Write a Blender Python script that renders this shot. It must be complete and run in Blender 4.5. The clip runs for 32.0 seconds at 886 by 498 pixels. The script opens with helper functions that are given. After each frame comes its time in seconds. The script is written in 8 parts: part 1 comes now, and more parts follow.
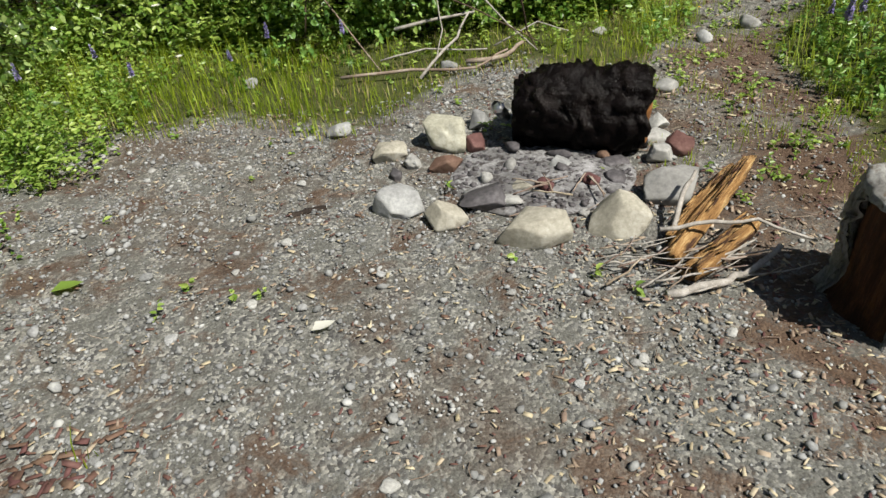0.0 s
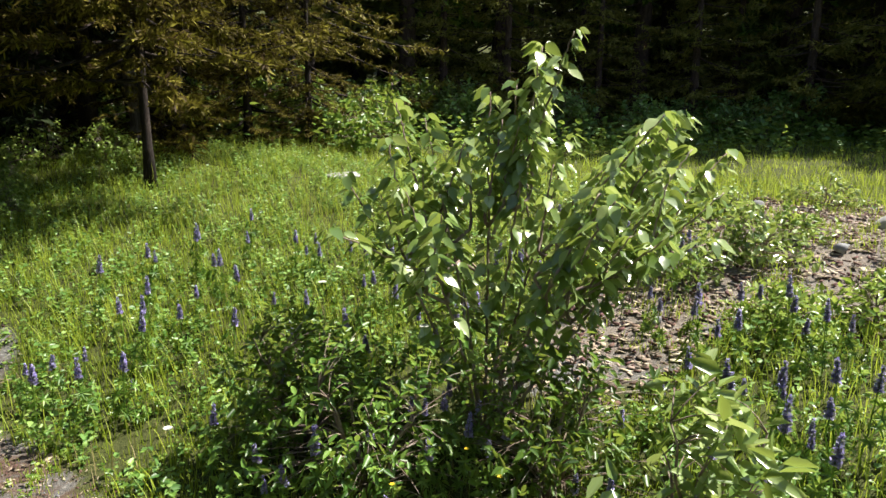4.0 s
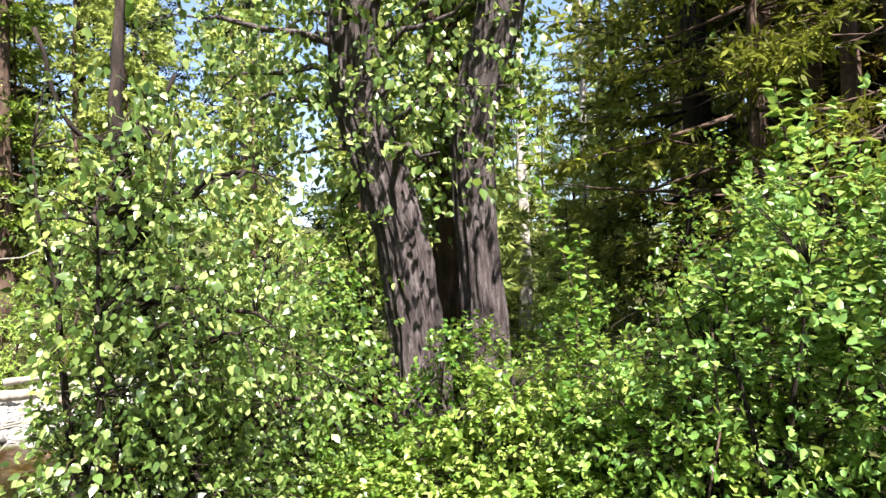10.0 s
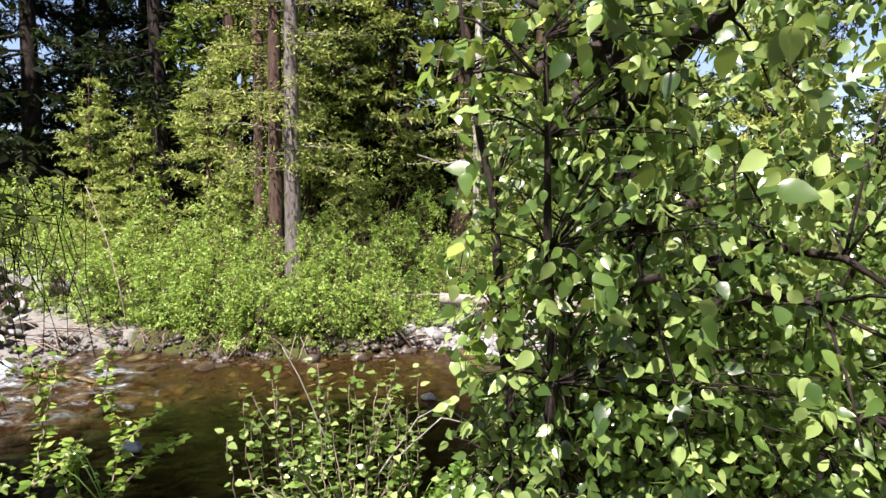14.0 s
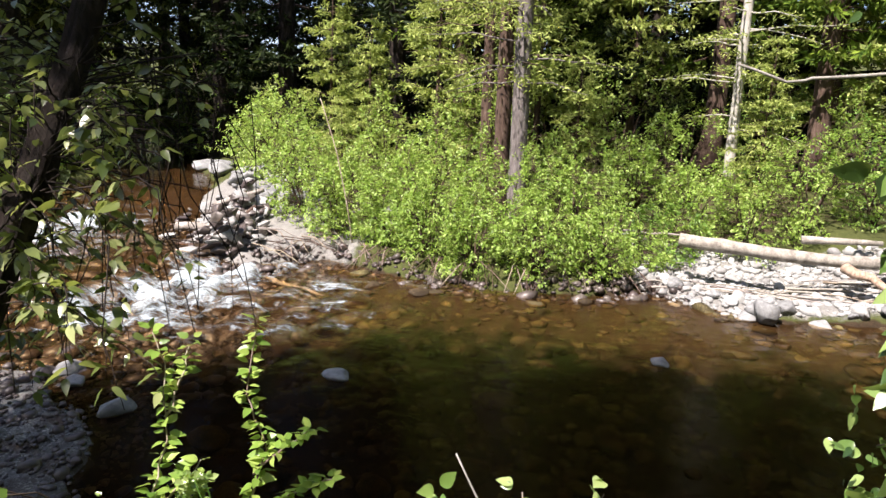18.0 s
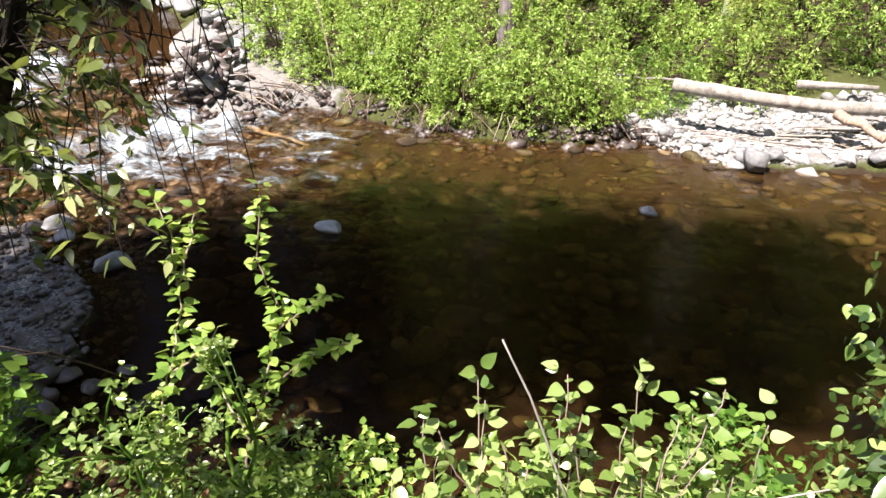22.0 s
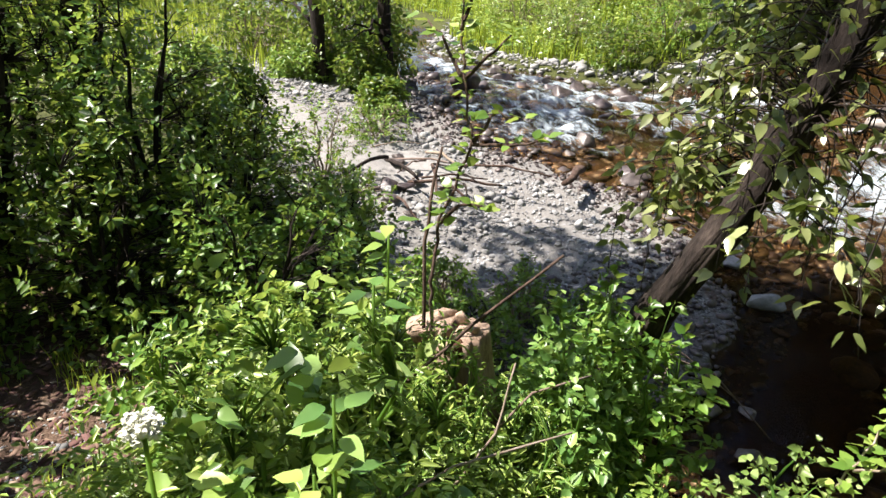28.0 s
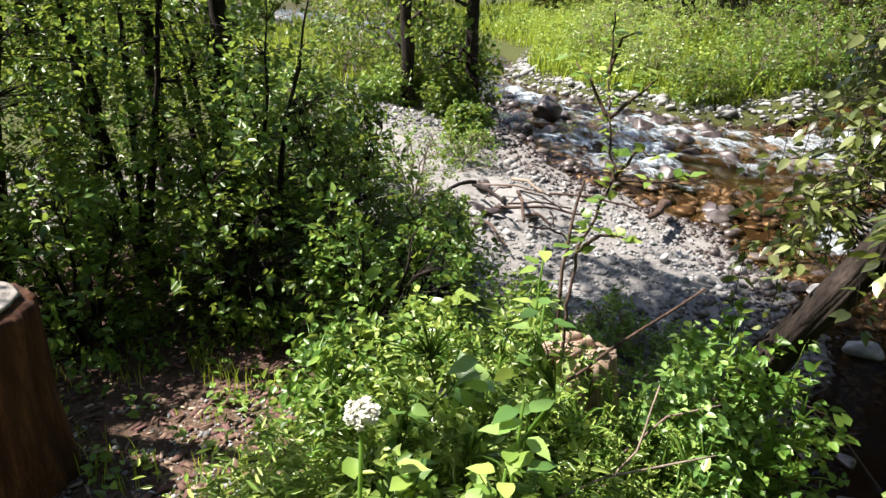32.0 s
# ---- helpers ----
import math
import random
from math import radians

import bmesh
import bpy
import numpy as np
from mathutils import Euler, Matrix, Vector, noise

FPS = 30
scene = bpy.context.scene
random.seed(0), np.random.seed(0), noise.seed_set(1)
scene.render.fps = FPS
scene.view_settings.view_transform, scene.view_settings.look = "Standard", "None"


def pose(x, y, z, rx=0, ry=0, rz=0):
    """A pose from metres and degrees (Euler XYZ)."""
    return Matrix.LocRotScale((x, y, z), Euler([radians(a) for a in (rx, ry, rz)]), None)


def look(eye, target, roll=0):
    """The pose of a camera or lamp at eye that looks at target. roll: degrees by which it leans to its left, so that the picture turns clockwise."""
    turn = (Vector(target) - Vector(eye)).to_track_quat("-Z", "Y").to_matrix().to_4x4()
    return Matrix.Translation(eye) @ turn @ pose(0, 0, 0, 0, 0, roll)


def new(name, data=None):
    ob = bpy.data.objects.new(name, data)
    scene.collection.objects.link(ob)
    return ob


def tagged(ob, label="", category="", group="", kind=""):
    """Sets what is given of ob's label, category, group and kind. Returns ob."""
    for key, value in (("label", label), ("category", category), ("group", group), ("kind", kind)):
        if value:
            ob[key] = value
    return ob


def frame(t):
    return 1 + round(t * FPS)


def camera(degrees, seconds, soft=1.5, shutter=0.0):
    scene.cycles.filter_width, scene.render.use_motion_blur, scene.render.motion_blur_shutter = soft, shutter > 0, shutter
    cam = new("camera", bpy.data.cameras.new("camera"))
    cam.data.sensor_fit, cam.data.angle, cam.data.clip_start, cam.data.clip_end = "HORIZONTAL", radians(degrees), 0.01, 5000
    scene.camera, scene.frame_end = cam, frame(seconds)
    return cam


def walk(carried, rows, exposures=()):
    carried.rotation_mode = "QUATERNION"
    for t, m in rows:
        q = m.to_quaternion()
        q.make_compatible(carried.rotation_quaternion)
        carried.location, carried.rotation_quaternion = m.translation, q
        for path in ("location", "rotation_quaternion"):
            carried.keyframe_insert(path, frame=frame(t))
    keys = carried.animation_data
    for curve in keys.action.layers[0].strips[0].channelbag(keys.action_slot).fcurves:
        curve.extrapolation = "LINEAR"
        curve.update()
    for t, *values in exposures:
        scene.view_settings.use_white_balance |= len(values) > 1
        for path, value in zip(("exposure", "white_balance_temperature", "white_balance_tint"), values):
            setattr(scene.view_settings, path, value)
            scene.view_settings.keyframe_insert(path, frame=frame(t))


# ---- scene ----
EXPOSURES = [(0.0, 0.55, 6500, 10), (1.0, 0.8, 6500, 10), (2.0, 0.58, 6500, 10), (2.6, 0.78, 6500, 12), (3.5, 1.1, 6500, 14), (5.5, 1.95, 6500, 16), (8.0, 2.2, 6500, 16), (9.0, 2.25, 6500, 16), (10.5, 1.9, 6500, 20), (12.0, 1.55, 6500, 22), (15.0, 1.35, 6500, 22), (18.0, 1.45, 6500, 22), (20.0, 1.55, 6500, 22), (22.0, 1.65, 6500, 22), (24.0, 1.85, 6500, 20), (26.0, 1.7, 6500, 18), (32.0, 1.55, 6500, 18)]
cam = camera(69.1, 32.0)
PATH = [
    (0, (-0.000, 0.000, 1.490), (-0.000, 1.630, 0.330), -4.97),
    (0.5, (0.098, -0.037, 1.500), (0.096, 1.585, 0.330), -5.08),
    (1, (0.249, -0.087, 1.533), (0.259, 1.530, 0.355), -5.08),
    (1.5, (0.439, -0.194, 1.587), (0.619, 1.419, 0.419), -4.32),
    (2, (0.506, -0.292, 1.645), (1.213, 1.193, 0.507), -1.75),
    (2.5, (0.460, -0.278, 1.673), (1.480, 1.058, 0.589), 0.03),
    (3, (0.442, -0.292, 1.774), (1.769, 0.901, 0.870), 0.63),
    (3.5, (0.470, -0.312, 1.865), (2.012, 0.789, 1.226), 0.61),
    (5.5, (0.401, -0.196, 1.822), (2.256, 0.545, 1.720), 1.23),
    (6, (0.360, 0.004, 1.776), (2.179, 0.830, 1.694), 1.23),
    (6.5, (0.360, 0.294, 1.757), (2.021, 1.406, 1.684), 1.01),
    (7, (0.338, 0.570, 1.619), (1.667, 2.065, 1.587), -0.65),
    (7.5, (0.272, 0.820, 1.516), (1.343, 2.509, 1.545), -1.64),
    (8, (0.164, 1.138, 1.500), (0.886, 3.002, 1.565), -2.42),
    (8.5, (0.041, 1.290, 1.502), (0.298, 3.271, 1.592), -1.96),
    (9, (-0.106, 1.431, 1.508), (-0.268, 3.423, 1.597), -1.94),
    (9.5, (-0.211, 1.583, 1.506), (-0.802, 3.492, 1.583), -1.84),
    (10, (-0.320, 1.724, 1.481), (-1.329, 3.449, 1.554), -1.36),
    (10.5, (-0.458, 1.834, 1.476), (-1.696, 3.405, 1.538), -1.07),
    (11, (-0.616, 1.958, 1.467), (-2.056, 3.345, 1.512), -0.96),
    (11.5, (-0.768, 2.049, 1.445), (-2.454, 3.124, 1.479), -0.43),
    (12, (-0.911, 2.110, 1.453), (-2.673, 3.055, 1.468), -0.19),
    (12.5, (-1.038, 2.194, 1.440), (-2.848, 3.045, 1.430), -0.16),
    (13, (-1.157, 2.303, 1.434), (-3.023, 3.020, 1.386), -0.15),
    (13.5, (-1.256, 2.431, 1.446), (-3.159, 3.039, 1.347), -0.29),
    (14, (-1.361, 2.539, 1.447), (-3.281, 3.077, 1.300), -0.12),
    (14.5, (-1.512, 2.571, 1.442), (-3.457, 2.987, 1.238), 0.02),
    (15, (-1.705, 2.542, 1.437), (-3.664, 2.861, 1.189), 0.40),
    (15.5, (-1.838, 2.514, 1.491), (-3.806, 2.722, 1.200), 0.43),
    (17.5, (-2.211, 2.610, 1.514), (-4.173, 2.461, 1.154), 1.33),
    (18, (-2.269, 2.609, 1.503), (-4.222, 2.472, 1.095), 1.50),
    (18.5, (-2.330, 2.637, 1.488), (-4.264, 2.518, 0.989), 1.31),
    (19, (-2.360, 2.646, 1.483), (-4.266, 2.555, 0.886), 1.46),
    (19.5, (-2.372, 2.650, 1.482), (-4.246, 2.594, 0.788), 1.48),
    (20, (-2.375, 2.642, 1.486), (-4.226, 2.615, 0.729), 1.49),
    (20.5, (-2.370, 2.626, 1.488), (-4.206, 2.616, 0.695), 1.59),
    (21, (-2.365, 2.603, 1.493), (-4.189, 2.592, 0.674), 1.55),
    (21.5, (-2.346, 2.563, 1.521), (-4.161, 2.540, 0.681), 1.79),
    (22, (-2.336, 2.525, 1.527), (-4.142, 2.464, 0.669), 1.75),
    (22.5, (-2.318, 2.495, 1.539), (-4.116, 2.339, 0.678), 1.71),
    (23, (-2.304, 2.466, 1.549), (-4.088, 2.195, 0.686), 1.56),
    (23.5, (-2.279, 2.431, 1.562), (-4.038, 2.014, 0.706), 1.46),
    (24, (-2.259, 2.408, 1.565), (-3.977, 1.824, 0.725), 1.28),
    (24.5, (-2.242, 2.395, 1.574), (-3.891, 1.624, 0.745), 1.29),
    (25, (-2.237, 2.387, 1.579), (-3.812, 1.462, 0.764), 1.07),
    (25.5, (-2.229, 2.357, 1.571), (-3.717, 1.286, 0.771), 1.00),
    (26, (-2.219, 2.322, 1.570), (-3.565, 1.070, 0.783), 0.92),
    (26.5, (-2.230, 2.312, 1.570), (-3.422, 0.912, 0.782), 0.60),
    (28.5, (-2.228, 2.305, 1.576), (-3.148, 0.719, 0.778), 0.68),
    (29, (-2.231, 2.310, 1.581), (-3.114, 0.703, 0.782), 0.64),
    (29.5, (-2.225, 2.305, 1.581), (-3.066, 0.676, 0.782), 0.62),
    (30, (-2.221, 2.306, 1.577), (-3.035, 0.662, 0.779), 0.56),
    (30.5, (-2.204, 2.317, 1.582), (-2.995, 0.662, 0.783), 0.59),
    (31, (-2.155, 2.338, 1.596), (-2.932, 0.673, 0.806), 0.90),
    (31.5, (-2.060, 2.325, 1.614), (-2.857, 0.664, 0.836), 1.51),
    (32, (-1.952, 2.307, 1.620), (-2.759, 0.630, 0.888), 1.83),
]
walk(cam, [(t, look(eye, target, roll)) for t, eye, target, roll in PATH], EXPOSURES)

# world and sun
SUN_TURN, SUN_UP = radians(128.0), radians(56.0)
sun_way = Vector((math.sin(SUN_TURN) * math.cos(SUN_UP), math.cos(SUN_TURN) * math.cos(SUN_UP), math.sin(SUN_UP)))
world = bpy.data.worlds.new("sky")
scene.world = world
world.use_nodes = True
wn, wl = world.node_tree.nodes, world.node_tree.links
sky = wn.new("ShaderNodeTexSky")
sky.sky_type, sky.sun_disc = "NISHITA", False
sky.sun_elevation, sky.sun_rotation = SUN_UP, SUN_TURN
wl.new(sky.outputs[0], wn["Background"].inputs[0])
wn["Background"].inputs[1].default_value = 0.08
sun_data = bpy.data.lights.new("sun", "SUN")
sun_data.energy, sun_data.angle, sun_data.color = 5.0, radians(0.6), (1.0, 0.95, 0.84)
sun = new("sun", sun_data)
sun.matrix_world = look(sun_way * 60, (0, 0, 0))

# ---------------------------------------------------------------- materials
def noise_node(nt, scale, detail=4.0, rough=0.6, coords=None, distort=0.0):
    n = nt.nodes.new("ShaderNodeTexNoise")
    n.inputs["Scale"].default_value, n.inputs["Detail"].default_value = scale, detail
    n.inputs["Roughness"].default_value, n.inputs["Distortion"].default_value = rough, distort
    if coords is not None:
        nt.links.new(coords, n.inputs["Vector"])
    return n


def ramp_node(nt, fac, stops):
    r = nt.nodes.new("ShaderNodeValToRGB")
    els = r.color_ramp.elements
    while len(els) < len(stops):
        els.new(0.5)
    for e, (p, c) in zip(els, stops):
        e.position, e.color = p, (*c, 1)
    nt.links.new(fac, r.inputs[0])
    return r


def mix_node(nt, fac, a, b, mode="MIX"):
    m = nt.nodes.new("ShaderNodeMix")
    m.data_type, m.blend_type = "RGBA", mode
    for k, v in ((0, fac), (6, a), (7, b)):
        if isinstance(v, bpy.types.NodeSocket):
            nt.links.new(v, m.inputs[k])
        elif k == 0:
            m.inputs[0].default_value = v
        else:
            m.inputs[k].default_value = (*v, 1)
    return m.outputs[2]


def math_node(nt, op, a, b=0.0, clamp=False):
    m = nt.nodes.new("ShaderNodeMath")
    m.operation, m.use_clamp = op, clamp
    for k, v in ((0, a), (1, b)):
        if isinstance(v, bpy.types.NodeSocket):
            nt.links.new(v, m.inputs[k])
        else:
            m.inputs[k].default_value = v
    return m.outputs[0]


def fresh(name):
    m = bpy.data.materials.new(name)
    m.use_nodes = True
    nt = m.node_tree
    return m, nt, nt.nodes["Principled BSDF"]


def coords_of(nt, stretch=None):
    c = nt.nodes.new("ShaderNodeTexCoord").outputs["Object"]
    if stretch:
        mp = nt.nodes.new("ShaderNodeMapping")
        mp.inputs["Scale"].default_value = stretch
        nt.links.new(c, mp.inputs[0])
        c = mp.outputs[0]
    return c


def surf(name, dark, mid, light, scale=6.0, fine=40.0, rough=0.9, bump=0.4, dist=0.01, stretch=None, spot=None, spot_at=0.62, spot_scale=5.0, vary=0.0, spec=0.3):
    """A dull natural surface: coarse and fine grain, an optional second colour in patches, and a shift from piece to piece."""
    m, nt, b = fresh(name)
    c = coords_of(nt, stretch)
    n1, n2 = noise_node(nt, scale, 5, 0.6, c), noise_node(nt, fine, 4, 0.7, c)
    mixed = math_node(nt, "ADD", math_node(nt, "MULTIPLY", n1.outputs[0], 0.6), math_node(nt, "MULTIPLY", n2.outputs[0], 0.4))
    col = ramp_node(nt, mixed, [(0.3, dark), (0.5, mid), (0.7, light)]).outputs[0]
    if spot:
        sp = noise_node(nt, spot_scale, 5, 0.65, c, 0.4)
        f = ramp_node(nt, sp.outputs[0], [(spot_at - 0.04, (0, 0, 0)), (spot_at + 0.04, (1, 1, 1))]).outputs[0]
        col = mix_node(nt, f, col, spot)
    if vary:
        rnd = nt.nodes.new("ShaderNodeObjectInfo").outputs["Random"]
        isl = nt.nodes.new("ShaderNodeNewGeometry").outputs["Random Per Island"]
        both = math_node(nt, "FRACT", math_node(nt, "ADD", rnd, isl))
        hs = nt.nodes.new("ShaderNodeHueSaturation")
        nt.links.new(math_node(nt, "ADD", math_node(nt, "MULTIPLY", both, vary), 1 - vary / 2), hs.inputs["Value"])
        nt.links.new(math_node(nt, "ADD", math_node(nt, "MULTIPLY", both, 0.06), 0.47), hs.inputs["Hue"])
        nt.links.new(col, hs.inputs["Color"])
        col = hs.outputs[0]
    nt.links.new(col, b.inputs["Base Color"])
    b.inputs["Roughness"].default_value, b.inputs["Specular IOR Level"].default_value = rough, spec
    bp = nt.nodes.new("ShaderNodeBump")
    bp.inputs["Strength"].default_value, bp.inputs["Distance"].default_value = bump, dist
    nt.links.new(mixed, bp.inputs["Height"])
    nt.links.new(bp.outputs[0], b.inputs["Normal"])
    return m


def leafy(name, dark, mid, light, through_it=0.45, rough=0.36, spec=0.5, fresh_tone=0.5):
    """Leaves: each one its own tone, some light passing through."""
    m, nt, b = fresh(name)
    isl = nt.nodes.new("ShaderNodeNewGeometry").outputs["Random Per Island"]
    n = noise_node(nt, 1.3, 3, 0.6, coords_of(nt))
    f = math_node(nt, "ADD", math_node(nt, "MULTIPLY", isl, 0.6), math_node(nt, "MULTIPLY", n.outputs[0], 0.4))
    col = ramp_node(nt, f, [(0.2, dark), (0.5, mid), (0.8, light)]).outputs[0]
    nt.links.new(col, b.inputs["Base Color"])
    b.inputs["Roughness"].default_value, b.inputs["Specular IOR Level"].default_value = rough, spec
    tr = nt.nodes.new("ShaderNodeBsdfTranslucent")
    nt.links.new(mix_node(nt, fresh_tone, col, (0.38, 0.44, 0.07)), tr.inputs[0])
    mx = nt.nodes.new("ShaderNodeMixShader")
    mx.inputs[0].default_value = through_it
    nt.links.new(b.outputs[0], mx.inputs[1])
    nt.links.new(tr.outputs[0], mx.inputs[2])
    nt.links.new(mx.outputs[0], nt.nodes["Material Output"].inputs[0])
    return m


def plain(name, col, rough=0.6, metal=0.0):
    m, nt, b = fresh(name)
    n = noise_node(nt, 30, 3, 0.6, coords_of(nt))
    nt.links.new(mix_node(nt, n.outputs[0], tuple(v * 0.75 for v in col), tuple(min(1, v * 1.25) for v in col)), b.inputs["Base Color"])
    b.inputs["Roughness"].default_value, b.inputs["Metallic"].default_value = rough, metal
    return m


# ---------------------------------------------------------------- mesh builders
def grid_mesh(name, verts, faces, mats=(), smooth=False, slots=None):
    """A mesh from vertex rows and one or more face arrays (three or four corners each)."""
    faces = [np.asarray(f, np.int32) for f in (faces if isinstance(faces, (list, tuple)) else [faces]) if len(f)]
    me = bpy.data.meshes.new(name)
    verts = np.asarray(verts, np.float32)
    me.vertices.add(len(verts))
    me.vertices.foreach_set("co", verts.ravel())
    loops = np.concatenate([f.ravel() for f in faces])
    sizes = np.concatenate([np.full(len(f), f.shape[1], np.int32) for f in faces])
    me.loops.add(len(loops))
    me.loops.foreach_set("vertex_index", loops)
    me.polygons.add(len(sizes))
    me.polygons.foreach_set("loop_start", np.r_[0, np.cumsum(sizes)[:-1]].astype(np.int32))
    me.polygons.foreach_set("loop_total", sizes)
    if slots is not None:
        me.polygons.foreach_set("material_index", np.asarray(slots, np.int32))
    me.update(calc_edges=True)
    if smooth:
        me.shade_smooth()
    for m in mats:
        me.materials.append(m)
    return me


def part(name, me, parent=None, label="", at=None):
    ob = new(name, me)
    if at is not None:
        ob.matrix_basis = at
    if parent is not None:
        ob.parent = parent
    if label:
        ob["label"] = label
    return ob


def base(name, x, y, z, label, category, group="", kind="", turn=0.0):
    ob = new(name)
    ob.empty_display_size = 0.1
    ob.matrix_basis = pose(x, y, z, 0, 0, turn)
    return tagged(ob, label, category, group, kind)


class Pile:
    """Collects vertices and faces of many pieces into one mesh."""

    def __init__(self):
        self.v, self.q, self.t, self.n = [], [], [], 0

    def add(self, v, q=None, t=None):
        v = np.asarray(v, float).reshape(-1, 3)
        if q is not None and len(q):
            self.q.append(np.asarray(q) + self.n)
        if t is not None and len(t):
            self.t.append(np.asarray(t) + self.n)
        self.v.append(v)
        self.n += len(v)
        return self

    def mesh(self, name, *mats, smooth=False):
        faces = ([np.concatenate(self.q)] if self.q else []) + ([np.concatenate(self.t)] if self.t else [])
        return grid_mesh(name, np.concatenate(self.v), faces, mats, smooth)


def unit(v):
    return v / np.maximum(np.linalg.norm(v, axis=-1, keepdims=True), 1e-9)


def tube(points, radii, sides=6, rng=None, rough=0.0):
    """A tapered limb along a line of points, closed at its tip and foot."""
    p = np.asarray(points, float)
    r = np.broadcast_to(np.asarray(radii, float), (len(p),))
    d = unit(np.gradient(p, axis=0))
    ref = np.array([0.31, 0.92, 0.2]) if abs(d[0][2]) > 0.8 else np.array([0.05, 0.1, 1.0])
    u = unit(np.cross(d, ref))
    w = np.cross(d, u)
    a = np.arange(sides) * 2 * np.pi / sides
    wob = 1.0 if rng is None else 1 + rough * rng.standard_normal((len(p), sides))
    rr = r[:, None] * wob
    v = p[:, None] + (rr * np.cos(a))[..., None] * u[:, None] + (rr * np.sin(a))[..., None] * w[:, None]
    i, j = np.meshgrid(np.arange(len(p) - 1), np.arange(sides), indexing="ij")
    k = (j + 1) % sides
    q = np.stack([i * sides + j, i * sides + k, (i + 1) * sides + k, (i + 1) * sides + j], -1).reshape(-1, 4)
    v = np.concatenate([v.reshape(-1, 3), p[:1], p[-1:]])
    n, m = len(v) - 2, (len(p) - 1) * sides
    jj = np.arange(sides)
    t = np.concatenate([np.stack([(jj + 1) % sides, jj, np.full(sides, n)], -1), np.stack([m + jj, m + (jj + 1) % sides, np.full(sides, n + 1)], -1)])
    return v, q, t


def bent(a, b, n, sag, rng, wander=0.0):
    """A bowed line from a to b."""
    a, b = np.asarray(a, float), np.asarray(b, float)
    s = np.linspace(0, 1, n)[:, None]
    p = a + (b - a) * s + np.array([0, 0, 1.0]) * sag * 4 * s * (1 - s)
    if wander:
        w = rng.standard_normal((n, 3)) * wander
        w[0] = w[-1] = 0
        p = p + w
    return p


def leaf_pile(pile, at, way, face, length, width, fold=0.25, droop=0.15):
    """Folded leaves with six corners: foot, two shoulders a side, tip."""
    at, way, face = (np.asarray(a, float) for a in (at, way, face))
    n = len(at)
    if not n:
        return pile
    way = unit(way)
    side = unit(np.cross(way, face))
    up = np.cross(side, way)
    L = np.broadcast_to(np.asarray(length, float), (n,))[:, None]
    W = np.broadcast_to(np.asarray(width, float), (n,))[:, None]
    def at_(s, w, z):
        return at + way * L * s + side * W * w + up * (L * z)
    v = np.stack([at, at_(0.3, 0.5, fold * 0.35), at_(0.68, 0.36, fold * 0.1), at_(1.0, 0, -droop), at_(0.68, -0.36, fold * 0.1), at_(0.3, -0.5, fold * 0.35)], 1)
    o = np.arange(n)[:, None] * 6
    return pile.add(v.reshape(-1, 3), np.concatenate([o + [0, 1, 2, 3], o + [0, 3, 4, 5]]))


def fine_leaf_pile(pile, at, way, face, length, width, fold=0.22, droop=0.2):
    """Leaves seen close by: a curved blade of eight faces with a rounded, pointed outline."""
    at, way, face = (np.asarray(a, float) for a in (at, way, face))
    n = len(at)
    if not n:
        return pile
    way = unit(way)
    side = unit(np.cross(way, face))
    up = np.cross(side, way)
    L = np.broadcast_to(np.asarray(length, float), (n,))[:, None]
    W = np.broadcast_to(np.asarray(width, float), (n,))[:, None]
    stations = [(0.0, 0.03), (0.07, 0.26), (0.17, 0.42), (0.32, 0.5), (0.5, 0.45), (0.7, 0.31), (0.87, 0.13), (1.0, 0.0)]
    rows = []
    for s, w in stations:
        mid = at + way * L * s - up * L * droop * s * s
        edge = up * (W * w * fold * (0.7 + 0.6 * math.sin(9 * s)))
        rows += [mid - side * W * w + edge, mid, mid + side * W * w + edge]
    v = np.stack(rows, 1)
    o = np.arange(n)[:, None] * 24
    q = np.concatenate([o + [3 * k + a, 3 * k + a + 1, 3 * k + a + 4, 3 * k + a + 3] for k in range(7) for a in (0, 1)])
    return pile.add(v.reshape(-1, 3), q)


def blade_pile(pile, at, height, lean, width, rng):
    """Grass blades of two joints."""
    n = len(at)
    a = rng.uniform(0, 2 * np.pi, n)
    side = np.stack([np.cos(a), np.sin(a), 0 * a], -1) * np.broadcast_to(width, (n,))[:, None] / 2
    out = np.stack([-np.sin(a), np.cos(a), 0 * a], -1) * (np.broadcast_to(lean, (n,)) * height)[:, None]
    up = np.array([0, 0, 1.0]) * np.asarray(height)[:, None]
    v = np.stack([at - side, at + side, at + side * 0.8 + up * 0.55 + out * 0.35, at - side * 0.8 + up * 0.55 + out * 0.35, at + up * 0.95 + out], 1)
    o = np.arange(n)[:, None] * 5
    return pile.add(v.reshape(-1, 3), o + [0, 1, 2, 3], o + [3, 2, 4])


_ICO = {}


def ico(level):
    if level not in _ICO:
        bm = bmesh.new()
        bmesh.ops.create_icosphere(bm, subdivisions=level, radius=1.0)
        v = np.array([x.co[:] for x in bm.verts])
        f = np.array([[x.index for x in g.verts] for g in bm.faces])
        bm.free()
        _ICO[level] = (v, f)
    return _ICO[level]


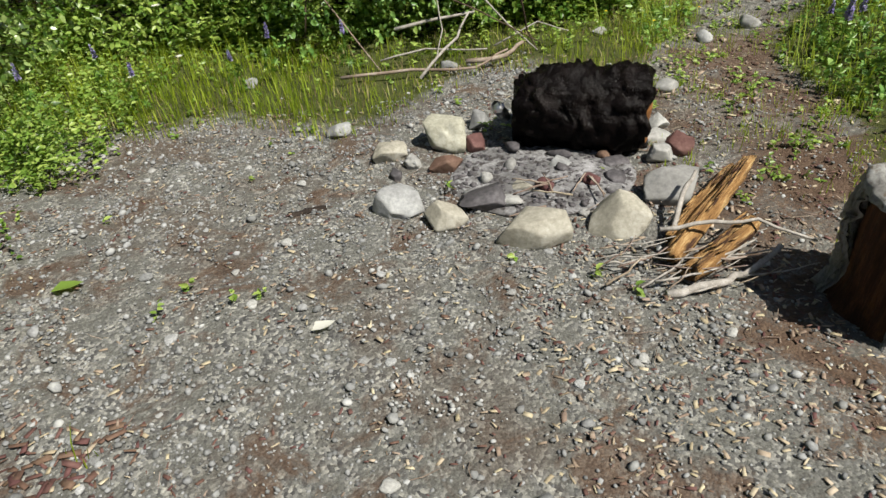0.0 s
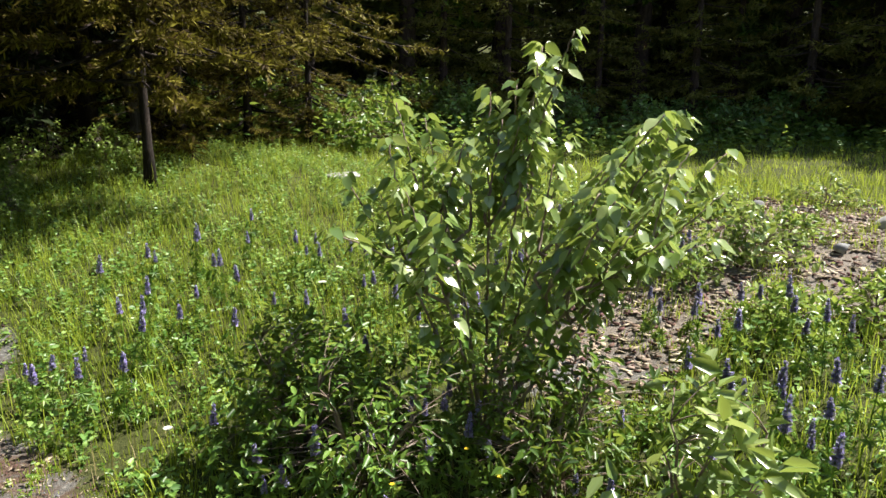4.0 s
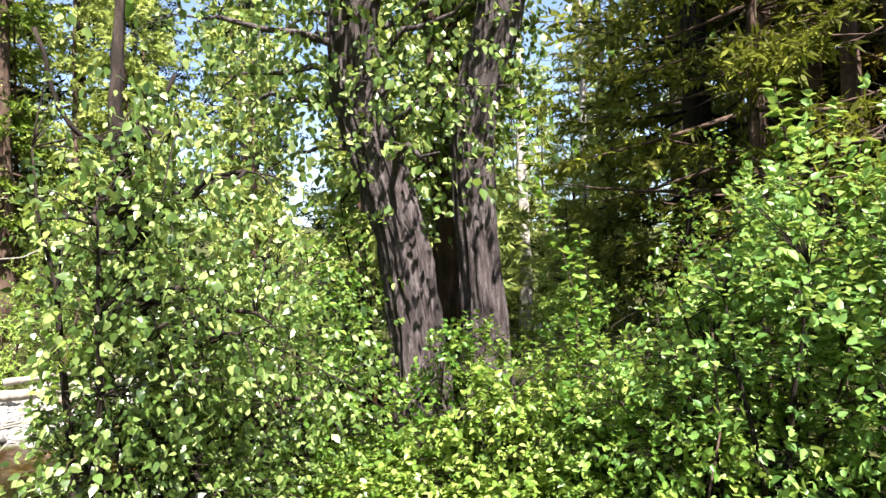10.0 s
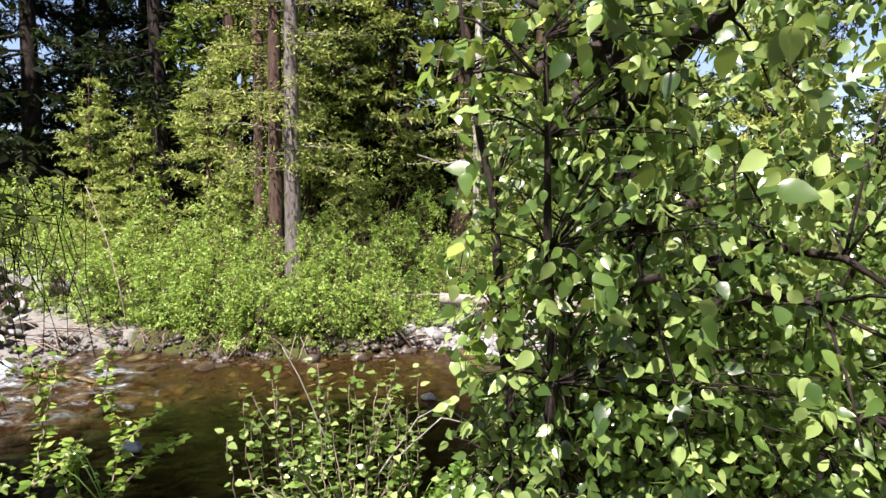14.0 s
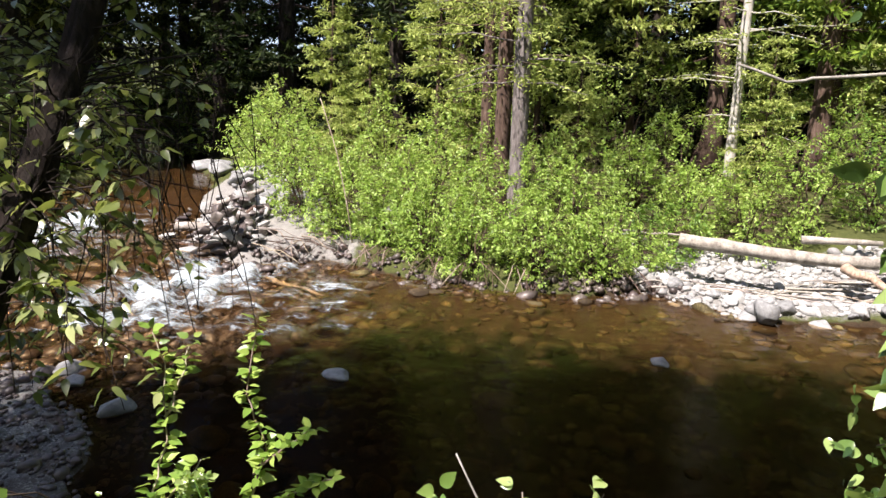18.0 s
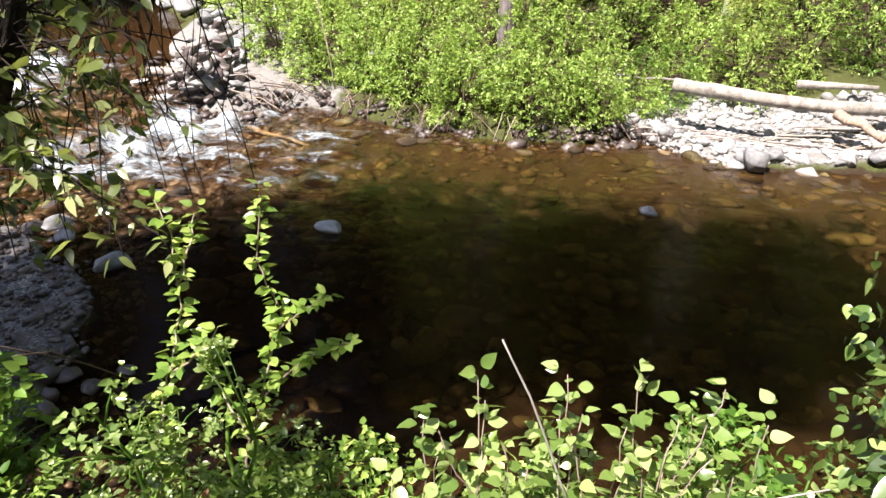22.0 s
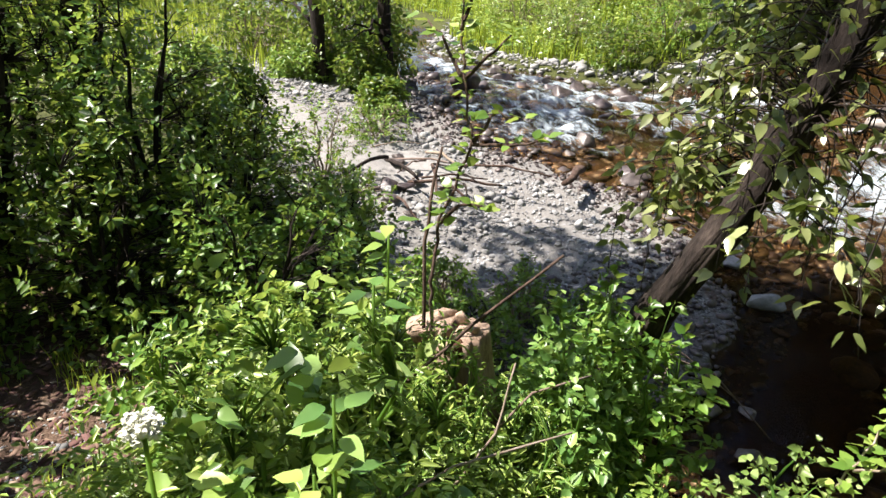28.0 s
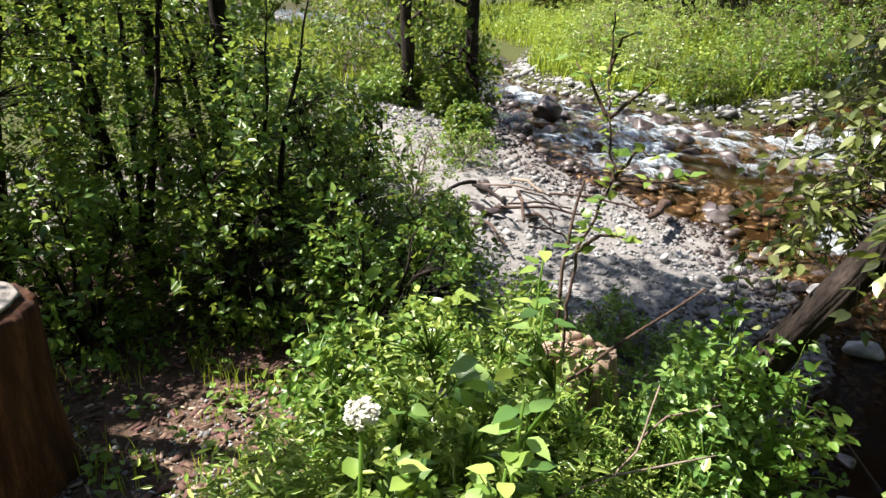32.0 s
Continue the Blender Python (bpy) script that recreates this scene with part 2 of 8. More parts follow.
def stone_shape(level, rng, lumps=0.22, facets=5, flat=0.2):
    """A worn stone about one unit across each way: knocked-off faces and lumps."""
    v, f = ico(level)
    v = v.copy()
    seed = Vector(rng.uniform(-50, 50, 3))
    r = np.array([1 + lumps * noise.noise(Vector(p) * 0.9 + seed) + lumps * 0.4 * noise.noise(Vector(p) * 2.3 + seed) + lumps * 0.15 * noise.noise(Vector(p) * 6 + seed) for p in v])
    v *= r[:, None]
    for _ in range(facets + 4):
        d = unit(rng.standard_normal(3))
        cut = rng.uniform(0.5, 0.86)
        over = v @ d - cut
        v -= np.clip(over, 0, None)[:, None] * d * 0.93
    v[:, 2] = np.where(v[:, 2] < -1 + flat, -1 + flat, v[:, 2])
    return v / np.abs(v).max(0), f


def scatter_stones(pile, xs, ys, zs, size, rng, shapes=8, level=1, squash=(0.45, 0.8), sink=0.3):
    made = [stone_shape(level, rng, 0.3, 4) for _ in range(shapes)]
    n = len(xs)
    kind = rng.integers(0, shapes, n)
    turn = rng.uniform(0, 2 * np.pi, n)
    sx = size * rng.uniform(0.75, 1.25, n) / 2
    sy = size * rng.uniform(0.6, 1.0, n) / 2
    sz = size * rng.uniform(*squash, n) / 2
    for k in range(shapes):
        i = np.nonzero(kind == k)[0]
        if not len(i):
            continue
        v, f = made[k]
        x, y, z = v[:, 0] * sx[i, None], v[:, 1] * sy[i, None], v[:, 2] * sz[i, None]
        c, s = np.cos(turn[i])[:, None], np.sin(turn[i])[:, None]
        tilt = rng.uniform(-0.25, 0.25, (len(i), 1))
        p = np.stack([x * c - y * s + xs[i, None], x * s + y * c + ys[i, None], z + tilt * x + (zs + sz * (1 - 2 * sink))[i, None]], -1)
        o = (np.arange(len(i)) * len(v))[:, None, None]
        pile.add(p.reshape(-1, 3), None, (f[None] + o).reshape(-1, 3))
    return pile

ROCK_TAN = surf("tan_river_rock", (0.13, 0.12, 0.095), (0.285, 0.27, 0.225), (0.45, 0.435, 0.385), 4, 60, 0.85, 0.4, 0.006, spot=(0.18, 0.16, 0.13), spot_at=0.64, vary=0.25)
ROCK_GREY = surf("grey_river_rock", (0.13, 0.13, 0.125), (0.28, 0.28, 0.27), (0.42, 0.42, 0.40), 5, 60, 0.85, 0.4, 0.006, vary=0.5)
ROCK_RED = surf("reddish_rock", (0.05, 0.027, 0.02), (0.115, 0.062, 0.05), (0.2, 0.125, 0.10), 5, 50, 0.85, 0.5, 0.006, vary=0.3)
ROCK_DARK = surf("sooty_rock", (0.02, 0.02, 0.022), (0.07, 0.065, 0.07), (0.16, 0.15, 0.16), 5, 40, 0.7, 0.5, 0.006, vary=0.3)
ROCK_SLAB = surf("lichened_slab", (0.05, 0.056, 0.052), (0.105, 0.118, 0.108), (0.18, 0.195, 0.18), 9, 70, 0.9, 0.8, 0.008, spot=(0.2, 0.25, 0.225), spot_at=0.6, spot_scale=24)
ROCK_WET = surf("wet_dark_rock", (0.018, 0.014, 0.013), (0.066, 0.052, 0.047), (0.16, 0.132, 0.12), 4, 30, 0.45, 0.4, 0.006, vary=0.5, spec=0.6)
ROCK_BED = surf("amber_bed_rock", (0.011, 0.008, 0.004), (0.044, 0.032, 0.014), (0.11, 0.083, 0.036), 5, 40, 0.8, 0.4, 0.006, vary=0.9)
ROCK_PALE = surf("pale_dry_gravel", (0.11, 0.113, 0.113), (0.235, 0.24, 0.24), (0.4, 0.408, 0.405), 5, 60, 0.9, 0.4, 0.006, vary=0.8)
CHAR = surf("charred_wood", (0.0015, 0.0012, 0.0012), (0.004, 0.003, 0.003), (0.013, 0.010, 0.009), 9, 34, 0.22, 1.0, 0.03, spec=0.07)
BURNT_EDGE = surf("scorched_wood", (0.02, 0.008, 0.004), (0.17, 0.07, 0.02), (0.42, 0.2, 0.07), 7, 30, 0.8, 0.5, 0.01)
SPLIT = surf("split_firewood", (0.05, 0.02, 0.009), (0.27, 0.145, 0.05), (0.62, 0.45, 0.22), 7, 44, 0.8, 1.0, 0.012, stretch=(9, 9, 0.9), spot=(0.05, 0.022, 0.012), spot_at=0.58, spot_scale=4)
GREYWOOD = surf("silvered_wood", (0.12, 0.107, 0.094), (0.29, 0.27, 0.245), (0.5, 0.48, 0.45), 5, 50, 0.85, 0.5, 0.005, stretch=(5, 5, 0.7))
DRIFT = surf("dry_driftwood", (0.08, 0.068, 0.058), (0.25, 0.225, 0.198), (0.46, 0.43, 0.385), 9, 46, 0.85, 0.9, 0.012, vary=0.4)
TWIG = surf("dry_twig", (0.10, 0.07, 0.05), (0.23, 0.18, 0.14), (0.42, 0.37, 0.32), 8, 60, 0.9, 0.4, 0.004, vary=0.5)
TANWOOD = surf("tan_rotten_wood", (0.07, 0.04, 0.028), (0.33, 0.235, 0.17), (0.55, 0.43, 0.34), 7, 44, 0.9, 0.8, 0.01, stretch=(4, 4, 0.8))
STUMP_TOP = surf("weathered_cut", (0.07, 0.065, 0.06), (0.24, 0.24, 0.23), (0.44, 0.44, 0.425), 9, 70, 0.9, 0.8, 0.006, spot=(0.12, 0.10, 0.08), spot_at=0.57, spot_scale=16)
STUMP_BARK = surf("grey_bark", (0.05, 0.042, 0.036), (0.25, 0.243, 0.232), (0.46, 0.455, 0.44), 12, 60, 0.95, 1.0, 0.012, stretch=(2.4, 2.4, 0.7))
STUMP_RED = surf("red_brown_wood", (0.012, 0.005, 0.003), (0.06, 0.023, 0.011), (0.17, 0.072, 0.03), 6, 50, 0.8, 0.7, 0.008, stretch=(5, 5, 0.6))
BARK_GREY = surf("furrowed_grey_bark", (0.03, 0.024, 0.023), (0.16, 0.14, 0.135), (0.36, 0.33, 0.325), 9, 40, 0.95, 1.0, 0.03, stretch=(2.4, 2.4, 0.4))
BARK_BROWN = surf("brown_bark", (0.02, 0.012, 0.009), (0.075, 0.048, 0.036), (0.17, 0.12, 0.095), 7, 36, 0.95, 0.9, 0.02, stretch=(2.4, 2.4, 0.5))
# Dark bark, deepened to stand in for trunks shaded by their crowns.
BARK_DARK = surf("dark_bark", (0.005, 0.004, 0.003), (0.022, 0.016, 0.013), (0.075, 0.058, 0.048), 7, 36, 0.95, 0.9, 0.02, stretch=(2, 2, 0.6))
BARK_PALE = surf("pale_bark", (0.22, 0.2, 0.17), (0.42, 0.40, 0.36), (0.6, 0.585, 0.54), 5, 30, 0.9, 0.5, 0.01, stretch=(2, 2, 0.8), spot=(0.07, 0.06, 0.05), spot_at=0.62)
LEAF_POPLAR = leafy("poplar_leaf", (0.03, 0.072, 0.017), (0.13, 0.23, 0.05), (0.42, 0.55, 0.19), 0.4, 0.3, 1.0, 0.4)
LEAF_SHRUB = leafy("shrub_leaf", (0.04, 0.115, 0.016), (0.115, 0.245, 0.038), (0.26, 0.42, 0.08), 0.44)
LEAF_BRIGHT = leafy("bright_leaf", (0.085, 0.175, 0.028), (0.21, 0.34, 0.06), (0.43, 0.55, 0.14), 0.42)
LEAF_BLUE = leafy("bluish_leaf", (0.07, 0.17, 0.04), (0.175, 0.34, 0.08), (0.35, 0.53, 0.15), 0.42)
LEAF_WILLOW = leafy("willow_leaf", (0.09, 0.165, 0.035), (0.21, 0.32, 0.08), (0.44, 0.54, 0.22), 0.4, 0.24, 0.9)
LEAF_OLIVE = leafy("olive_leaf", (0.05, 0.08, 0.02), (0.14, 0.18, 0.05), (0.36, 0.4, 0.17), 0.4, 0.28, 0.8)
# Willow leaf in a brighter copy, with the sunlight put into its colour.
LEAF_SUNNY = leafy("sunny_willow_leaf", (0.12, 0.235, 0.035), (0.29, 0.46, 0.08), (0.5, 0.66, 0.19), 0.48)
# Shrub leaf in a darker copy, its colour standing for shade.
LEAF_SHADE = leafy("shaded_leaf", (0.026, 0.072, 0.010), (0.07, 0.15, 0.02), (0.15, 0.27, 0.036), 0.46)
GRASS = leafy("grass_blade", (0.12, 0.18, 0.010), (0.26, 0.37, 0.020), (0.45, 0.54, 0.05), 0.5, 0.5)
STRAW = leafy("straw_blade", (0.14, 0.11, 0.04), (0.26, 0.2, 0.085), (0.42, 0.35, 0.18), 0.3, 0.6)
NEEDLE = leafy("pine_needle", (0.028, 0.060, 0.008), (0.079, 0.137, 0.017), (0.175, 0.245, 0.029), 0.22, 0.6, 0.12, 0.15)
NEEDLE_DARK = leafy("fir_needle", (0.036, 0.05, 0.012), (0.10, 0.115, 0.024), (0.21, 0.215, 0.045), 0.4, 0.6, 0.12, 0.3)
# Fir needles again, darkened to stand for the shade inside the wood.
NEEDLE_SHADE = leafy("shade_dark_needle", (0.005, 0.011, 0.004), (0.014, 0.025, 0.007), (0.036, 0.054, 0.012), 0.2, 0.6, 0.12, 0.0)
NEEDLE_RUST = leafy("rusty_needle", (0.03, 0.016, 0.005), (0.095, 0.075, 0.012), (0.22, 0.20, 0.025), 0.25, 0.6, 0.12, 0.1)
NEEDLE_OLIVE = leafy("olive_needle", (0.028, 0.033, 0.004), (0.085, 0.1, 0.011), (0.2, 0.23, 0.025), 0.28, 0.6, 0.12, 0.2)
NEEDLE_LIGHT = leafy("young_needle", (0.14, 0.2, 0.055), (0.3, 0.37, 0.10), (0.52, 0.58, 0.19), 0.36, 0.6, 0.12, 0.45)
LUPINE = leafy("violet_petal", (0.2, 0.16, 0.46), (0.36, 0.31, 0.64), (0.58, 0.54, 0.84), 0.3)
# Needles brightened so the wood's shaded east edge looks lit.
NEEDLE_EDGE = leafy("edge_needle", (0.08, 0.075, 0.02), (0.2, 0.18, 0.045), (0.36, 0.33, 0.08), 0.5, 0.6, 0.12, 0.45)
BARK_COTTON = surf("cottonwood_bark", (0.010, 0.008, 0.008), (0.072, 0.058, 0.058), (0.23, 0.205, 0.21), 10, 44, 0.95, 1.0, 0.03, stretch=(3.2, 3.2, 0.5))
YELLOW = leafy("yellow_petal", (0.6, 0.42, 0.01), (0.75, 0.55, 0.02), (0.85, 0.68, 0.05), 0.3)
WHITE = leafy("white_petal", (0.6, 0.6, 0.52), (0.75, 0.75, 0.68), (0.85, 0.85, 0.8), 0.3)
ASH = surf("pale_ash", (0.05, 0.048, 0.05), (0.14, 0.138, 0.14), (0.36, 0.36, 0.37), 7, 60, 1.0, 0.7, 0.01, spot=(0.045, 0.04, 0.04), spot_at=0.55, spot_scale=24)
TIN = plain("crushed_can_metal", (0.62, 0.63, 0.65), 0.32, 0.9)
CHIP = surf("wood_chip", (0.12, 0.09, 0.06), (0.31, 0.25, 0.18), (0.54, 0.47, 0.37), 6, 40, 0.9, 0.3, 0.003, vary=0.6)
ROCK_GRIT = surf("mixed_grit", (0.08, 0.08, 0.083), (0.22, 0.226, 0.228), (0.40, 0.405, 0.39), 5, 60, 0.9, 0.4, 0.006, vary=0.9)

# ---------------------------------------------------------------- the lie of the land
SHORE = np.array([(-7, 60), (-5.6, 12), (-4.7, 7), (-4.5, 4.5), (-4.35, 2.4), (-4.1, 1.3), (-4.3, 0.6), (-5.3, 0.35), (-6.3, -0.2), (-7.0, -1.3),
                  (-7.3, -2.2), (-6.85, -3.1), (-6.4, -4.2), (-6.55, -5.3), (-7.1, -6.6), (-7.9, -8.3), (-8.6, -11), (-9.5, -16), (-12, -60), (-19, -60), (-13, -16), (-10.4, -12),
                  (-10.6, -8.6), (-11.5, -6.6), (-13, -5.6), (-16, -6.2), (-21, -8.5), (-40, -18), (-40, -13), (-19.3, -5.3), (-15.6, -3.2),
                  (-12.4, -2.2), (-11.2, -1.5), (-10.9, -1.0), (-11.4, 0.3), (-10.3, 2.1), (-10, 3.1), (-10.3, 4.7), (-9.4, 5.7), (-9.3, 7.1), (-9.6, 12), (-12, 60)], float)


def step(a, b, v):
    s = np.clip((v - a) / (b - a), 0, 1)
    return s * s * (3 - 2 * s)


def wave(x, y, size, seed):
    """Cheap smooth unevenness, about -1 to 1."""
    r = np.random.default_rng(seed)
    out = 0.0
    for k in range(5):
        a, ph, f = r.uniform(0, 6.28), r.uniform(0, 6.28), r.uniform(0.6, 1.8) / size
        out = out + np.sin((x * np.cos(a) + y * np.sin(a)) * f * 6.28 + ph + 1.3 * np.sin(f * 3.1 * (x * np.sin(a) - y * np.cos(a)) + ph))
    return out / 3.2


def off_shore(x, y):
    """Metres from the water's edge: more than 0 on land."""
    x, y = np.asarray(x, float), np.asarray(y, float)
    shape = x.shape
    p = np.stack([x.ravel(), y.ravel()], -1)
    best, inside = np.full(len(p), 1e9), np.zeros(len(p), bool)
    for a, b in zip(SHORE, np.roll(SHORE, -1, 0)):
        d = b - a
        s = np.clip(((p - a) @ d) / (d @ d), 0, 1)
        best = np.minimum(best, ((p - a - s[:, None] * d) ** 2).sum(1))
        cross = (a[1] > p[:, 1]) != (b[1] > p[:, 1])
        with np.errstate(divide="ignore", invalid="ignore"):
            inside ^= cross & (p[:, 0] < (b[0] - a[0]) * (p[:, 1] - a[1]) / (b[1] - a[1]) + a[0])
    d = np.sqrt(best) * np.where(inside, -1, 1)
    return (d + 0.10 * wave(p[:, 0], p[:, 1], 1.6, 5) + 0.05 * wave(p[:, 0], p[:, 1], 0.6, 6)).reshape(shape)


def water_level(x, y):
    up = np.maximum(step(-1.2, -6.0, np.asarray(y, float)) * step(-16, -5, x), step(-11.2, -15, np.asarray(x, float)) * step(0.5, -2.5, y))
    fall = 0.17 * step(-1.15, -1.75, np.asarray(y, float) + 0.13 * (np.asarray(x, float) + 10)) * step(-7.7, -8.7, x) * step(-3.6, -2.2, y) * step(-13.5, -12, x)
    return -0.65 + 0.58 * up + fall + 0.010 * np.clip(-np.asarray(y, float) - 6, 0, 60)


def gravel_zone(x, y):
    near = step(0.9, -0.3, y) * step(-3.1, -4.0, x) * step(-10.4, -9.0, x)
    bar = step(4.1, 5.2, y) * step(-9.0, -10, x) * step(9.5, 7.5, y) * step(-13.4 + 0.35 * (np.asarray(y, float) - 5.5), -12.2 + 0.35 * (np.asarray(y, float) - 5.5), x)
    rubble = step(-10.2, -10.8, x) * step(-15.5, -14.0, x) * step(1.0, 0.2, y + 0.2 * (x + 11)) * step(-3.4, -2.4, y)
    return np.maximum(np.maximum(near, bar), rubble)


def sand_zone(x, y):
    """The strip of smooth pale sand across the near gravel bar."""
    line = -4.55 - 0.42 * (np.asarray(y, float) + 4.8)
    return step(0.62, 0.4, np.abs(x - line) + 0.1 * wave(x, y, 1.0, 14)) * step(-2.5, -3.0, y) * step(-6.6, -5.8, y)


def land(x, y, fine=True):
    x, y = np.asarray(x, float), np.asarray(y, float)
    d, w = off_shore(x, y), water_level(x, y)
    near = step(-9.6, -6, x)
    east = 0.2 * np.clip(x - 1.9, 0, 4.6) * step(1.5, 3.5, x) + 0.035 * np.clip(x - 6.5, 0, 200) + 0.22 * np.clip(np.hypot(x, y) - 24, 0, 90) * step(-2, 4, x + 0.3 * y)
    north = 0.09 * np.clip(y - 4.6, 0, 200) * step(-7, -1, x)
    south = 0.05 * np.clip(-y - 2, 0, 50) * step(-6, -1, x)
    mound = 0.22 * np.exp(-((x + 2.7) ** 2 + (y - 1.1) ** 2) / 0.7)
    top = 0.02 + east + north + south + mound + 0.03 * wave(x, y, 3.0, 2)
    bank = w + (top - w) * step(0.0, 1.5, d) ** 0.8
    bar = w + 0.02 + 0.075 * np.clip(d, 0, 6) + 0.03 * wave(x, y, 1.2, 3)
    far = w + 0.16 * step(0, 0.35, d) + 0.11 * np.clip(d, 0, 6) + 0.05 * np.clip(d - 6, 0, 14) + 0.24 * np.clip(d - 16, 0, 30) + 0.08 * wave(x, y, 4, 8)
    far = far - 0.35 * step(2.2, 1.0, np.abs(y - 6.3)) * step(0, 1, d) * step(-15, -12, x)
    g = gravel_zone(x, y)
    h = near * (bank * (1 - g) + bar * g) + (1 - near) * far
    bed = w - 0.05 - 0.38 * step(0, 2.0, -d) + 0.07 * wave(x, y, 1.1, 9)
    h = np.where(d > 0, h, bed)
    if fine:
        h = h + 0.012 * wave(x, y, 0.45, 11) * step(-0.3, 0.3, d) + 0.005 * wave(x, y, 0.16, 12)
    return h


def level_at(x, y):
    return float(land(np.array([x]), np.array([y]))[0])


# ---------------------------------------------------------------- ground
def axis(lo, hi, fine, far):
    mid = np.arange(lo, hi + fine / 2, fine)
    out = [fine]
    while sum(out) < far:
        out.append(out[-1] * 1.13)
    out = np.cumsum(out)
    return np.r_[lo - out[::-1], mid, hi + out]


def ground_material():
    m, nt, b = fresh("earth")
    c = nt.nodes.new("ShaderNodeTexCoord").outputs["Object"]
    big, mid_n, fine_n = noise_node(nt, 1.1, 5, 0.65, c, 0.3), noise_node(nt, 14, 6, 0.75, c), noise_node(nt, 130, 4, 0.75, c)
    patch = noise_node(nt, 3.2, 6, 0.7, c, 0.6)
    vor = nt.nodes.new("ShaderNodeTexVoronoi")
    vor.inputs["Scale"].default_value = 90
    nt.links.new(c, vor.inputs["Vector"])
    grain = math_node(nt, "ADD", math_node(nt, "MULTIPLY", mid_n.outputs[0], 0.42), math_node(nt, "MULTIPLY", fine_n.outputs[0], 0.58))
    grit = ramp_node(nt, grain, [(0.3, (0.04, 0.036, 0.032)), (0.5, (0.125, 0.126, 0.115)), (0.7, (0.29, 0.295, 0.27))]).outputs[0]
    pebble = ramp_node(nt, vor.outputs["Color"], [(0.25, (0.06, 0.06, 0.06)), (0.55, (0.16, 0.16, 0.152)), (0.9, (0.36, 0.355, 0.32))]).outputs[0]
    dirt = mix_node(nt, ramp_node(nt, mid_n.outputs[0], [(0.42, (0, 0, 0)), (0.56, (1, 1, 1))]).outputs[0], grit, pebble)
    soil = ramp_node(nt, grain, [(0.3, (0.022, 0.014, 0.010)), (0.5, (0.075, 0.052, 0.038)), (0.72, (0.19, 0.145, 0.105))]).outputs[0]
    soil_red = ramp_node(nt, grain, [(0.3, (0.020, 0.012, 0.008)), (0.5, (0.08, 0.052, 0.037)), (0.72, (0.195, 0.144, 0.102))]).outputs[0]
    dirt = mix_node(nt, ramp_node(nt, big.outputs[0], [(0.50, (0, 0, 0)), (0.66, (0.8, 0.8, 0.8))]).outputs[0], dirt, soil)
    dirt = mix_node(nt, ramp_node(nt, patch.outputs[0], [(0.52, (0, 0, 0)), (0.62, (0.85, 0.85, 0.85))]).outputs[0], dirt, soil_red)
    litter = ramp_node(nt, grain, [(0.3, (0.05, 0.04, 0.032)), (0.5, (0.165, 0.142, 0.117)), (0.7, (0.34, 0.315, 0.27))]).outputs[0]
    turf = ramp_node(nt, grain, [(0.3, (0.018, 0.022, 0.008)), (0.5, (0.05, 0.06, 0.018)), (0.72, (0.12, 0.12, 0.04))]).outputs[0]
    stone = ramp_node(nt, grain, [(0.3, (0.08, 0.076, 0.072)), (0.5, (0.2, 0.195, 0.182)), (0.7, (0.33, 0.322, 0.30))]).outputs[0]
    sand = ramp_node(nt, grain, [(0.3, (0.14, 0.136, 0.13)), (0.5, (0.245, 0.24, 0.228)), (0.7, (0.34, 0.335, 0.32))]).outputs[0]
    bed = ramp_node(nt, grain, [(0.3, (0.010, 0.007, 0.004)), (0.5, (0.03, 0.02, 0.012)), (0.7, (0.07, 0.05, 0.028))]).outputs[0]
    def mask(key):
        a = nt.nodes.new("ShaderNodeAttribute")
        a.attribute_name = key
        s = math_node(nt, "ADD", a.outputs["Fac"], math_node(nt, "MULTIPLY", math_node(nt, "SUBTRACT", math_node(nt, "ADD", math_node(nt, "MULTIPLY", grain, 0.5), math_node(nt, "MULTIPLY", patch.outputs[0], 0.5)), 0.5), 2.4))
        return ramp_node(nt, s, [(0.4, (0, 0, 0)), (0.6, (1, 1, 1))]).outputs[0]
    col = dirt
    for key, tone in (("soil", soil_red), ("litter", litter), ("turf", turf), ("gravel", stone), ("sand", sand), ("bed", bed)):
        col = mix_node(nt, mask(key), col, tone)
    nt.links.new(col, b.inputs["Base Color"])
    b.inputs["Roughness"].default_value, b.inputs["Specular IOR Level"].default_value = 0.95, 0.15
    bp = nt.nodes.new("ShaderNodeBump")
    bp.inputs["Strength"].default_value, bp.inputs["Distance"].default_value = 0.7, 0.012
    nt.links.new(math_node(nt, "ADD", grain, math_node(nt, "MULTIPLY", vor.outputs["Distance"], -0.5)), bp.inputs["Height"])
    nt.links.new(bp.outputs[0], b.inputs["Normal"])
    return m


def path_zone(x, y):
    """The trodden way that leaves the fire towards the wood, and the bare bank by the meadow."""
    line = 1.75 + 0.36 * np.clip(y - 3.2, 0, 9) + 0.12 * np.sin(y * 1.3)
    way = step(0.6, 0.2, np.abs(x - line + 0.1 * np.sin(y * 3.7))) * step(2.6, 3.4, y) * step(8.5, 6.5, y)
    bare = step(1.6, 0.6, np.hypot((x - 6.6) / 1.5, (y + 1.0) / 1.0))
    strip = step(0.7, 0.25, np.abs(y - (0.85 - 0.25 * (x - 3.6)) - 0.0)) * step(3.0, 4.2, x) * step(9, 7, x)
    return np.maximum(np.maximum(way, bare), strip)


